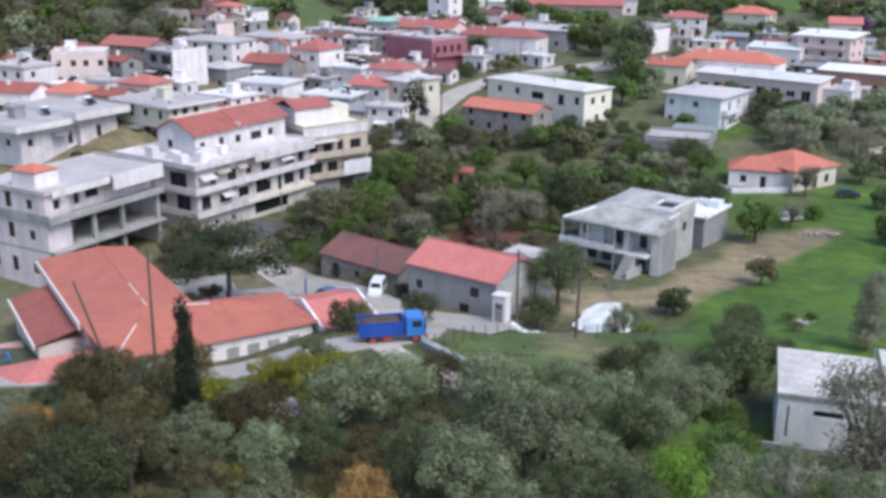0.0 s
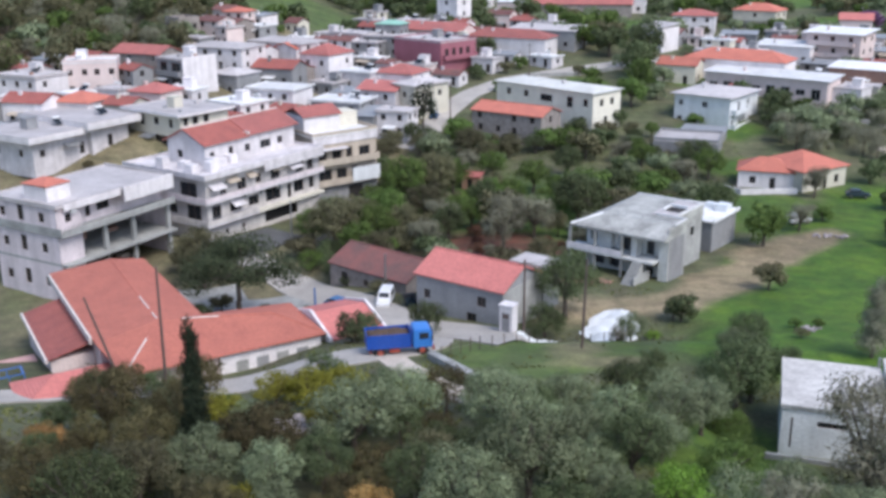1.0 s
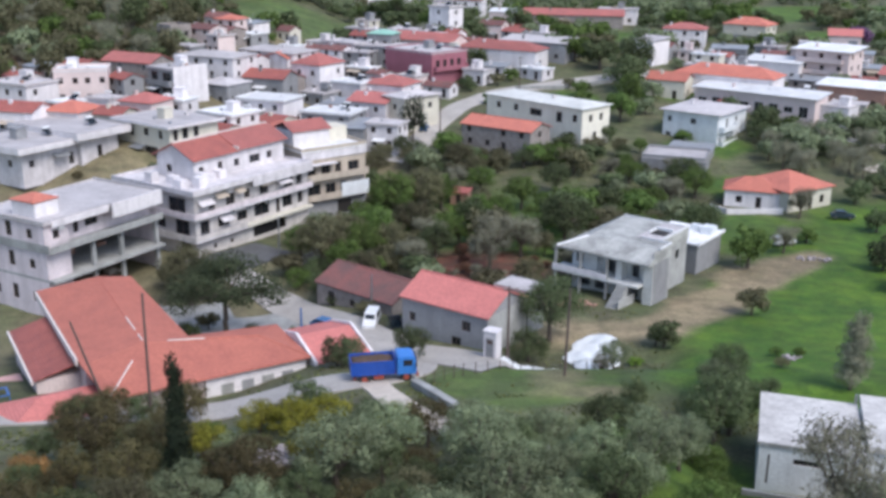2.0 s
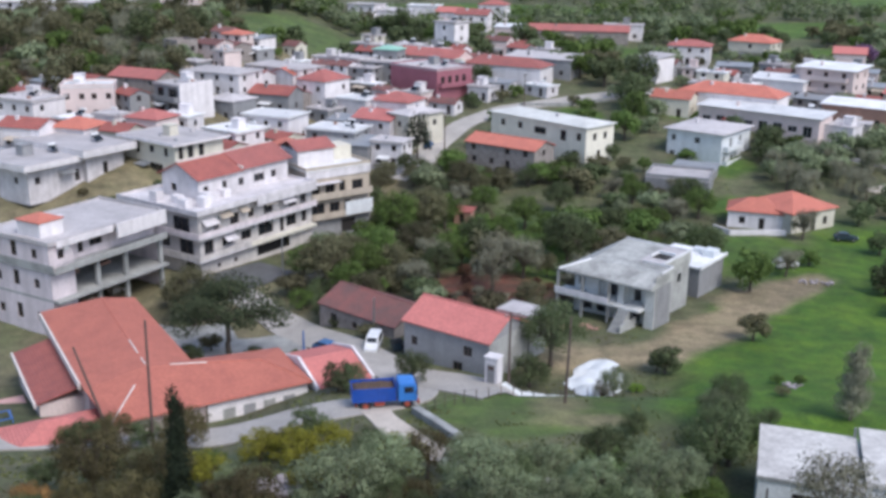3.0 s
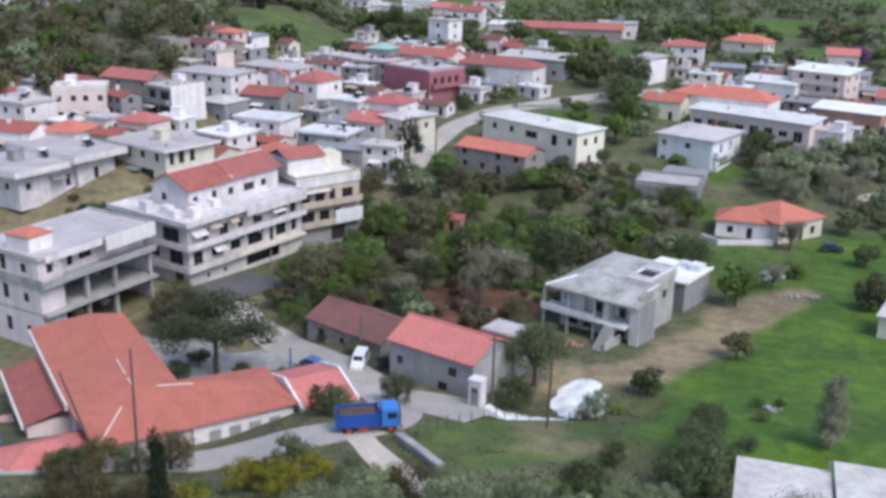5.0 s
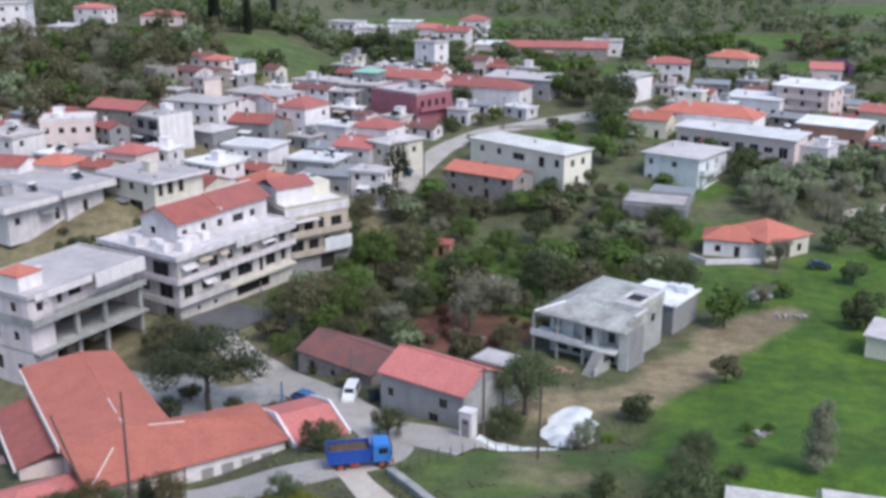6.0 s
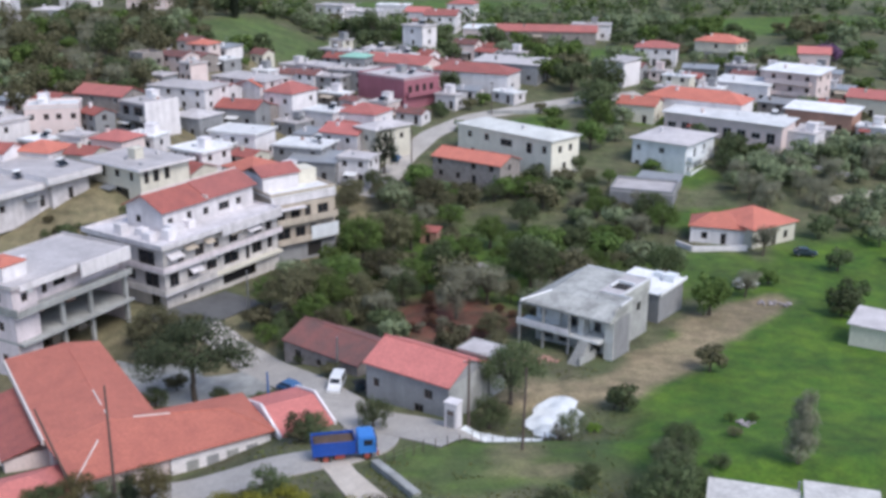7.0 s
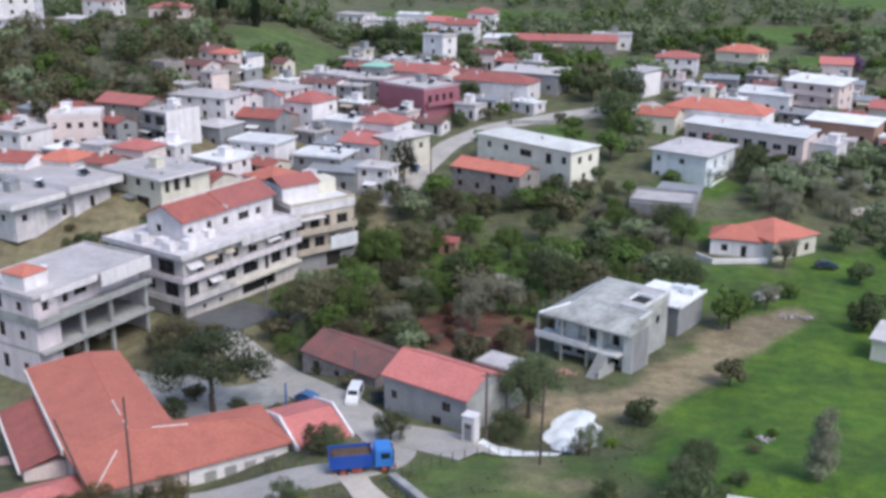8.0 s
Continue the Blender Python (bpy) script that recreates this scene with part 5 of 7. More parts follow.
house(29.0, 350, -10, 34, 9, 3.8, 8.8, "long row house with red roof", OLDSTONE, "gable", TILE_RED, 1.8, floors=1, n=(8, 1), group=V, frames=FRAMEW)
house(55.9, 355, -14, 12.8, 8, 5.0, 9.0, "white house with pale flat roof", WHITE, "flat", SLAB, floors=1, n=(3, 1), group=V)
house(-1.4, 328.2, -40, 8.0, 7, 9.6, 7.0, "tall white house with blank wall", WHITE, "flat", SLAB, floors=3, n=(1, 1), group=V)
house(69, 313, -18, 12.4, 9, 5.6, 6.2, "white house on columns with red hip roof", WHITE, "hip", TILE_RED, 1.6, floors=2, n=(3, 2), group=V, chimney=((2, 3, 0.8),))
house(90.4, 325, -38, 13.6, 9, 5.8, 6.6, "house with orange hip roof", CREAM, "hip", TILE, 2.0, floors=2, n=(3, 2), group=V, balcony=(("f", 1, 12, 2.9),))
house(79.4, 294.8, -20, 9.4, 7, 3.6, 4.6, "low shed with grey curved sheet roof", GREYWALL, "gable", SHEET, 0.8, floors=1, n=(2, 1), group=V, name="shed")
house(56.4, 292.0, -52, 7.0, 7, 7.0, 3.8, "pale house with tall blank wall", WHITE, "mono", SLAB, 0.8, floors=2, openings={}, group=V)
house(53.6, 257, -28, 9.6, 8, 4.6, 0.2, "cream house with terracotta roof", CREAM, "gable", TILE, 1.6, floors=1, n=(2, 1), group=V)
house(61.6, 262, -34, 25, 10, 5.4, 0.6, "long house with orange-red hip roof", WHITE, "hip", TILE, 2.2, floors=1, n=(6, 2), group=V)
house(64.4, 251.4, -40, 30, 8, 4.9, -1.0, "row of shops under a white sheet roof", PINKISH, "mono", ROOFWHITE, 0.7, floors=1, openings={"f": [(1.0 + 3.6 * i, 0.3 if i % 3 else 1.2, 2.2, 2.6 if i % 3 else 1.4) for i in range(8)]}, group=V, frames=FRAMEW, over=0.7)
house(96.6, 275.4, -42, 14.4, 10, 9.0, 1.6, "three-storey pinkish house under a white sheet roof", PINKISH, "mono", ROOFWHITE, 0.8, floors=3, n=(3, 2), group=V, over=0.9, balcony=(("f", 1, 13, 3.1), ("f", 1, 13, 6.1)))
house(95, 252.6, -36, 16.2, 9, 5.0, -0.6, "unfinished brick house with white sheet roof", BRICK, "mono", ROOFWHITE, 0.7, floors=1, n=(3, 2), group=V, over=0.6)
house(82.4, 240.8, -30, 7.8, 6, 3.6, -1.6, "porch with orange tiled canopy", BRICK, "hip", TILE, 0.9, floors=1, openings={"f": [(1.2, 0.2, 4.6, 2.5)]}, group=V, over=0.6)
house(89.4, 234.6, -40, 6.6, 7, 4.2, -2.2, "small white rendered house beside gardens", WHITE, "flat", SLAB, floors=1, openings={}, group=V, over=0.1)
house(116.8, 306.4, -20, 9, 8, 5.0, 5.8, "house with faded red roof", PINKISH, "gable", TILE_PINK, 1.7, floors=1, n=(2, 1), group=V)
house(84, 279, -36, 15, 9, 4.8, 2.2, "house with white sheet roof", WHITE, "mono", ROOFWHITE, 0.7, floors=1, n=(4, 1), group=V)
house(114, 262, -36, 13, 9, 5.0, 0.6, "house with faded orange roof", CREAM, "gable", TILE_PINK, 1.7, floors=1, n=(3, 1), group=V)
house(-141, 328, 8, 18, 12, 13.0, 15.0, "white four-storey apartment house", WHITE, "flat", SLAB, floors=4, n=(4, 2), group=V, balcony=(("f", 0.5, 17.5, 3.1), ("f", 0.5, 17.5, 6.1)))
house(-119, 336, -15, 9, 8, 5.0, 15.6, "low white house among trees", WHITE, "hip", SLAB, 0.9, floors=1, n=(3, 1), group=V)
house(-122, 372, -20, 12, 8, 6.0, 17.8, "white house on the hill", WHITE, "hip", TILE_PINK, 1.4, floors=2, n=(2, 2), group=V)
house(-98, 369, -8, 14, 8, 3.6, 17.8, "house with red roof on the hill", PINKISH, "hip", TILE_RED, 1.6, floors=1, n=(3, 1), group=V)
house(-33.8, 387, -25, 11, 9, 6.2, 11.4, "white house with pale roof", WHITE, "flat", SLAB, floors=2, n=(3, 2), group=V)
house(-23.6, 383.6, -10, 12.6, 9, 5.0, 10.8, "white plastered house with a grey roof", WHITE, "hip", SLAB, 0.9, floors=1, n=(3, 1), group=V)
house(-12.2, 398.4, -12, 11.6, 9, 5.0, 11.6, "white house with pale flat roof", WHITE, "flat", ROOFWHITE, floors=1, n=(3, 1), group=V)
house(5.6, 368, -14, 11.4, 9, 6.0, 9.9, "white house with red roof", WHITE, "gable", TILE_RED, 1.8, floors=2, n=(3, 2), group=V)
house(-1.6, 384, -24, 9, 8, 5.0, 10.6, "house with faded red roof", WHITE, "gable", TILE_PINK, 1.6, floors=1, n=(2, 1), group=V)
house(14.5, 392, -16, 10, 9, 6.4, 11.4, "white house with red hip roof", WHITE, "hip", TILE_RED, 1.8, floors=2, n=(2, 2), group=V)



def infill():
    """Smaller houses, sheds and yards that fill the gaps between the others."""
    rng = random.Random(11)
    walls = ((DULLWHITE, "weathered white"), (WHITE, "white"), (PINKISH, "pale pink"), (CREAM, "cream"), (GREYWALL, "grey"), (OLDSTONE, "old stone"))
    roofs = (("flat", SLAB, "grey flat roof"), ("flat", ROOFWHITE, "white flat roof"), ("gable", TILE_OLD2, "weathered red roof"), ("gable", TILE_OLD, "old brown roof"), ("mono", SHEET, "metal sheet roof"), ("flat", SLAB, "pale flat roof"))
    for x0, x1, y0, y1, tries in ((-96, -2, 176, 300, 900), (-30, 30, 262, 330, 160), (58, 118, 238, 300, 160)):
        for _ in range(tries):
            x, y = rng.uniform(x0, x1), rng.uniform(y0, y1)
            w, d, h = rng.uniform(4.5, 8), rng.uniform(4.5, 7), rng.choice((2.6, 3.0, 3.4, 4.8))
            ang = rng.choice((-38, -32, -26)) + rng.uniform(-4, 4)
            c, s = math.cos(radians(ang)), math.sin(radians(ang))
            cx, cy = x + c * w / 2 - s * d / 2, y + s * w / 2 + c * d / 2
            if (cx > -22 and cy < 212) or (cx < -34 and cy < 190) or (cx < -64 and cy > 238) or any(math.hypot(cx - a, cy - b) < 0.62 * q + 2.7 for a, b, q in TAKEN) or near_line(cx, cy, STREET_FAR) < 6.5:
                continue
            wall, wl = rng.choice(walls)
            kind, rm, rl = rng.choice(roofs)
            house(x, y, ang, w, d, h, land(cx, cy) - 0.2, f"small {wl} village house with {rl}", wall, kind, rm, rng.uniform(0.9, 1.4) if kind != "mono" else 0.5, floors=1 if h < 4 else 2, n=(2, 1), over=0.3, group=V,
                  tank=(w * 0.6, d * 0.5) if kind == "flat" and rng.random() < 0.45 else None, chimney=((w * 0.25, d * 0.4, rng.uniform(0.5, 1.0)),) if rng.random() < 0.5 else ())


infill()


# ---- plants ----
def leaf_cloud(seed, lobes, n, size, aspect=0.5, stand=0.0, inner=0.25):
    """Many small leaf clumps on and in some lobes (x, y, z, rx, ry, rz), as one mesh."""
    rng = np.random.default_rng(seed)
    area = np.array([l[3] * l[4] + l[4] * l[5] + l[3] * l[5] for l in lobes])
    pick = rng.choice(len(lobes), n, p=area / area.sum())
    lob = np.array(lobes)[pick]
    way = rng.normal(size=(n, 3))
    way /= np.linalg.norm(way, axis=1)[:, None]
    wave = 0.11 * (np.sin(way[:, 0] * 5 + pick) + np.sin(way[:, 1] * 6 + 2 * pick) + np.sin(way[:, 2] * 5 + 3 * pick))
    rad = np.where(rng.random(n) < inner, rng.uniform(0.3, 0.85, n), rng.normal(0.97, 0.07, n)) + wave
    c = lob[:, :3] + way * lob[:, 3:] * rad[:, None]
    face = way + np.array([0, 0, 0.25]) + rng.normal(size=(n, 3)) * 0.24
    u = np.cross(face, rng.normal(size=(n, 3)))
    if stand:
        u = u * (1 - stand) + np.array([0, 0, 1]) * stand * np.linalg.norm(u, axis=1)[:, None]
    u /= np.linalg.norm(u, axis=1)[:, None]
    v = np.cross(face, u)
    v /= np.linalg.norm(v, axis=1)[:, None]
    s = size * rng.uniform(0.55, 1.3, n)[:, None]
    u, v = u * s / 2, v * s * aspect / 2
    return np.stack([c - u, c + v * 1.1, c + u, c - v * 0.9], 1).reshape(-1, 3)


def cloud_mesh(name, verts, material):
    n = len(verts) // 4
    me = bpy.data.meshes.new(name)
    me.vertices.add(4 * n), me.loops.add(4 * n), me.polygons.add(n)
    me.vertices.foreach_set("co", verts.astype(np.float32).ravel())
    me.loops.foreach_set("vertex_index", np.arange(4 * n, dtype=np.int32))
    me.polygons.foreach_set("loop_start", np.arange(0, 4 * n, 4, dtype=np.int32))
    me.polygons.foreach_set("loop_total", np.full(n, 4, dtype=np.int32))
    me.update(calc_edges=True)
    me.materials.append(material)
    return me


def trunk_mesh(seed, height, r, lobes, twigs=0):
    rng = random.Random(seed)
    bm = bmesh.new()
    fork = Vector((rng.uniform(-0.15, 0.15), rng.uniform(-0.15, 0.15), height))
    tube(bm, (0, 0, -0.5), fork * 0.5 + Vector((rng.uniform(-0.1, 0.1), 0, 0)), r * 1.25, r * 0.9)
    tube(bm, fork * 0.5, fork, r * 0.9, r * 0.75)
    for l in lobes:
        end = Vector(l[:3])
        mid = fork.lerp(end, 0.5) + Vector((rng.uniform(-0.2, 0.2), rng.uniform(-0.2, 0.2), 0.1))
        tube(bm, fork, mid, r * 0.6, r * 0.36, 6)
        tube(bm, mid, end, r * 0.36, r * 0.12, 6)
        for _ in range(twigs):
            a = mid.lerp(end, rng.random())
            b = a + Vector((rng.uniform(-1, 1) * l[3], rng.uniform(-1, 1) * l[4], rng.uniform(-0.2, 1.1) * l[5]))
            tube(bm, a, b, r * 0.14, r * 0.03, 4)
    me = bpy.data.meshes.new("trunk")
    bm.to_mesh(me), bm.free()
    me.materials.append(BARK)
    return me


def crown_lobes(seed, rad, height, flat=0.75, n=7, low=0.0):
    rng = random.Random(seed)
    out = [(0, 0, height, rad * 0.62, rad * 0.62, rad * 0.6 * flat)]
    for i in range(n):
        a = 2 * math.pi * (i + rng.uniform(-0.3, 0.3)) / n
        q = rng.uniform(0.28, 0.46) * rad
        e = rad - q * rng.uniform(0.85, 1.1)
        out.append((e * math.cos(a), e * math.sin(a), height + rng.uniform(-0.42 - low, 0.3) * rad * flat, q, q, q * flat * rng.uniform(0.85, 1.15)))
    return out


def puffs(seed, rad, height, flat, n):
    """A crown of many small puffs of twigs over a dark core, with gaps between them."""
    rng = random.Random(seed)
    out = [(0, 0, height, rad * 0.58, rad * 0.58, rad * 0.55 * flat)]
    for i in range(n):
        up = 1 - 1.45 * (i + 0.5) / n
        a, ring = i * 2.39996 + rng.uniform(-0.4, 0.4), math.sqrt(max(0.0, 1 - up * up))
        q = rad * rng.uniform(0.19, 0.34)
        e = rad * rng.uniform(0.62, 0.86)
        out.append((e * ring * math.cos(a), e * ring * math.sin(a), height + e * up * flat, q, q, q * rng.uniform(0.7, 0.95)))
    return out


# one set of shapes for a 2.5 m crown; leaves tell the kinds apart
SHAPES = {}
for key, seeds, rad, height, flat, n, size, asp, low in (("round", (1, 2, 3, 4), 2.5, 3.0, 0.82, 7600, 0.155, 0.6, 0.3), ("bush", (5, 6, 7), 2.5, 1.7, 0.72, 5600, 0.17, 0.6, 0.25), ("big", (14, 15, 16), 2.5, 2.9, 0.9, 5600, 0.19, 0.6, 0.3),
                                                         ("mid", (8, 9, 10, 11), 2.5, 2.9, 0.85, 1300, 0.46, 0.6, 0.3), ("tall", (12, 13), 2.5, 4.6, 1.3, 1500, 0.42, 0.55, 0.3)):
    SHAPES[key] = []
    for s in seeds:
        lobes = puffs(s, rad, height, flat, 26 if key != "bush" else 20) if key in ("round", "bush", "big") else crown_lobes(s, rad, height, flat, 9, low)
        SHAPES[key].append((leaf_cloud(s, lobes, n, size, asp), trunk_mesh(s, height * 0.45, 0.2, lobes[:12])))
lobes = [(0.25 * math.sin(i * 2.1) * 0.3, 0.2 * math.cos(i * 1.7) * 0.3, 0.9 + i * 1.0, 0.78 * (1 - i / 13.0) ** 0.7, 0.78 * (1 - i / 13.0) ** 0.7, 0.95) for i in range(10)]
SHAPES["cypress"] = [(leaf_cloud(21, lobes, 9000, 0.2, 0.4, 0.6), trunk_mesh(21, 1.0, 0.16, lobes[:3]))]
# an old pine: a bare leaning stem and a wide, open, tiered crown
rng = random.Random(77)
lobes = [(0.1, 0, 3.7, 0.9, 0.9, 0.6), (-0.5, 0.4, 3.3, 0.8, 0.7, 0.5)]
for i in range(15):
    a, e = i * 2.4, 1.15 + 1.0 * rng.random()
    q = rng.uniform(0.5, 0.85)
    lobes.append((e * math.cos(a), e * math.sin(a), 3.35 - 0.5 * e * rng.uniform(0.5, 1.7) + rng.uniform(-0.2, 0.3), q, q, q * 0.8))
SHAPES["pine"] = [(leaf_cloud(41, lobes, 12000, 0.13, 0.5, 0.2, 0.2), trunk_mesh(41, 1.9, 0.13, lobes))]
# a narrow upright crown that begins low on the stem
lobes = [(0.5 * math.sin(i * 2.3), 0.5 * math.cos(i * 1.9), 1.6 + 0.72 * i, 1.75 - 0.1 * i, 1.75 - 0.1 * i, 1.0) for i in range(9)]
SHAPES["column"] = [(leaf_cloud(43, lobes, 11000, 0.19, 0.6, 0.3, 0.4), trunk_mesh(43, 2.2, 0.2, lobes[3:], 3))]
SHAPES["bare"] = []
for s in (31, 32):
    lobes = crown_lobes(s, 2.5, 3.6, 1.1, 9, 0.3)
    SHAPES["bare"].append((leaf_cloud(s, lobes, 4200, 0.38, 0.16, 0.3, 0.5), trunk_mesh(s, 1.5, 0.2, lobes, 7)))
CROWNS = {}
KINDS = {"olive": ("round", OLIVE, "grey-green olive tree with rounded crown", "tree"), "olive_far": ("mid", OLIVE, "grey-green olive tree with rounded crown", "tree"), "dark": ("mid", OLIVE_DARK, "dense dark evergreen tree with round crown", "tree"),
         "dark_near": ("round", OLIVE_DARK, "dense dark evergreen tree with round crown", "tree"), "green": ("mid", GREEN, "broad tree in fresh green leaf", "tree"), "green_bush": ("bush", GREEN, "dense green bush on rough grass", "bush"),
         "lime": ("bush", LIME, "bright green leafy spring bush", "bush"), "yellow": ("bush", YELLOWISH, "yellow-green rounded citrus-like bush", "bush"), "brown": ("round", BROWN, "brownish half-bare tree with fine twigs", "tree"),
         "brown_far": ("mid", BROWN, "brownish half-bare tree with fine twigs", "tree"), "orange": ("bush", ORANGE, "orange-brown dry bush among trees", "bush"), "cypress": ("cypress", CYPRESS, "slender dark cypress tree in the grove", "cypress"),
         "purple": ("mid", PURPLE, "tree in purple blossom", "tree"), "bare": ("bare", BARE, "grey bare-branched tree with fine twigs", "tree"), "dark_bush": ("bush", OLIVE_DARK, "dark green bush with dense leaves", "bush"),
         "tall_green": ("tall", GREEN, "tall tree in fresh green leaf", "tree"), "tall_brown": ("tall", BROWN, "tall brownish tree with loose crown", "tree"), "tall_dark": ("tall", OLIVE_DARK, "tall dark evergreen tree, narrow crown", "tree"),
         "fir": ("tall", CYPRESS, "very dark conical tree beside the street", "tree"), "warm": ("round", WARM, "olive-brown tree with dense rounded crown", "tree"), "warm_bush": ("bush", WARM, "olive-brown bush beside the road", "bush"), "big_green": ("big", GREEN, "large spreading tree in green leaf", "tree"), "big_brown": ("big", BROWN, "large brownish tree just coming into leaf", "tree"), "big_dark": ("big", OLIVE_DARK, "large dark evergreen tree with full crown", "tree"),
         "russet": ("bush", RUSSET, "reddish-brown dry scrub bush on red soil", "bush"), "pine": ("pine", PINE, "old dark pine with an open spreading crown", "tree"), "column": ("column", BARE, "narrow grey-green tree on the meadow", "tree"),
         "olive_bush": ("bush", OLIVE, "grey-green shrub on the slope", "bush")}
PLANTS = []
prng = random.Random(5)


def plant(kind, x, y, r, tall=1.0, group="", label=""):
    """A tree or bush of a kind, its crown r metres in radius, its foot on the land."""
    shape, leaves, text, cat = KINDS[kind]
    i = prng.randrange(len(SHAPES[shape]))
    s = r / 2.5 if shape != "cypress" else r
    m = Matrix.Translation((x, y, land(x, y))) @ Matrix.Rotation(prng.uniform(0, 6.28), 4, "Z") @ Matrix.Diagonal((s, s * prng.uniform(0.9, 1.1), s * tall * prng.uniform(0.92, 1.08), 1))
    if (kind, i) not in CROWNS:
        cloud, trunk = SHAPES[shape][i]
        ob = thing(cat, Matrix(), label or text, cat, group or cat + " stand")
        shared("trunk", trunk, ob, Matrix())
        shared("crown", cloud_mesh("crown", cloud, leaves), ob, Matrix())
        ob.matrix_basis = m
        CROWNS[kind, i] = ob
    else:
        src = CROWNS[kind, i]
        old = src.matrix_basis.copy()
        src.matrix_basis = Matrix()
        ob = copy_thing(src, m)
        src.matrix_basis = old
        if label:
            tagged(ob, label)
    PLANTS.append((x, y, r))
    return ob


def free(x, y, gap, clear=0.8):
    if any(math.hypot(x - a, y - b) < c * 0.95 + gap * 0.3 for a, b, c in TAKEN):
        return False
    if any(math.hypot(x - a, y - b) < clear * (c + gap) for a, b, c in PLANTS):
        return False
    return min(near_line(x, y, STREET), near_line(x, y, STREET_FAR)) > 2.7 + gap * 0.6 and near_line(x, y, TRACK) > 1.6 + gap * 0.7 and near_line(x, y, SPUR) > 3 + gap * 0.6


THICKETS = {}
TRUNKS = bmesh.new()


def thicket_plant(kind, x, y, r, tall):
    """A plant that is one of many in a thicket: its leaves join those of its kind."""
    shape, leaves, text, cat = KINDS[kind]
    cloud = SHAPES[shape][prng.randrange(len(SHAPES[shape]))][0]
    leaf = cloud.reshape(-1, 4, 3)
    leaf = leaf[:len(leaf) * (44 if shape in ("round", "bush") else 62 if y < 215 else 40) // 100]
    mid = leaf.mean(1, keepdims=True)
    cloud = (mid + (leaf - mid) * (1.25 if y < 215 else 1.5)).reshape(-1, 3)
    a, s, z = prng.uniform(0, 6.28), r / 2.5, land(x, y)
    turn = np.array([[math.cos(a), -math.sin(a), 0], [math.sin(a), math.cos(a), 0], [0, 0, tall * prng.uniform(0.9, 1.1)]])
    THICKETS.setdefault(leaves.name, []).append(cloud @ turn.T * s + np.array([x, y, z]))
    tube(TRUNKS, (x, y, z - 0.4), (x + prng.uniform(-0.2, 0.2), y, z + 2.4 * s * tall), 0.17 * s, 0.1 * s, 5)
    PLANTS.append((x, y, r))


def stand(count, x0, x1, y0, y1, kinds, r0, r1, where=None, clear=0.7, tall=1.0, single=0):
    """Plants scattered over a stretch of land where nothing else stands; the first ones, up to single, are things of their own."""
    made = 0
    for _ in range(count):
        x, y, r = prng.uniform(x0, x1), prng.uniform(y0, y1), prng.uniform(r0, r1)
        kind = prng.choice(kinds)
        if (where is None or where(x, y)) and free(x, y, r, clear):
            plant(kind, x, y, r, tall) if made < single else thicket_plant(kind, x, y, r, tall)
            made += 1


# the olive grove on the near slope
for kind, x, y, r in (("olive", 3.8, 67.2, 2.9), ("olive", 5.0, 57.6, 3.5), ("olive", 0.9, 53, 3.0), ("olive", 9.6, 64.7, 2.2), ("dark_near", 12.3, 60.5, 2.6), ("olive", 16.1, 67.2, 2.6),
                      ("dark_near", 24.4, 78.6, 3.4), ("green_bush", 22.8, 73.6, 1.8), ("green_bush", 20.6, 65.2, 2.0), ("olive", 27.0, 87.0, 2.2), ("green_bush", 21.6, 74.6, 1.4), ("green_bush", 17.6, 69.0, 1.3), ("green_bush", 18.7, 60.7, 2.5), ("lime", 14.1, 54.8, 2.6), ("olive", -6.6, 64.8, 3.5), ("olive", -3.2, 70.2, 2.7), ("dark_near", -2.2, 57.6, 2.3),
                      ("dark_near", -8.4, 59.4, 2.1), ("olive", -16.2, 58.5, 2.4), ("yellow", -17.7, 71.5, 2.2), ("warm", -25.4, 68.6, 2.9), ("warm", -21.4, 64.0, 2.4), ("orange", -29.5, 66.5, 1.8), ("brown", -19.6, 56.5, 2.7),
                      ("dark_near", -21.6, 52.2, 3.0), ("olive_bush", -10.8, 53.9, 2.3), ("yellow", -8.1, 50.7, 1.6), ("orange", -5.1, 53.0, 2.2), ("olive_bush", -16.1, 52.2, 1.5), ("bare", 29.2, 62.2, 4.3), ("olive", 30.6, 61.6, 2.6),
                      ("bare", 20.0, 52.4, 2.1), ("dark_near", 14.0, 73.5, 2.3), ("dark_near", 6.7, 52.2, 2.1), ("olive", 3.2, 74.6, 2.0), ("yellow", -14.6, 78.2, 2.1), ("yellow", -11.2, 76.6, 2.3), ("yellow", -8.6, 79.6, 1.8), ("yellow", -9.5, 70.9, 1.7), ("yellow", -6.4, 70.4, 1.6), ("warm_bush", -12.9, 79.6, 1.6), ("green_bush", -18.4, 76.5, 1.3),
                      ("dark_bush", -11.0, 83.4, 2.1), ("warm_bush", -23.4, 87.4, 2.6), ("dark_bush", -26.9, 86.8, 1.9), ("warm_bush", -30.0, 86.7, 2.3), ("warm_bush", -33.2, 85.0, 2.0), ("dark_near", -31.6, 83.5, 1.7), ("olive", 9.9, 54.9, 1.9), ("olive", 3.3, 49.9, 2.0),
                      ("olive_bush", 16.4, 51.6, 1.8), ("warm", -25.6, 56.0, 2.7), ("warm", -14.1, 63.2, 2.3), ("olive_bush", -22.0, 73.5, 2.2), ("green", 25.2, 82.0, 1.9),
                      ("olive", 9.0, 71.5, 2.2), ("olive", 19.5, 71.0, 2.3), ("dark_bush", 18.5, 84.5, 1.7)):
    plant(kind, x, y, r)
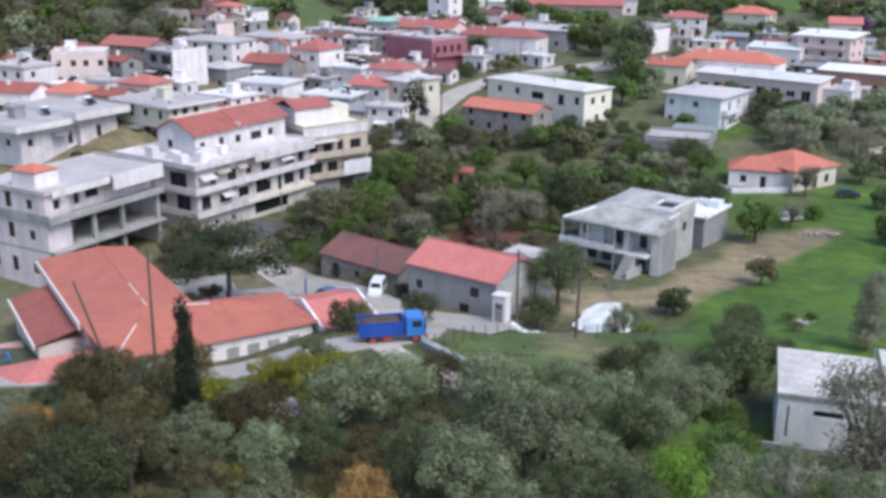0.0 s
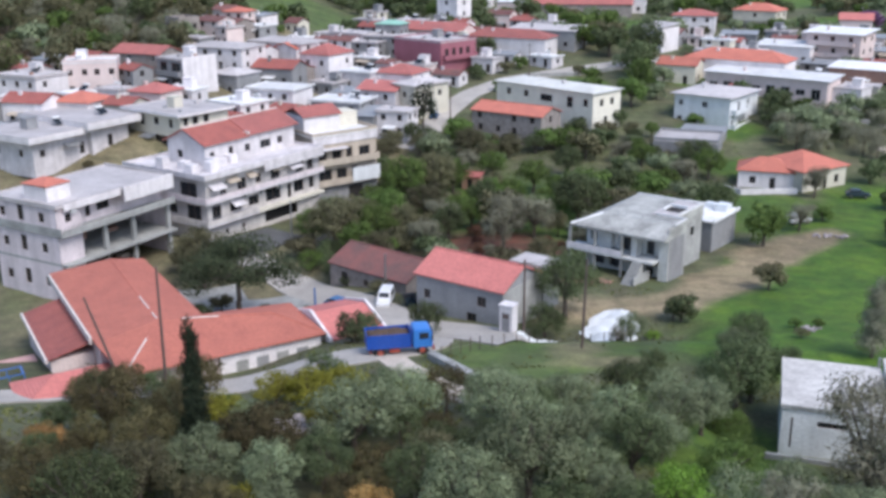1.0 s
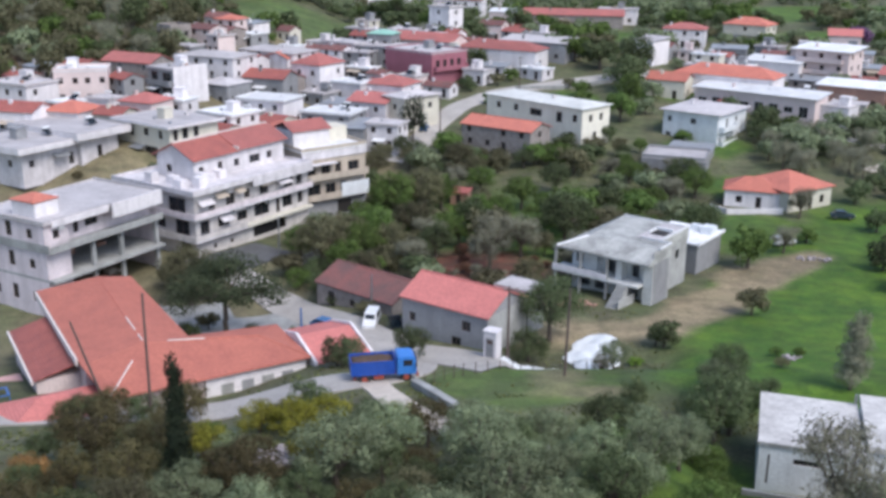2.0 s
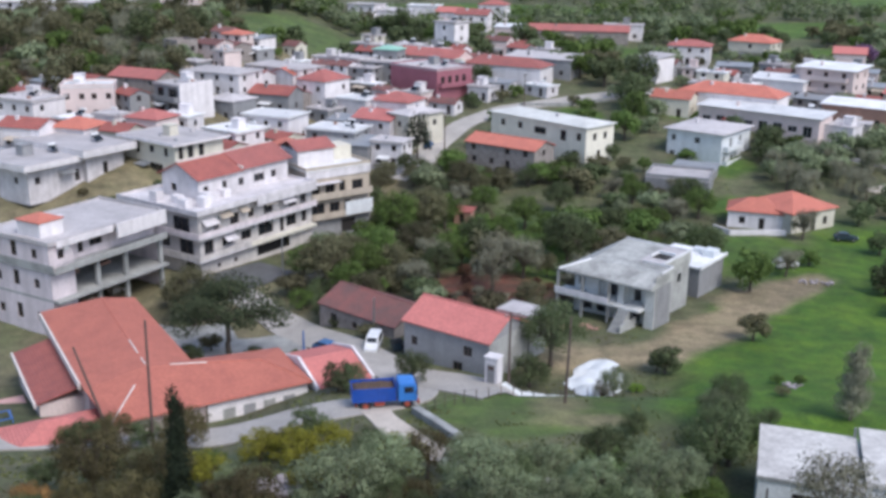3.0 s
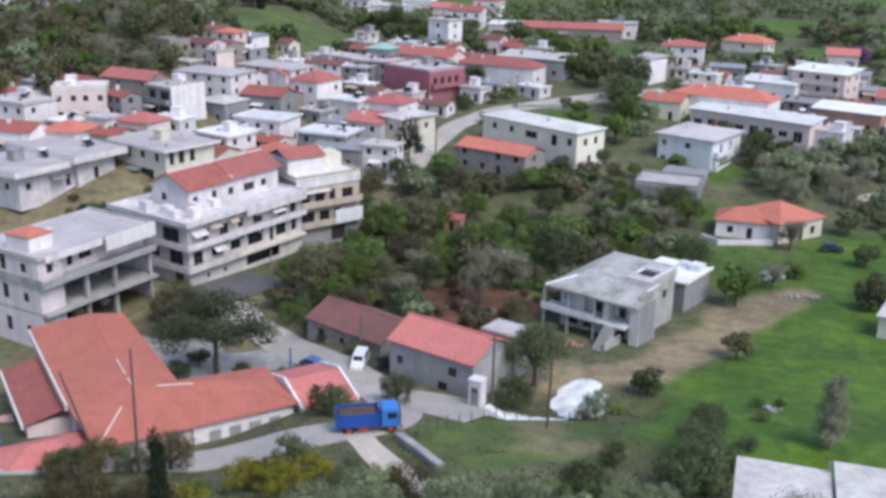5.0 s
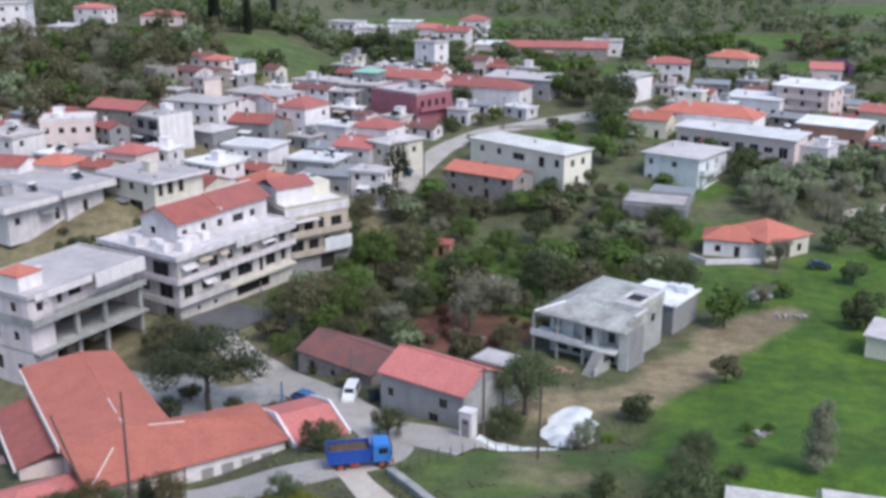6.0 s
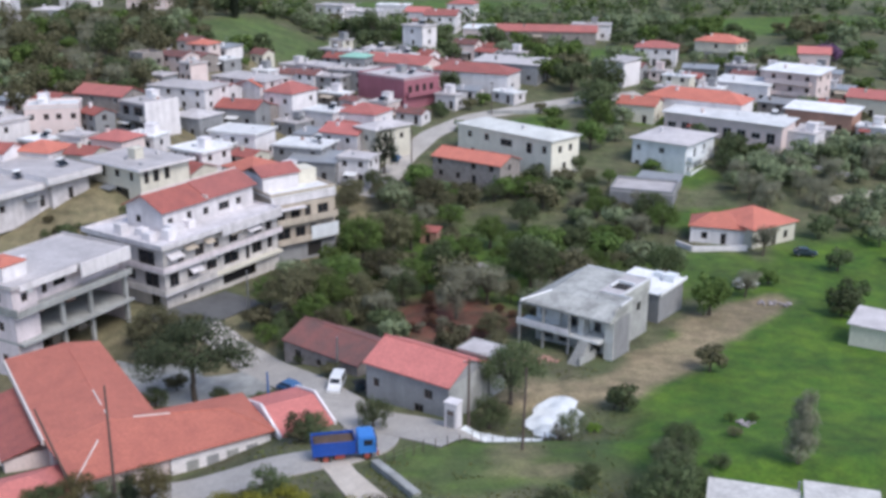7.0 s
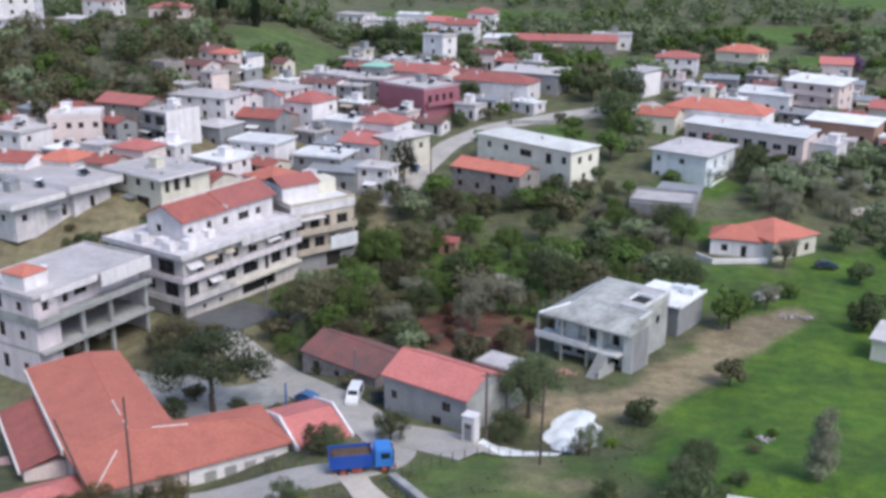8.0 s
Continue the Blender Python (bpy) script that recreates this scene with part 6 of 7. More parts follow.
stand(700, -50, 0, 44, 81, ["olive", "brown", "warm", "dark_near", "warm_bush", "yellow", "dark_bush", "warm"], 1.3, 2.4, lambda x, y: math.hypot((x + 12.5) / 7, (y - 75) / 6.5) > 1 and y < 79 - 0.32 * abs(x + 8), 0.62, 1.0, 60)
stand(500, 0, 48, 44, 75, ["olive", "olive", "dark_near", "olive_bush", "green_bush"], 1.2, 2.3, lambda x, y: not (x > 19 and 60 < y) and y < 76 - 0.15 * x, 0.62, 1.0, 50)

plant("cypress", -17.7, 64.2, 1.3, 0.82)

# single trees round the meadow, the houses and the street
for kind, x, y, r, tall in (("dark", 26.8, 108.6, 1.9, 1.0), ("olive_far", 26.0, 109.2, 1.3, 1.0), ("brown_far", 40.4, 120.2, 2.0, 1.1), ("column", 40.5, 89.6, 2.3, 1.05), ("dark", 74.6, 164, 2.3, 1.0),
                            ("dark", 66.2, 141.6, 2.6, 1.0), ("dark", 69.5, 146, 2.6, 1.0), ("green", 46.6, 142.6, 3.1, 1.15), ("bare", 54.5, 150.8, 2.4, 0.9), ("green", 60.3, 157, 2.0, 0.8),
                            ("dark", 78.6, 183, 2.6, 1.0), ("dark", 22.5, 162, 4.2, 1.1), ("green", 36, 171, 3.4, 0.9), ("dark", 30.5, 174.6, 3.0, 1.0), ("dark_near", 13.8, 110.4, 3.7, 1.15), ("dark_bush", 10.9, 105.0, 2.4, 1.2),
                            ("dark_bush", -2.2, 101.6, 2.1, 1.25), ("brown_far", 9, 152, 4.2, 1.0), ("bare", 13.5, 148, 3.6, 0.9), ("pine", -25.4, 118.4, 6.9, 1.0), ("big_brown", -32.6, 130.0, 4.2, 1.0),
                            ("fir", -4.3, 219.4, 3.0, 1.25), ("green", -11.4, 166.4, 2.6, 1.0), ("brown_far", -9.0, 171.5, 2.8, 1.0), ("dark", -7.4, 177.5, 2.8, 1.0), ("dark", -13.0, 159.6, 2.4, 1.0), ("green", -9.6, 183, 2.6, 1.0), ("dark", -12.6, 190, 2.6, 1.0), ("dark_bush", -15.4, 131.6, 2.2, 1.0), ("green_bush", -18.6, 135.2, 2.1, 1.0), ("brown_far", -20.6, 139.8, 2.4, 0.9), ("dark_bush", -16.6, 138.0, 2.2, 1.0), ("dark_bush", -12.6, 126.4, 1.4, 0.8), ("dark_bush", -30.0, 116.6, 1.8, 1.0), ("dark_bush", -20.4, 114.6, 1.5, 0.9), ("brown_far", -28.6, 122.0, 1.6, 0.9), ("brown_far", -8.4, 119.2, 1.3, 0.9), ("dark_bush", -1.6, 122.6, 1.9, 1.0), ("brown_far", 7.4, 128.2, 2.6, 0.9), ("brown_far", 13.4, 126.4, 2.2, 0.9), ("green", 43.4, 234.6, 4.0, 1.0), ("tall_green", 47, 246, 3.6, 0.9), ("dark", 49, 259, 5.2, 1.1), ("tall_dark", 53, 268, 4.8, 0.95),
                            ("dark", 45.6, 283, 5.0, 1.1), ("green", 40, 292, 4.6, 1.0), ("green", 34, 300, 4.0, 1.0), ("tall_dark", -79.0, 276, 4.2, 1.2), ("dark", -70, 300, 4.4, 1.1), ("purple", 128, 312, 4.4, 0.9),
                            ("bare", 64.5, 172.8, 2.6, 1.0), ("dark", 74.5, 226.5, 3.6, 1.0), ("green", 55.0, 221.5, 2.2, 0.7), ("dark", 70, 238.5, 2.6, 1.1), ("dark", 76, 233.5, 2.6, 1.0), ("green", 81, 229.5, 2.4, 0.9), ("dark", 38, 221, 2.4, 1.0), ("dark", 28, 214, 2.6, 1.0), ("brown_far", 34, 212, 2.6, 1.0), ("green", 25, 205, 2.8, 1.0), ("dark", 7.5, 205.5, 2.6, 0.9), ("brown_far", 13, 200.5, 2.8, 1.0), ("tall_dark", -12, 350, 3.5, 1.3), ("cypress", -69.3, 359.5, 2.2, 0.9), ("cypress", -57.3, 350, 2.3, 0.9), ("cypress", -71.5, 361, 1.9, 0.9), ("cypress", -54.6, 392, 2.0, 0.9),
                            ("green", 21.2, 206, 3.0, 0.9), ("dark_bush", 32.6, 221, 1.8, 1.0), ("olive", 19.4, 99.6, 1.7, 1.25), ("bare", 18.0, 98.6, 1.2, 1.1), ("brown", 36.5, 97.5, 0.9, 0.6),
                            ("dark_bush", 30.0, 96.8, 1.3, 0.9), ("dark_near", 28.4, 89.0, 2.1, 1.25), ("dark_near", 26.6, 81.6, 2.8, 1.1), ("dark_bush", 32.5, 89.0, 1.2, 0.8), ("dark_bush", -8.4, 97.6, 2.2, 1.0), ("brown_far", -9.8, 97.8, 1.8, 1.0),
                            ("dark", 12, 283, 3.4, 1.0), ("dark", 27, 334, 5.0, 1.0), ("dark", 8, 340, 5.0, 1.0), ("lime", 22.6, 103.6, 1.0, 0.7)):
    plant(kind, x, y, r, tall)


def gully(x, y):
    lush, earth, red = zones(x, y)
    return earth < 0.3 and red < 0.35 and inside(x, y, 22, 190, 12, 10) < 0 and inside(x, y, 11.5, 165, 9, 5) < 0 and not (x > 24 and y < 172 and x > 24 + (y - 112) * 0.45) and not (x > 44 and y > 168 and y < 186)


for kind, x, y, r, tall in (("big_brown", -10.4, 203.4, 3.0, 0.8), ("big_dark", -6.4, 209.6, 2.4, 0.9), ("big_brown", -11.4, 196.2, 3.0, 0.9), ("big_dark", -3.4, 205.0, 3.2, 0.8), ("big_dark", 18.6, 203.5, 2.8, 0.7), ("big_green", -6.7, 167.6, 4.3, 1.0), ("big_green", -9.0, 151.5, 3.6, 1.0), ("big_brown", -15.9, 142.5, 4.4, 0.85), ("big_brown", -1.6, 172.9, 4.0, 1.15), ("big_dark", 6.4, 164.8, 2.9, 0.9), ("bare", 8.5, 141.5, 3.8, 0.95), ("bare", -2.8, 139.5, 2.8, 0.9),
                            ("big_dark", 20.8, 153.4, 4.2, 1.0), ("big_green", 16.0, 178.1, 3.6, 0.9), ("big_brown", 5.0, 201.0, 3.6, 0.8), ("big_dark", 23.1, 187.6, 3.4, 0.9), ("big_brown", -9.4, 133.0, 3.0, 0.8), ("big_brown", -3.0, 156.0, 3.6, 0.9), ("big_dark", 0.6, 147.5, 3.2, 0.8)):
    plant(kind, x, y, r, tall)
stand(70, -4, 20, 130, 152, ["russet", "russet", "bare"], 0.7, 1.5, lambda x, y: zones(x, y)[2] > 0.4, 0.75, 0.9, 24)
stand(1500, -20, 50, 130, 214, ["big_dark", "green", "big_green", "big_brown", "olive_far", "green_bush", "bare", "brown_far", "dark", "big_green"], 1.6, 3.8, gully, 0.68, 0.9, 70)
stand(200, -22, 2, 150, 206, ["green", "brown_far", "big_brown", "green_bush", "dark"], 1.5, 3.2, gully, 0.56, 0.9)
stand(300, 70, 135, 196, 236, ["dark", "olive_far", "bare", "olive_far"], 2.0, 3.4, lambda x, y: near_line(x, y, TRACK_FAR) > 4.5, 0.6)
stand(160, 74, 120, 150, 200, ["dark", "olive_far"], 1.8, 2.8, lambda x, y: x > 82 + (200 - y) * 0.1, 0.8)
stand(620, -140, -58, 222, 345, ["dark", "brown_far", "olive_far", "tall_brown", "brown_far", "bare", "green"], 2.0, 4.2, lambda x, y: zones(x, y)[0] < 0.3, 0.6)
stand(160, -62, 40, 190, 300, ["dark", "green", "brown_far"], 1.5, 2.6, None, 0.95)
stand(160, 40, 150, 232, 330, ["olive_far", "green", "olive_far", "brown_far"], 1.6, 3.2, None, 0.8)
stand(420, -70, 150, 296, 372, ["dark", "olive_far", "brown_far", "green", "dark"], 2.4, 4.4, lambda x, y: zones(x, y)[0] < 0.25, 0.75)
stand(60, -60, -44, 140, 215, ["brown_far", "dark"], 1.5, 2.5, None, 0.9)
stand(90, -66, -46, 150, 180, ["warm_bush", "brown_far", "dark_bush"], 0.8, 1.6, None, 0.8)
for key, label in (("olive_leaves", "grey-green olive thickets on the slopes"), ("dark_evergreen_leaves", "dark evergreen thickets on the slopes"), ("fresh_green_leaves", "fresh green thickets in the gully"),
                   ("brownish_dry_leaves", "brownish half-bare thickets on the slopes"), ("bare_twigs", "grey bare twiggy thickets in the gully"), ("russet_scrub", "reddish-brown dry scrub on red soil"), ("yellow_green_leaves", "yellow-green bushes in the grove"), ("olive_brown_leaves", "olive-brown trees of the grove")):
    if key in THICKETS:
        tagged(new("thicket", cloud_mesh("thicket", np.concatenate(THICKETS[key]), bpy.data.materials[key])), label, "thicket", kind="stuff")
tagged(part("thicket_stems", TRUNKS, BARK, None), "grey-brown stems of the thicket trees", "thicket", kind="stuff")


def far_woods():
    """The olive groves and woods beyond the village, up the far slope."""
    rng = np.random.default_rng(8)
    groups = {"olive": [], "dark": [], "green": []}
    for _ in range(5200):
        y = 366 + 900 * rng.random() ** 1.7
        x = rng.uniform(-0.62, 0.62) * (y + 60)
        if zones(x, y)[0] > 0.25 or (noise.noise((x * 0.012, y * 0.012, 5)) > 0.28 and rng.random() < 0.8) or any(math.hypot(x - a, y - b) < c + 3 for a, b, c in TAKEN if b > 300):
            continue
        r, z = rng.uniform(2.2, 4.6), land(x, y)
        # olive counted twice: its paler green also stands in for distance haze
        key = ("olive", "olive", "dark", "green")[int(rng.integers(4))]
        lobes = [(x + rng.uniform(-0.5, 0.5) * r, y + rng.uniform(-0.5, 0.5) * r, z + r * rng.uniform(0.5, 1.1), r * 0.62, r * 0.62, r * 0.6) for _ in range(3)]
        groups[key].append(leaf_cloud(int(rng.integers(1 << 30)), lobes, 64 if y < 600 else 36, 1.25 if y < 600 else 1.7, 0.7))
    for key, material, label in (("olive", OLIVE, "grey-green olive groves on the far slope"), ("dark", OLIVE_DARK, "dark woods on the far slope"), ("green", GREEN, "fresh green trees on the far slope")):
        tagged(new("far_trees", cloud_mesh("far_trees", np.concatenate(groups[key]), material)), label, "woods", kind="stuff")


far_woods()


def meadow_grass():
    """Tufts of grass and weeds over the meadows and the grove floor."""
    rng = np.random.default_rng(4)
    for label, material, count, x0, x1, y0, y1, wild in (("rough grass and weeds under the trees", ROUGH_GRASS, 26000, -45, 45, 46, 98, True),
                                                         ("rough grass in the gully", ROUGH_GRASS, 14000, -20, 60, 100, 212, True)):
        pts = np.stack([rng.uniform(x0, x1, count), rng.uniform(y0, y1, count)], 1)
        out = []
        for x, y in pts:
            lush, earth, red = zones(x, y)
            want = (lush > rng.random()) if not wild else (max(earth, red) < 0.2 and lush < 0.4 and noise.noise((x * 0.15, y * 0.15, 1)) > rng.uniform(-0.6, 0.5))
            if want and near_line(x, y, STREET) > 3.4 and near_line(x, y, STREET_FAR) > 3.4 and near_line(x, y, TRACK) > 1.9 and near_line(x, y, SPUR) > 3.2 and not any(abs(x - a) < c and abs(y - b) < c for a, b, c in TAKEN):
                out.append((x, y, land(x, y)))
        c = np.array(out)
        n = len(c)
        a, h = rng.uniform(0, math.pi, n), rng.uniform(0.04, 0.17, n)
        wd = rng.uniform(0.08, 0.22, n)
        u = np.stack([np.cos(a) * wd, np.sin(a) * wd, np.zeros(n)], 1)
        up = np.stack([rng.normal(0, 0.12, n), rng.normal(0, 0.12, n), h], 1)
        verts = np.stack([c - u - [0, 0, 0.08], c + u - [0, 0, 0.08], c + u * 0.7 + up, c - u * 0.8 + up * 0.8], 1).reshape(-1, 3)
        tagged(new("grass", cloud_mesh("grass", verts, material)), label, "grass", kind="stuff")


ROUGH_GRASS = leaf_mat("rough_grass", (0.12, 0.145, 0.05), (0.175, 0.18, 0.08), 0.02)
meadow_grass()


# ---- vehicles ----
def wheel(parent, x, y, r=0.48, wd=0.28, hub=None):
    bm = bmesh.new()
    tube(bm, (x, y - wd / 2, r), (x, y + wd / 2, r), r, r, 18)
    tyre = part("wheel", bm, RUBBER, parent)
    bm = bmesh.new()
    tube(bm, (x, y - wd / 2 - 0.02, r), (x, y + wd / 2 + 0.02, r), r * 0.55, r * 0.55, 12)
    part("rim", bm, hub or STEEL, tyre)


def truck():
    z = land(-4.8, 92) + 0.1
    tr = thing("tipper_truck", pose(-7.9, 91.3, z, 0, 0, 10), "blue tipper truck with brown soil load, parked on the road", "truck")
    w = 1.2
    part("chassis", boxes((0.2, 6.0, -0.5, -0.3, 0.6, 0.85), (0.2, 6.0, 0.3, 0.5, 0.6, 0.85), (0.3, 0.45, -1.0, 1.0, 0.45, 0.7), (2.2, 3.2, -1.05, -0.55, 0.45, 0.85)), CHASSIS, tr)
    bed = part("tipper_bed", boxes((0, 4.3, -w, w, 0.95, 1.1), (0, 4.3, -w, -w + 0.08, 1.1, 2.35), (0, 4.3, w - 0.08, w, 1.1, 2.35), (0, 0.08, -w + 0.08, w - 0.08, 1.1, 2.35), (4.22, 4.3, -w + 0.08, w - 0.08, 1.1, 2.55),
                                   *[(0.5 + i * 0.72, 0.6 + i * 0.72, -w - 0.06, -w, 1.0, 2.35) for i in range(6)], (0, 4.3, -w - 0.05, -w, 2.27, 2.38)), BLUE, tr)
    bm = bmesh.new()
    bmesh.ops.create_grid(bm, x_segments=14, y_segments=8, size=1)
    for v in bm.verts:
        x, y = 2.15 + v.co.x * 2.06, v.co.y * (w - 0.085)
        v.co = (x, y, 2.05 + 0.45 * (1 - v.co.y ** 2) * (1 - v.co.x ** 4) + 0.12 * noise.noise((x * 2, y * 2, 0)))
    part("load", bm, SOIL, bed, "heap of brown soil")
    cab = part("cab", cab_mesh(), CABBLUE, tr, "light blue cab")
    part("windscreen", boxes((6.36, 6.44, -0.95, 0.95, 1.7, 2.35)), GLASS, cab)
    for s in (-1, 1):
        part("side_window", boxes((5.1, 6.0, s * 1.13 - 0.015, s * 1.13 + 0.015, 1.7, 2.3)), GLASS, cab)
        part("mirror", boxes((6.3, 6.4, s * 1.3 - 0.1, s * 1.3 + 0.1, 1.6, 2.0)), RUBBER, cab)
        part("headlight", boxes((6.44, 6.48, s * 0.8 - 0.15, s * 0.8 + 0.15, 0.95, 1.15)), FRAMEW, cab)
    part("bumper", boxes((6.4, 6.6, -1.15, 1.15, 0.5, 0.8)), CHASSIS, tr)
    for x in (1.3, 5.4):
        for y in (-0.95, 0.95):
            wheel(tr, x, y, 0.52, 0.45 if x < 2 else 0.3, CHASSIS)
    TAKEN.append((-5, 92, 3))


def cab_mesh():
    """The cab: a side outline swept across the truck, with rounded edges."""
    bm = bmesh.new()
    out = [(4.5, 0.75), (6.4, 0.75), (6.42, 1.6), (6.3, 2.45), (6.1, 2.62), (4.65, 2.66), (4.5, 2.5)]
    one, two = [[bm.verts.new((u, y, w)) for u, w in out] for y in (-1.12, 1.12)]
    for i in range(len(out)):
        j = (i + 1) % len(out)
        bm.faces.new((one[i], two[i], two[j], one[j]))
    bm.faces.new(one), bm.faces.new(two[::-1])
    bmesh.ops.bevel(bm, geom=list(bm.edges), offset=0.07, segments=2, affect="EDGES")
    bmesh.ops.recalc_face_normals(bm, faces=bm.faces)
    return bm


def car(x, y, ang, paint, label, van=False):
    z = land(x, y) + 0.1
    c = thing("van" if van else "car", pose(x, y, z, 0, 0, ang), label, "van" if van else "car", "parked cars")
    ln, hh = (4.4, 1.85) if van else (4.1, 1.45)
    out = [(0, 0.35), (ln, 0.35), (ln, 0.75), (ln - 0.8, 0.92), (ln - 1.4, hh - 0.05), (ln - 1.7, hh), (0.3, hh), (0.05, 1.0)] if van else \
          [(0, 0.35), (ln, 0.35), (ln, 0.7), (ln - 1.1, 0.88), (ln - 1.7, hh - 0.03), (ln - 2.0, hh), (0.9, hh), (0.35, 0.95), (0, 0.85)]
    bm = bmesh.new()
    one = [bm.verts.new((u, -0.8, w)) for u, w in out]
    two = [bm.verts.new((u, 0.8, w)) for u, w in out]
    n = len(out)
    for i in range(n):
        bm.faces.new((one[i], two[i], two[(i + 1) % n], one[(i + 1) % n]))
    bm.faces.new(one), bm.faces.new(two[::-1])
    for v in bm.verts:
        if v.co.z > 1.0:
            v.co.y *= 0.88
    bmesh.ops.bevel(bm, geom=list(bm.edges), offset=0.06, segments=2, affect="EDGES")
    bmesh.ops.recalc_face_normals(bm, faces=bm.faces)
    body = part("body", bm, paint, c)
    for s in (-1, 1):
        part("side_window", boxes((0.6, ln - 1.75, s * 0.745 - 0.02, s * 0.745 + 0.02, 0.98, hh - 0.14)), GLASS, body)
        part("headlight", boxes((ln - 0.05, ln + 0.01, s * 0.55 - 0.16, s * 0.55 + 0.16, 0.6, 0.74)), FRAMEW, body)
    bm = bmesh.new()
    a, b = (ln - 0.86, 0.93), (ln - 1.36, hh - 0.1)
    v = [bm.verts.new(p) for p in ((a[0] + 0.03, -0.62, a[1]), (a[0] + 0.03, 0.62, a[1]), (b[0] + 0.03, 0.58, b[1]), (b[0] + 0.03, -0.58, b[1]))] if van else \
        [bm.verts.new(p) for p in ((ln - 1.16, -0.62, 0.92), (ln - 1.16, 0.62, 0.92), (ln - 1.66, 0.58, hh - 0.1), (ln - 1.66, -0.58, hh - 0.1))]
    bm.faces.new(v)
    part("windscreen", bm, GLASS, body)
    for wx in (0.8, ln - 0.85):
        for wy in (-0.72, 0.72):
            wheel(c, wx, wy, 0.31, 0.2)


truck()
car(-7.0, 117.4, -97, CARWHITE, "white van parked in the street", True)
car(-14.6, 118.0, -35, CARBLUE, "blue car parked in the street")
car(70.0, 172.8, -12, CARDARK, "dark blue car on the grass by the cottage")
car(-9.5, 218.4, 8, CARWHITE, "white car beside the street")
car(12.0, 213.6, 10, CARWHITE, "white car below the stone house")
car(-2.2, 226, 80, CARBLUE, "blue car on the street")
car(54.0, 154.6, 20, CARWHITE, "white car at the end of the dirt track")
car(-4.5, 210.5, 86, CARWHITE, "white car parked on the street")


# ---- poles, walls, plastic and small things ----
def pole(x, y, h, lean=(0, 0), arms=True, material=None, label="dark wooden utility pole"):
    z = land(x, y)
    p = thing("utility_pole", pose(x, y, z), label, "pole", "poles")
    bm = bmesh.new()
    tube(bm, (0, 0, -0.5), (lean[0], lean[1], h), 0.16, 0.1, 8)
    part("shaft", bm, material or POLEWOOD, p)
    if arms:
        part("cross_arm", boxes((lean[0] - 0.6, lean[0] + 0.6, lean[1] - 0.05, lean[1] + 0.05, h - 0.5, h - 0.38)), POLEWOOD, p)
        for i in (-0.5, 0, 0.5):
            bm = bmesh.new()
            tube(bm, (lean[0] + i, lean[1], h - 0.38), (lean[0] + i, lean[1], h - 0.2), 0.05, 0.04, 6)
            part("insulator", bm, FRAMEW, p)


pole(-26.0, 86.0, 13.0, (0.1, 0), False)
pole(-31.3, 90.2, 9.4, (-2.8, -0.3), False, label="leaning wooden stay pole")
pole(8.3, 102.4, 8.6)
pole(13.4, 93.8, 9.2, (0.2, 0), False)
pole(-7.6, 120.4, 5.0, (0.1, 0), False, STEEL, "short grey metal post")
pole(-16.0, 117.0, 3.2, (0, 0), False, BLUEPAINT, "slim blue painted metal post beside the street")
pole(1.6, 224, 8.5)
pole(22, 261, 8.5)
pole(-14, 186, 8)
pole(-22.5, 143.5, 7.5, (0.1, 0), False, STEEL, "grey metal lamp post")


def kiosk():
    k = thing("utility_kiosk", pose(5.6, 101.2, land(6.3, 101.2) + 0.1, 0, 0, -30), "tall white metal kiosk with grey door", "kiosk")
    part("body", boxes((0, 1.5, 0, 1.3, 0, 3.0), (-0.1, 1.6, -0.1, 1.4, 3.0, 3.14)), WHITE, k)
    door = part("door", boxes((0.3, 1.2, -0.04, 0, 0.2, 2.3)), GREYWALL, k)
    part("vent", boxes((0.4, 1.1, -0.06, -0.04, 1.7, 2.1)), FRAMEB, door)
    TAKEN.append((6.3, 101.5, 1.5))


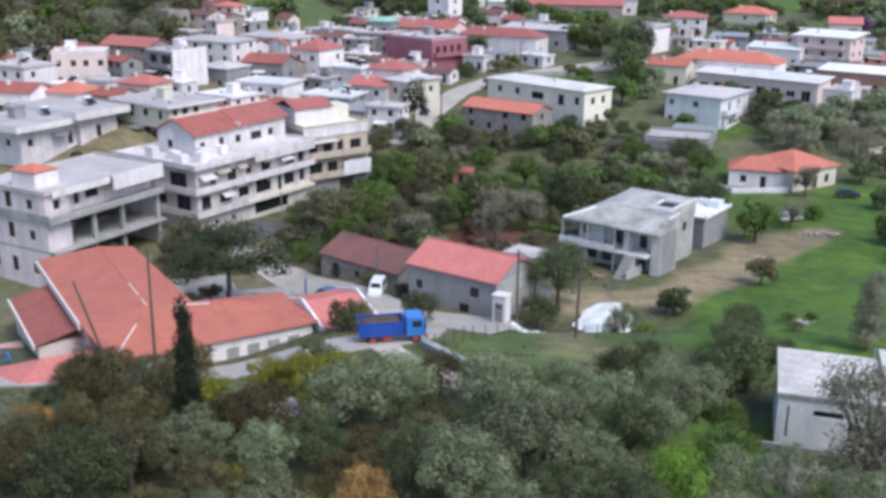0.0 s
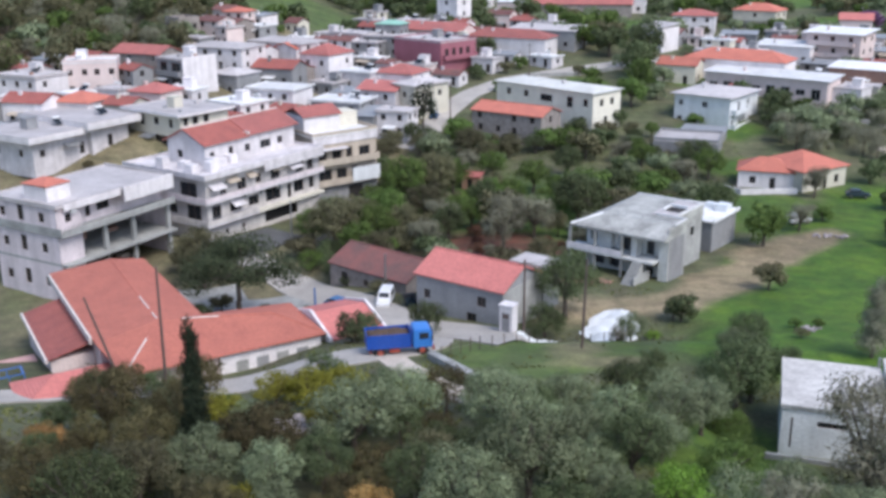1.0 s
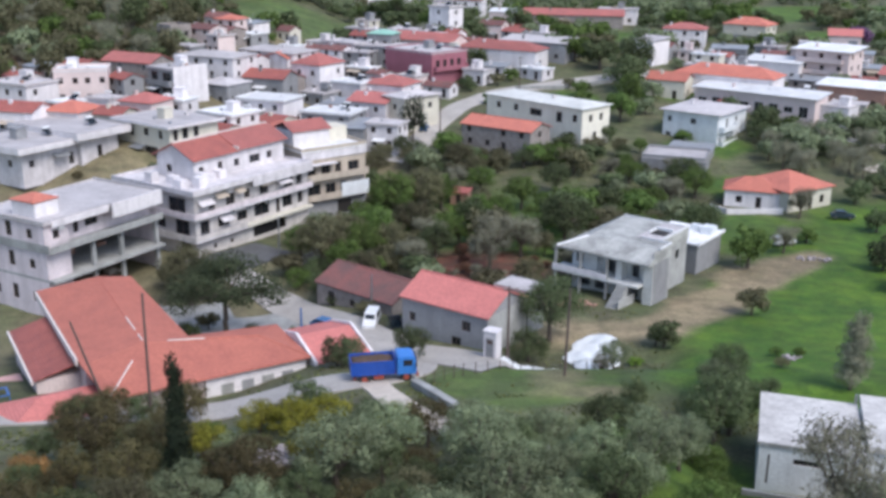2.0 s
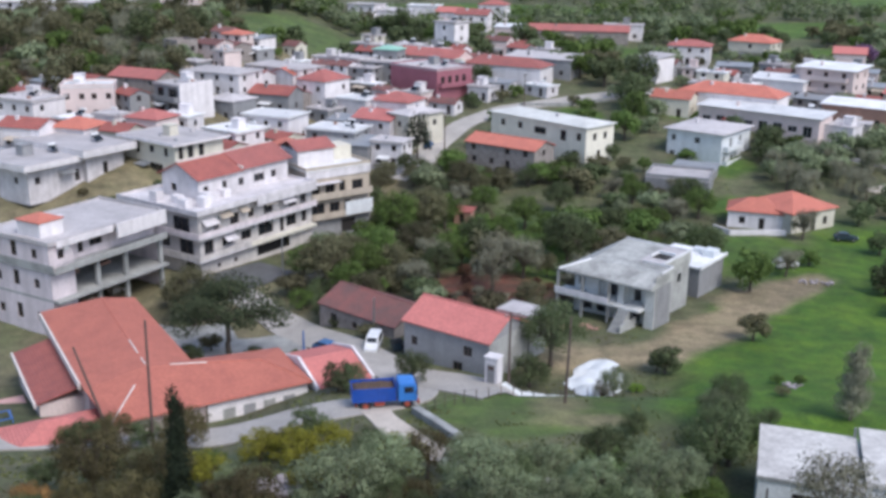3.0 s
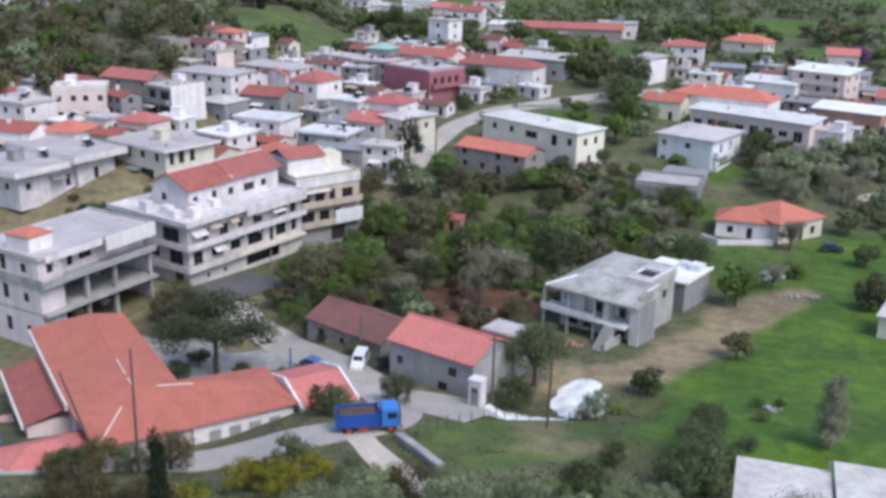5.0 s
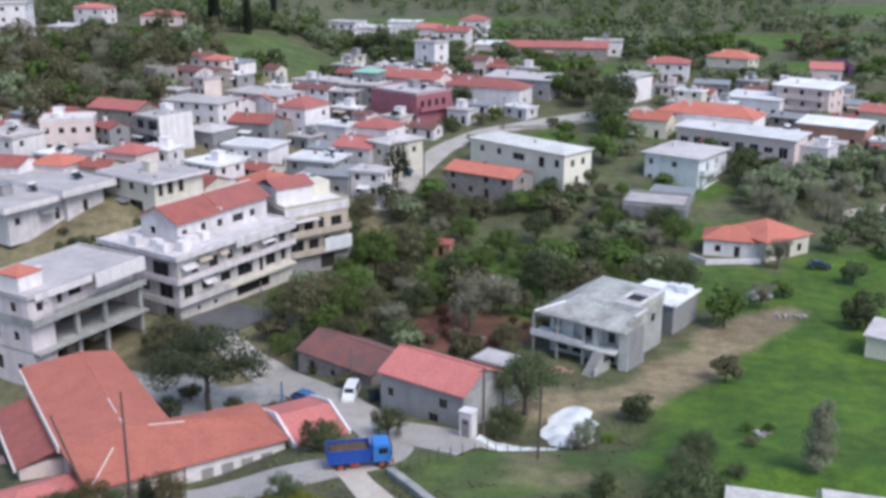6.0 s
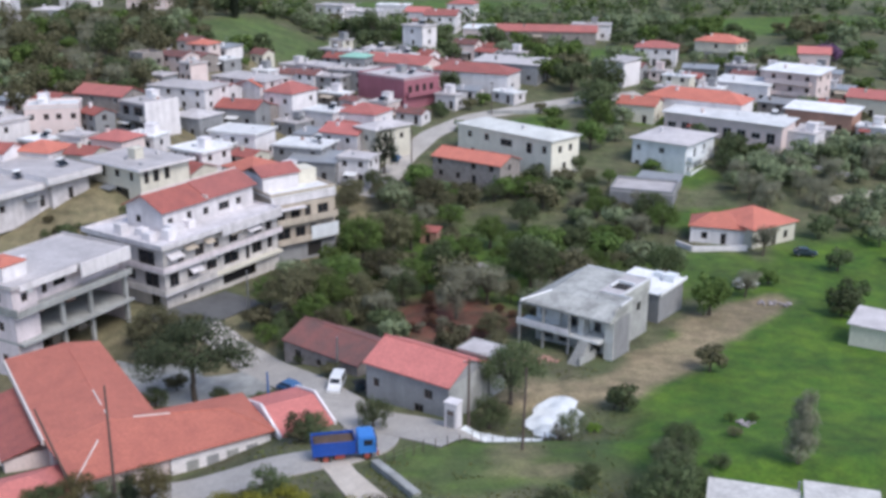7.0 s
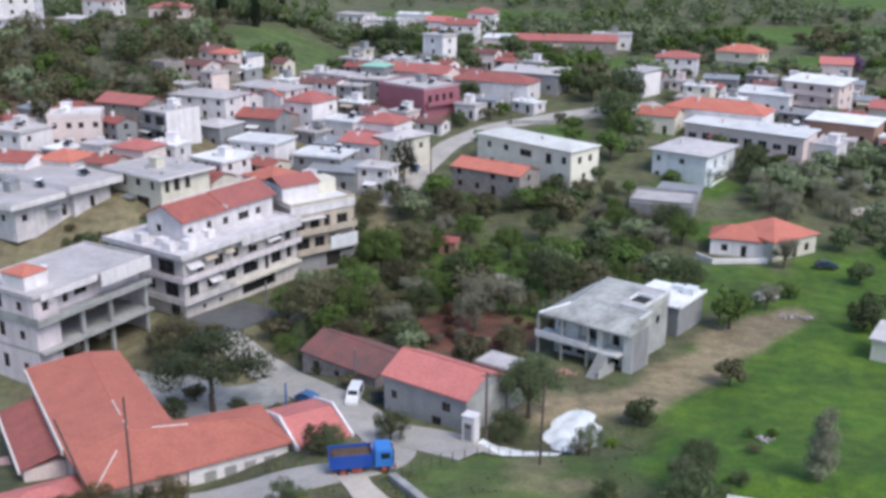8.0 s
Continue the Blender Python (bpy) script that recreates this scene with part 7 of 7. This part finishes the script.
def plastic():
    """A crumpled plot cover of white plastic film on the ground, and a long strip of it along the bank."""
    p = thing("plastic_cover", Matrix(), "crumpled white plastic film spread over a garden plot", "sheet")
    bm = bmesh.new()
    rows = []
    for i in range(31):
        u = i / 30
        half = (3.4 + 0.9 * noise.noise((u * 5, 0, 6))) * (1 - abs(2 * u - 1) ** 2.2) ** 0.5 + 0.25
        row = []
        for j in range(17):
            v = 2 * j / 16 - 1
            x = 18.4 + 1.2 * u + half * v * 0.9 - 0.5 * math.sin(u * 3)
            y = 101.4 + 10.6 * u + half * v * 0.2 + 0.7 * noise.noise((v * 2.6, u * 3, 8))
            edge = (1 - abs(v) ** 4) * (1 - abs(2 * u - 1) ** 4)
            row.append(bm.verts.new((x, y, land(x, y) + 0.05 + edge * (0.45 + 0.75 * noise.noise((x * 0.6, y * 0.45, 2))) + 0.14 * noise.noise((x * 2.2, y * 2.2, 3)))))
        rows.append(row)
    for r, q in zip(rows, rows[1:]):
        for j in range(16):
            bm.faces.new((r[j], r[j + 1], q[j + 1], q[j])).smooth = True
    part("film", bm, PLASTIC, p)
    TAKEN.extend(((17.5, 103, 3), (19, 107, 3.4), (20.5, 111, 2.5)))
    s = thing("plastic_sheet", pose(0, 0, 0), "long crumpled white plastic strip along the bank", "sheet")
    bm = bmesh.new()
    rows = []
    for i in range(40):
        f = i / 39
        x, y = 7.9 + 8.4 * f, 101.8 - 1.9 * f + 0.4 * math.sin(f * 7)
        row = []
        for j in range(9):
            e = (j / 8 - 0.5) * (2.7 + 0.6 * math.sin(f * 11))
            px, py = x + e * 0.43, y + e * 0.9
            row.append(bm.verts.new((px, py, land(px, py) + (0.06 + 0.55 * math.cos((j / 8 - 0.5) * math.pi) * (0.6 + 0.4 * noise.noise((i * 0.5, 0, 1)))) + 0.16 * noise.noise((i * 0.6, j * 0.8, 4)))))
        rows.append(row)
    for r, q in zip(rows, rows[1:]):
        for j in range(8):
            bm.faces.new((r[j], q[j], q[j + 1], r[j + 1])).smooth = True
    part("film", bm, PLASTIC, s)
    TAKEN.extend((7.9 + 8.4 * f, 101.8 - 1.9 * f, 1.2) for f in (0, 0.3, 0.6, 1))


def low_wall(name, line, h, thick, material, label, category="wall"):
    """A low wall that follows the land."""
    w = thing(name, Matrix(), label, category)
    for a, b in zip(line, line[1:]):
        bm = bmesh.new()
        n = max(2, int(math.dist(a, b) / 1.5))
        dx, dy = (b[0] - a[0]) / math.dist(a, b), (b[1] - a[1]) / math.dist(a, b)
        rings = []
        for i in range(n + 1):
            x, y = a[0] + (b[0] - a[0]) * i / n, a[1] + (b[1] - a[1]) * i / n
            z = land(x, y)
            rings.append([bm.verts.new((x - dy * s * thick / 2, y + dx * s * thick / 2, z + e)) for s, e in ((-1, -0.6), (-1, h), (1, h), (1, -0.6))])
        for r, q in zip(rings, rings[1:]):
            for i in range(4):
                bm.faces.new((r[i], r[(i + 1) % 4], q[(i + 1) % 4], q[i]))
        bm.faces.new(rings[0]), bm.faces.new(rings[-1][::-1])
        bmesh.ops.recalc_face_normals(bm, faces=bm.faces)
        part("wall_segment", bm, material, w)


def rubble(x, y, rx, ry, n, r0, r1, label, material=None):
    rng = random.Random(int(x * 7 + y))
    bm = bmesh.new()
    for _ in range(n):
        a, q = rng.uniform(0, 6.28), rng.random() ** 0.5
        px, py, r = x + rx * q * math.cos(a), y + ry * q * math.sin(a), rng.uniform(r0, r1)
        vs = bmesh.ops.create_icosphere(bm, subdivisions=1, radius=r)["verts"]
        for v in vs:
            v.co = Vector((px, py, land(px, py) + r * 0.4)) + Vector((v.co.x * rng.uniform(0.8, 1.3), v.co.y * rng.uniform(0.8, 1.2), v.co.z * 0.7)) * rng.uniform(0.75, 1.15)
    tagged(part("rubble", bm, material or ROCK, None), label, "rubble", kind="stuff")


def post_fence(line, step, h, label):
    """Thin posts with two wires along the edge of a field."""
    f = thing("wire_fence", Matrix(), label, "fence")
    pts = []
    for a, b in zip(line, line[1:]):
        n = max(1, round(math.dist(a, b) / step))
        pts += [(a[0] + (b[0] - a[0]) * i / n, a[1] + (b[1] - a[1]) * i / n) for i in range(n)]
    pts.append(line[-1])
    for i, (x, y) in enumerate(pts):
        bm = bmesh.new()
        tube(bm, (0, 0, -0.3), (0.06 * math.sin(i * 5), 0.05 * math.cos(i * 3), h * (0.9 + 0.15 * math.sin(i * 7))), 0.05, 0.045, 6)
        part("post", bm, POLEWOOD, f, loc=Matrix.Translation((x, y, land(x, y))))
    for k in (0.5, 0.85):
        bm = bmesh.new()
        rings = [[bm.verts.new((x + 0.012 * dx, y + 0.012 * dx, land(x, y) + h * k + dz)) for dx, dz in ((-1, -0.012), (1, -0.012), (1, 0.012), (-1, 0.012))] for x, y in pts]
        for r, q in zip(rings, rings[1:]):
            for i in range(4):
                bm.faces.new((r[i], r[(i + 1) % 4], q[(i + 1) % 4], q[i]))
        part("wire", bm, STEEL, f)


def waste_bin(x, y):
    b = thing("waste_bin", pose(x, y, land(x, y) + 0.1, 0, 0, 20), "dark green wheeled waste bin beside the street", "bin")
    bm = bmesh.new()
    lo, hi = [[bm.verts.new((sx * a, sy * c, z)) for sx, sy in ((-1, -1), (1, -1), (1, 1), (-1, 1))] for a, c, z in ((0.5, 0.4, 0.15), (0.68, 0.52, 1.2))]
    for i in range(4):
        bm.faces.new((lo[i], lo[(i + 1) % 4], hi[(i + 1) % 4], hi[i]))
    bm.faces.new(lo[::-1]), bm.faces.new(hi)
    part("body", bm, CARDARK, b)
    bm = bmesh.new()
    prism(bm, [(-0.56, 1.21), (0.56, 1.21), (0.5, 1.36), (0, 1.45), (-0.5, 1.36)], "x", -0.72, 0.72)
    part("lid", bm, RUBBER, b)
    for wx in (-0.42, 0.42):
        for wy in (-0.3, 0.3):
            bm = bmesh.new()
            tube(bm, (wx - 0.04, wy, 0.09), (wx + 0.04, wy, 0.09), 0.1, 0.1, 10)
            part("wheel", bm, RUBBER, b)


kiosk()
plastic()
waste_bin(-4.4, 113.9)
waste_bin(-3.0, 112.8)
post_fence([(-0.6, 89.4), (3.2, 93.6), (8.4, 97.0)], 1.5, 1.4, "thin wire fence on wooden posts along the road")
post_fence([(9.5, 99.4), (13.4, 97.6), (17.5, 96.8)], 1.6, 1.3, "thin wire fence on wooden posts beside the plastic")
ribbon("yard", [(-40, 128), (-34, 125.5), (-27, 128.5)], 6.5, CONCRETE, "grey paved yard under the trees", 0.1, "yard")
for yx, yy, yr in ((-44, 121.5, 1.6), (-41, 123.5, 1.4), (-38.6, 126.5, 1.5), (-33, 138.5, 1.8), (-30, 140.5, 1.4), (-36.5, 135.5, 2.0), (-22.2, 117.6, 1.5), (-19.5, 116.0, 1.3), (-16.6, 113.6, 1.4), (-13.4, 128.5, 1.2)):
    plant(("brown_far", "dark_bush", "olive_bush")[int(yx * 7) % 3], yx, yy, yr)
low_wall("retaining_wall", [(-1.6, 89.6), (0.3, 86.0), (2.6, 81.6)], 0.7, 0.8, CONCRETE, "thick low concrete wall beside the track")
low_wall("terrace_wall", [(50.6, 179.4), (52.6, 175.6), (62.6, 175.8)], 0.9, 0.35, WHITE, "low white terrace wall in front of the cottage")
low_wall("garden_wall", [(21, 261.5), (33, 262), (47, 269)], 0.9, 0.3, CONCRETE, "low pale wall along the street")
low_wall("street_wall", [(-20.6, 142), (-16.2, 149), (-12.6, 156)], 1.2, 0.3, CONCRETE, "grey street wall below the apartment block")
low_wall("fence_wall", [(84, 232), (92, 222), (99, 216)], 0.8, 0.25, WHITE, "low white garden wall")
rubble(-12, 71.5, 2.6, 1.8, 60, 0.2, 0.5, "heap of pale stones in the grove")
rubble(11.5, 166.5, 5.5, 2.0, 90, 0.2, 0.55, "heap of grey stones by the gully")
rubble(39.0, 101.6, 1.5, 1.0, 16, 0.12, 0.3, "small stones in the meadow")
rubble(58, 147, 2.5, 1.3, 20, 0.15, 0.4, "rubble at the end of the dirt track")
rubble(18.0, 124.5, 3.5, 1.5, 40, 0.15, 0.35, "building rubble beside the concrete house", BRICK)
plant("green_bush", 37.8, 102.8, 0.9, 0.8)
plant("green_bush", 40.2, 102.6, 0.8, 0.9)
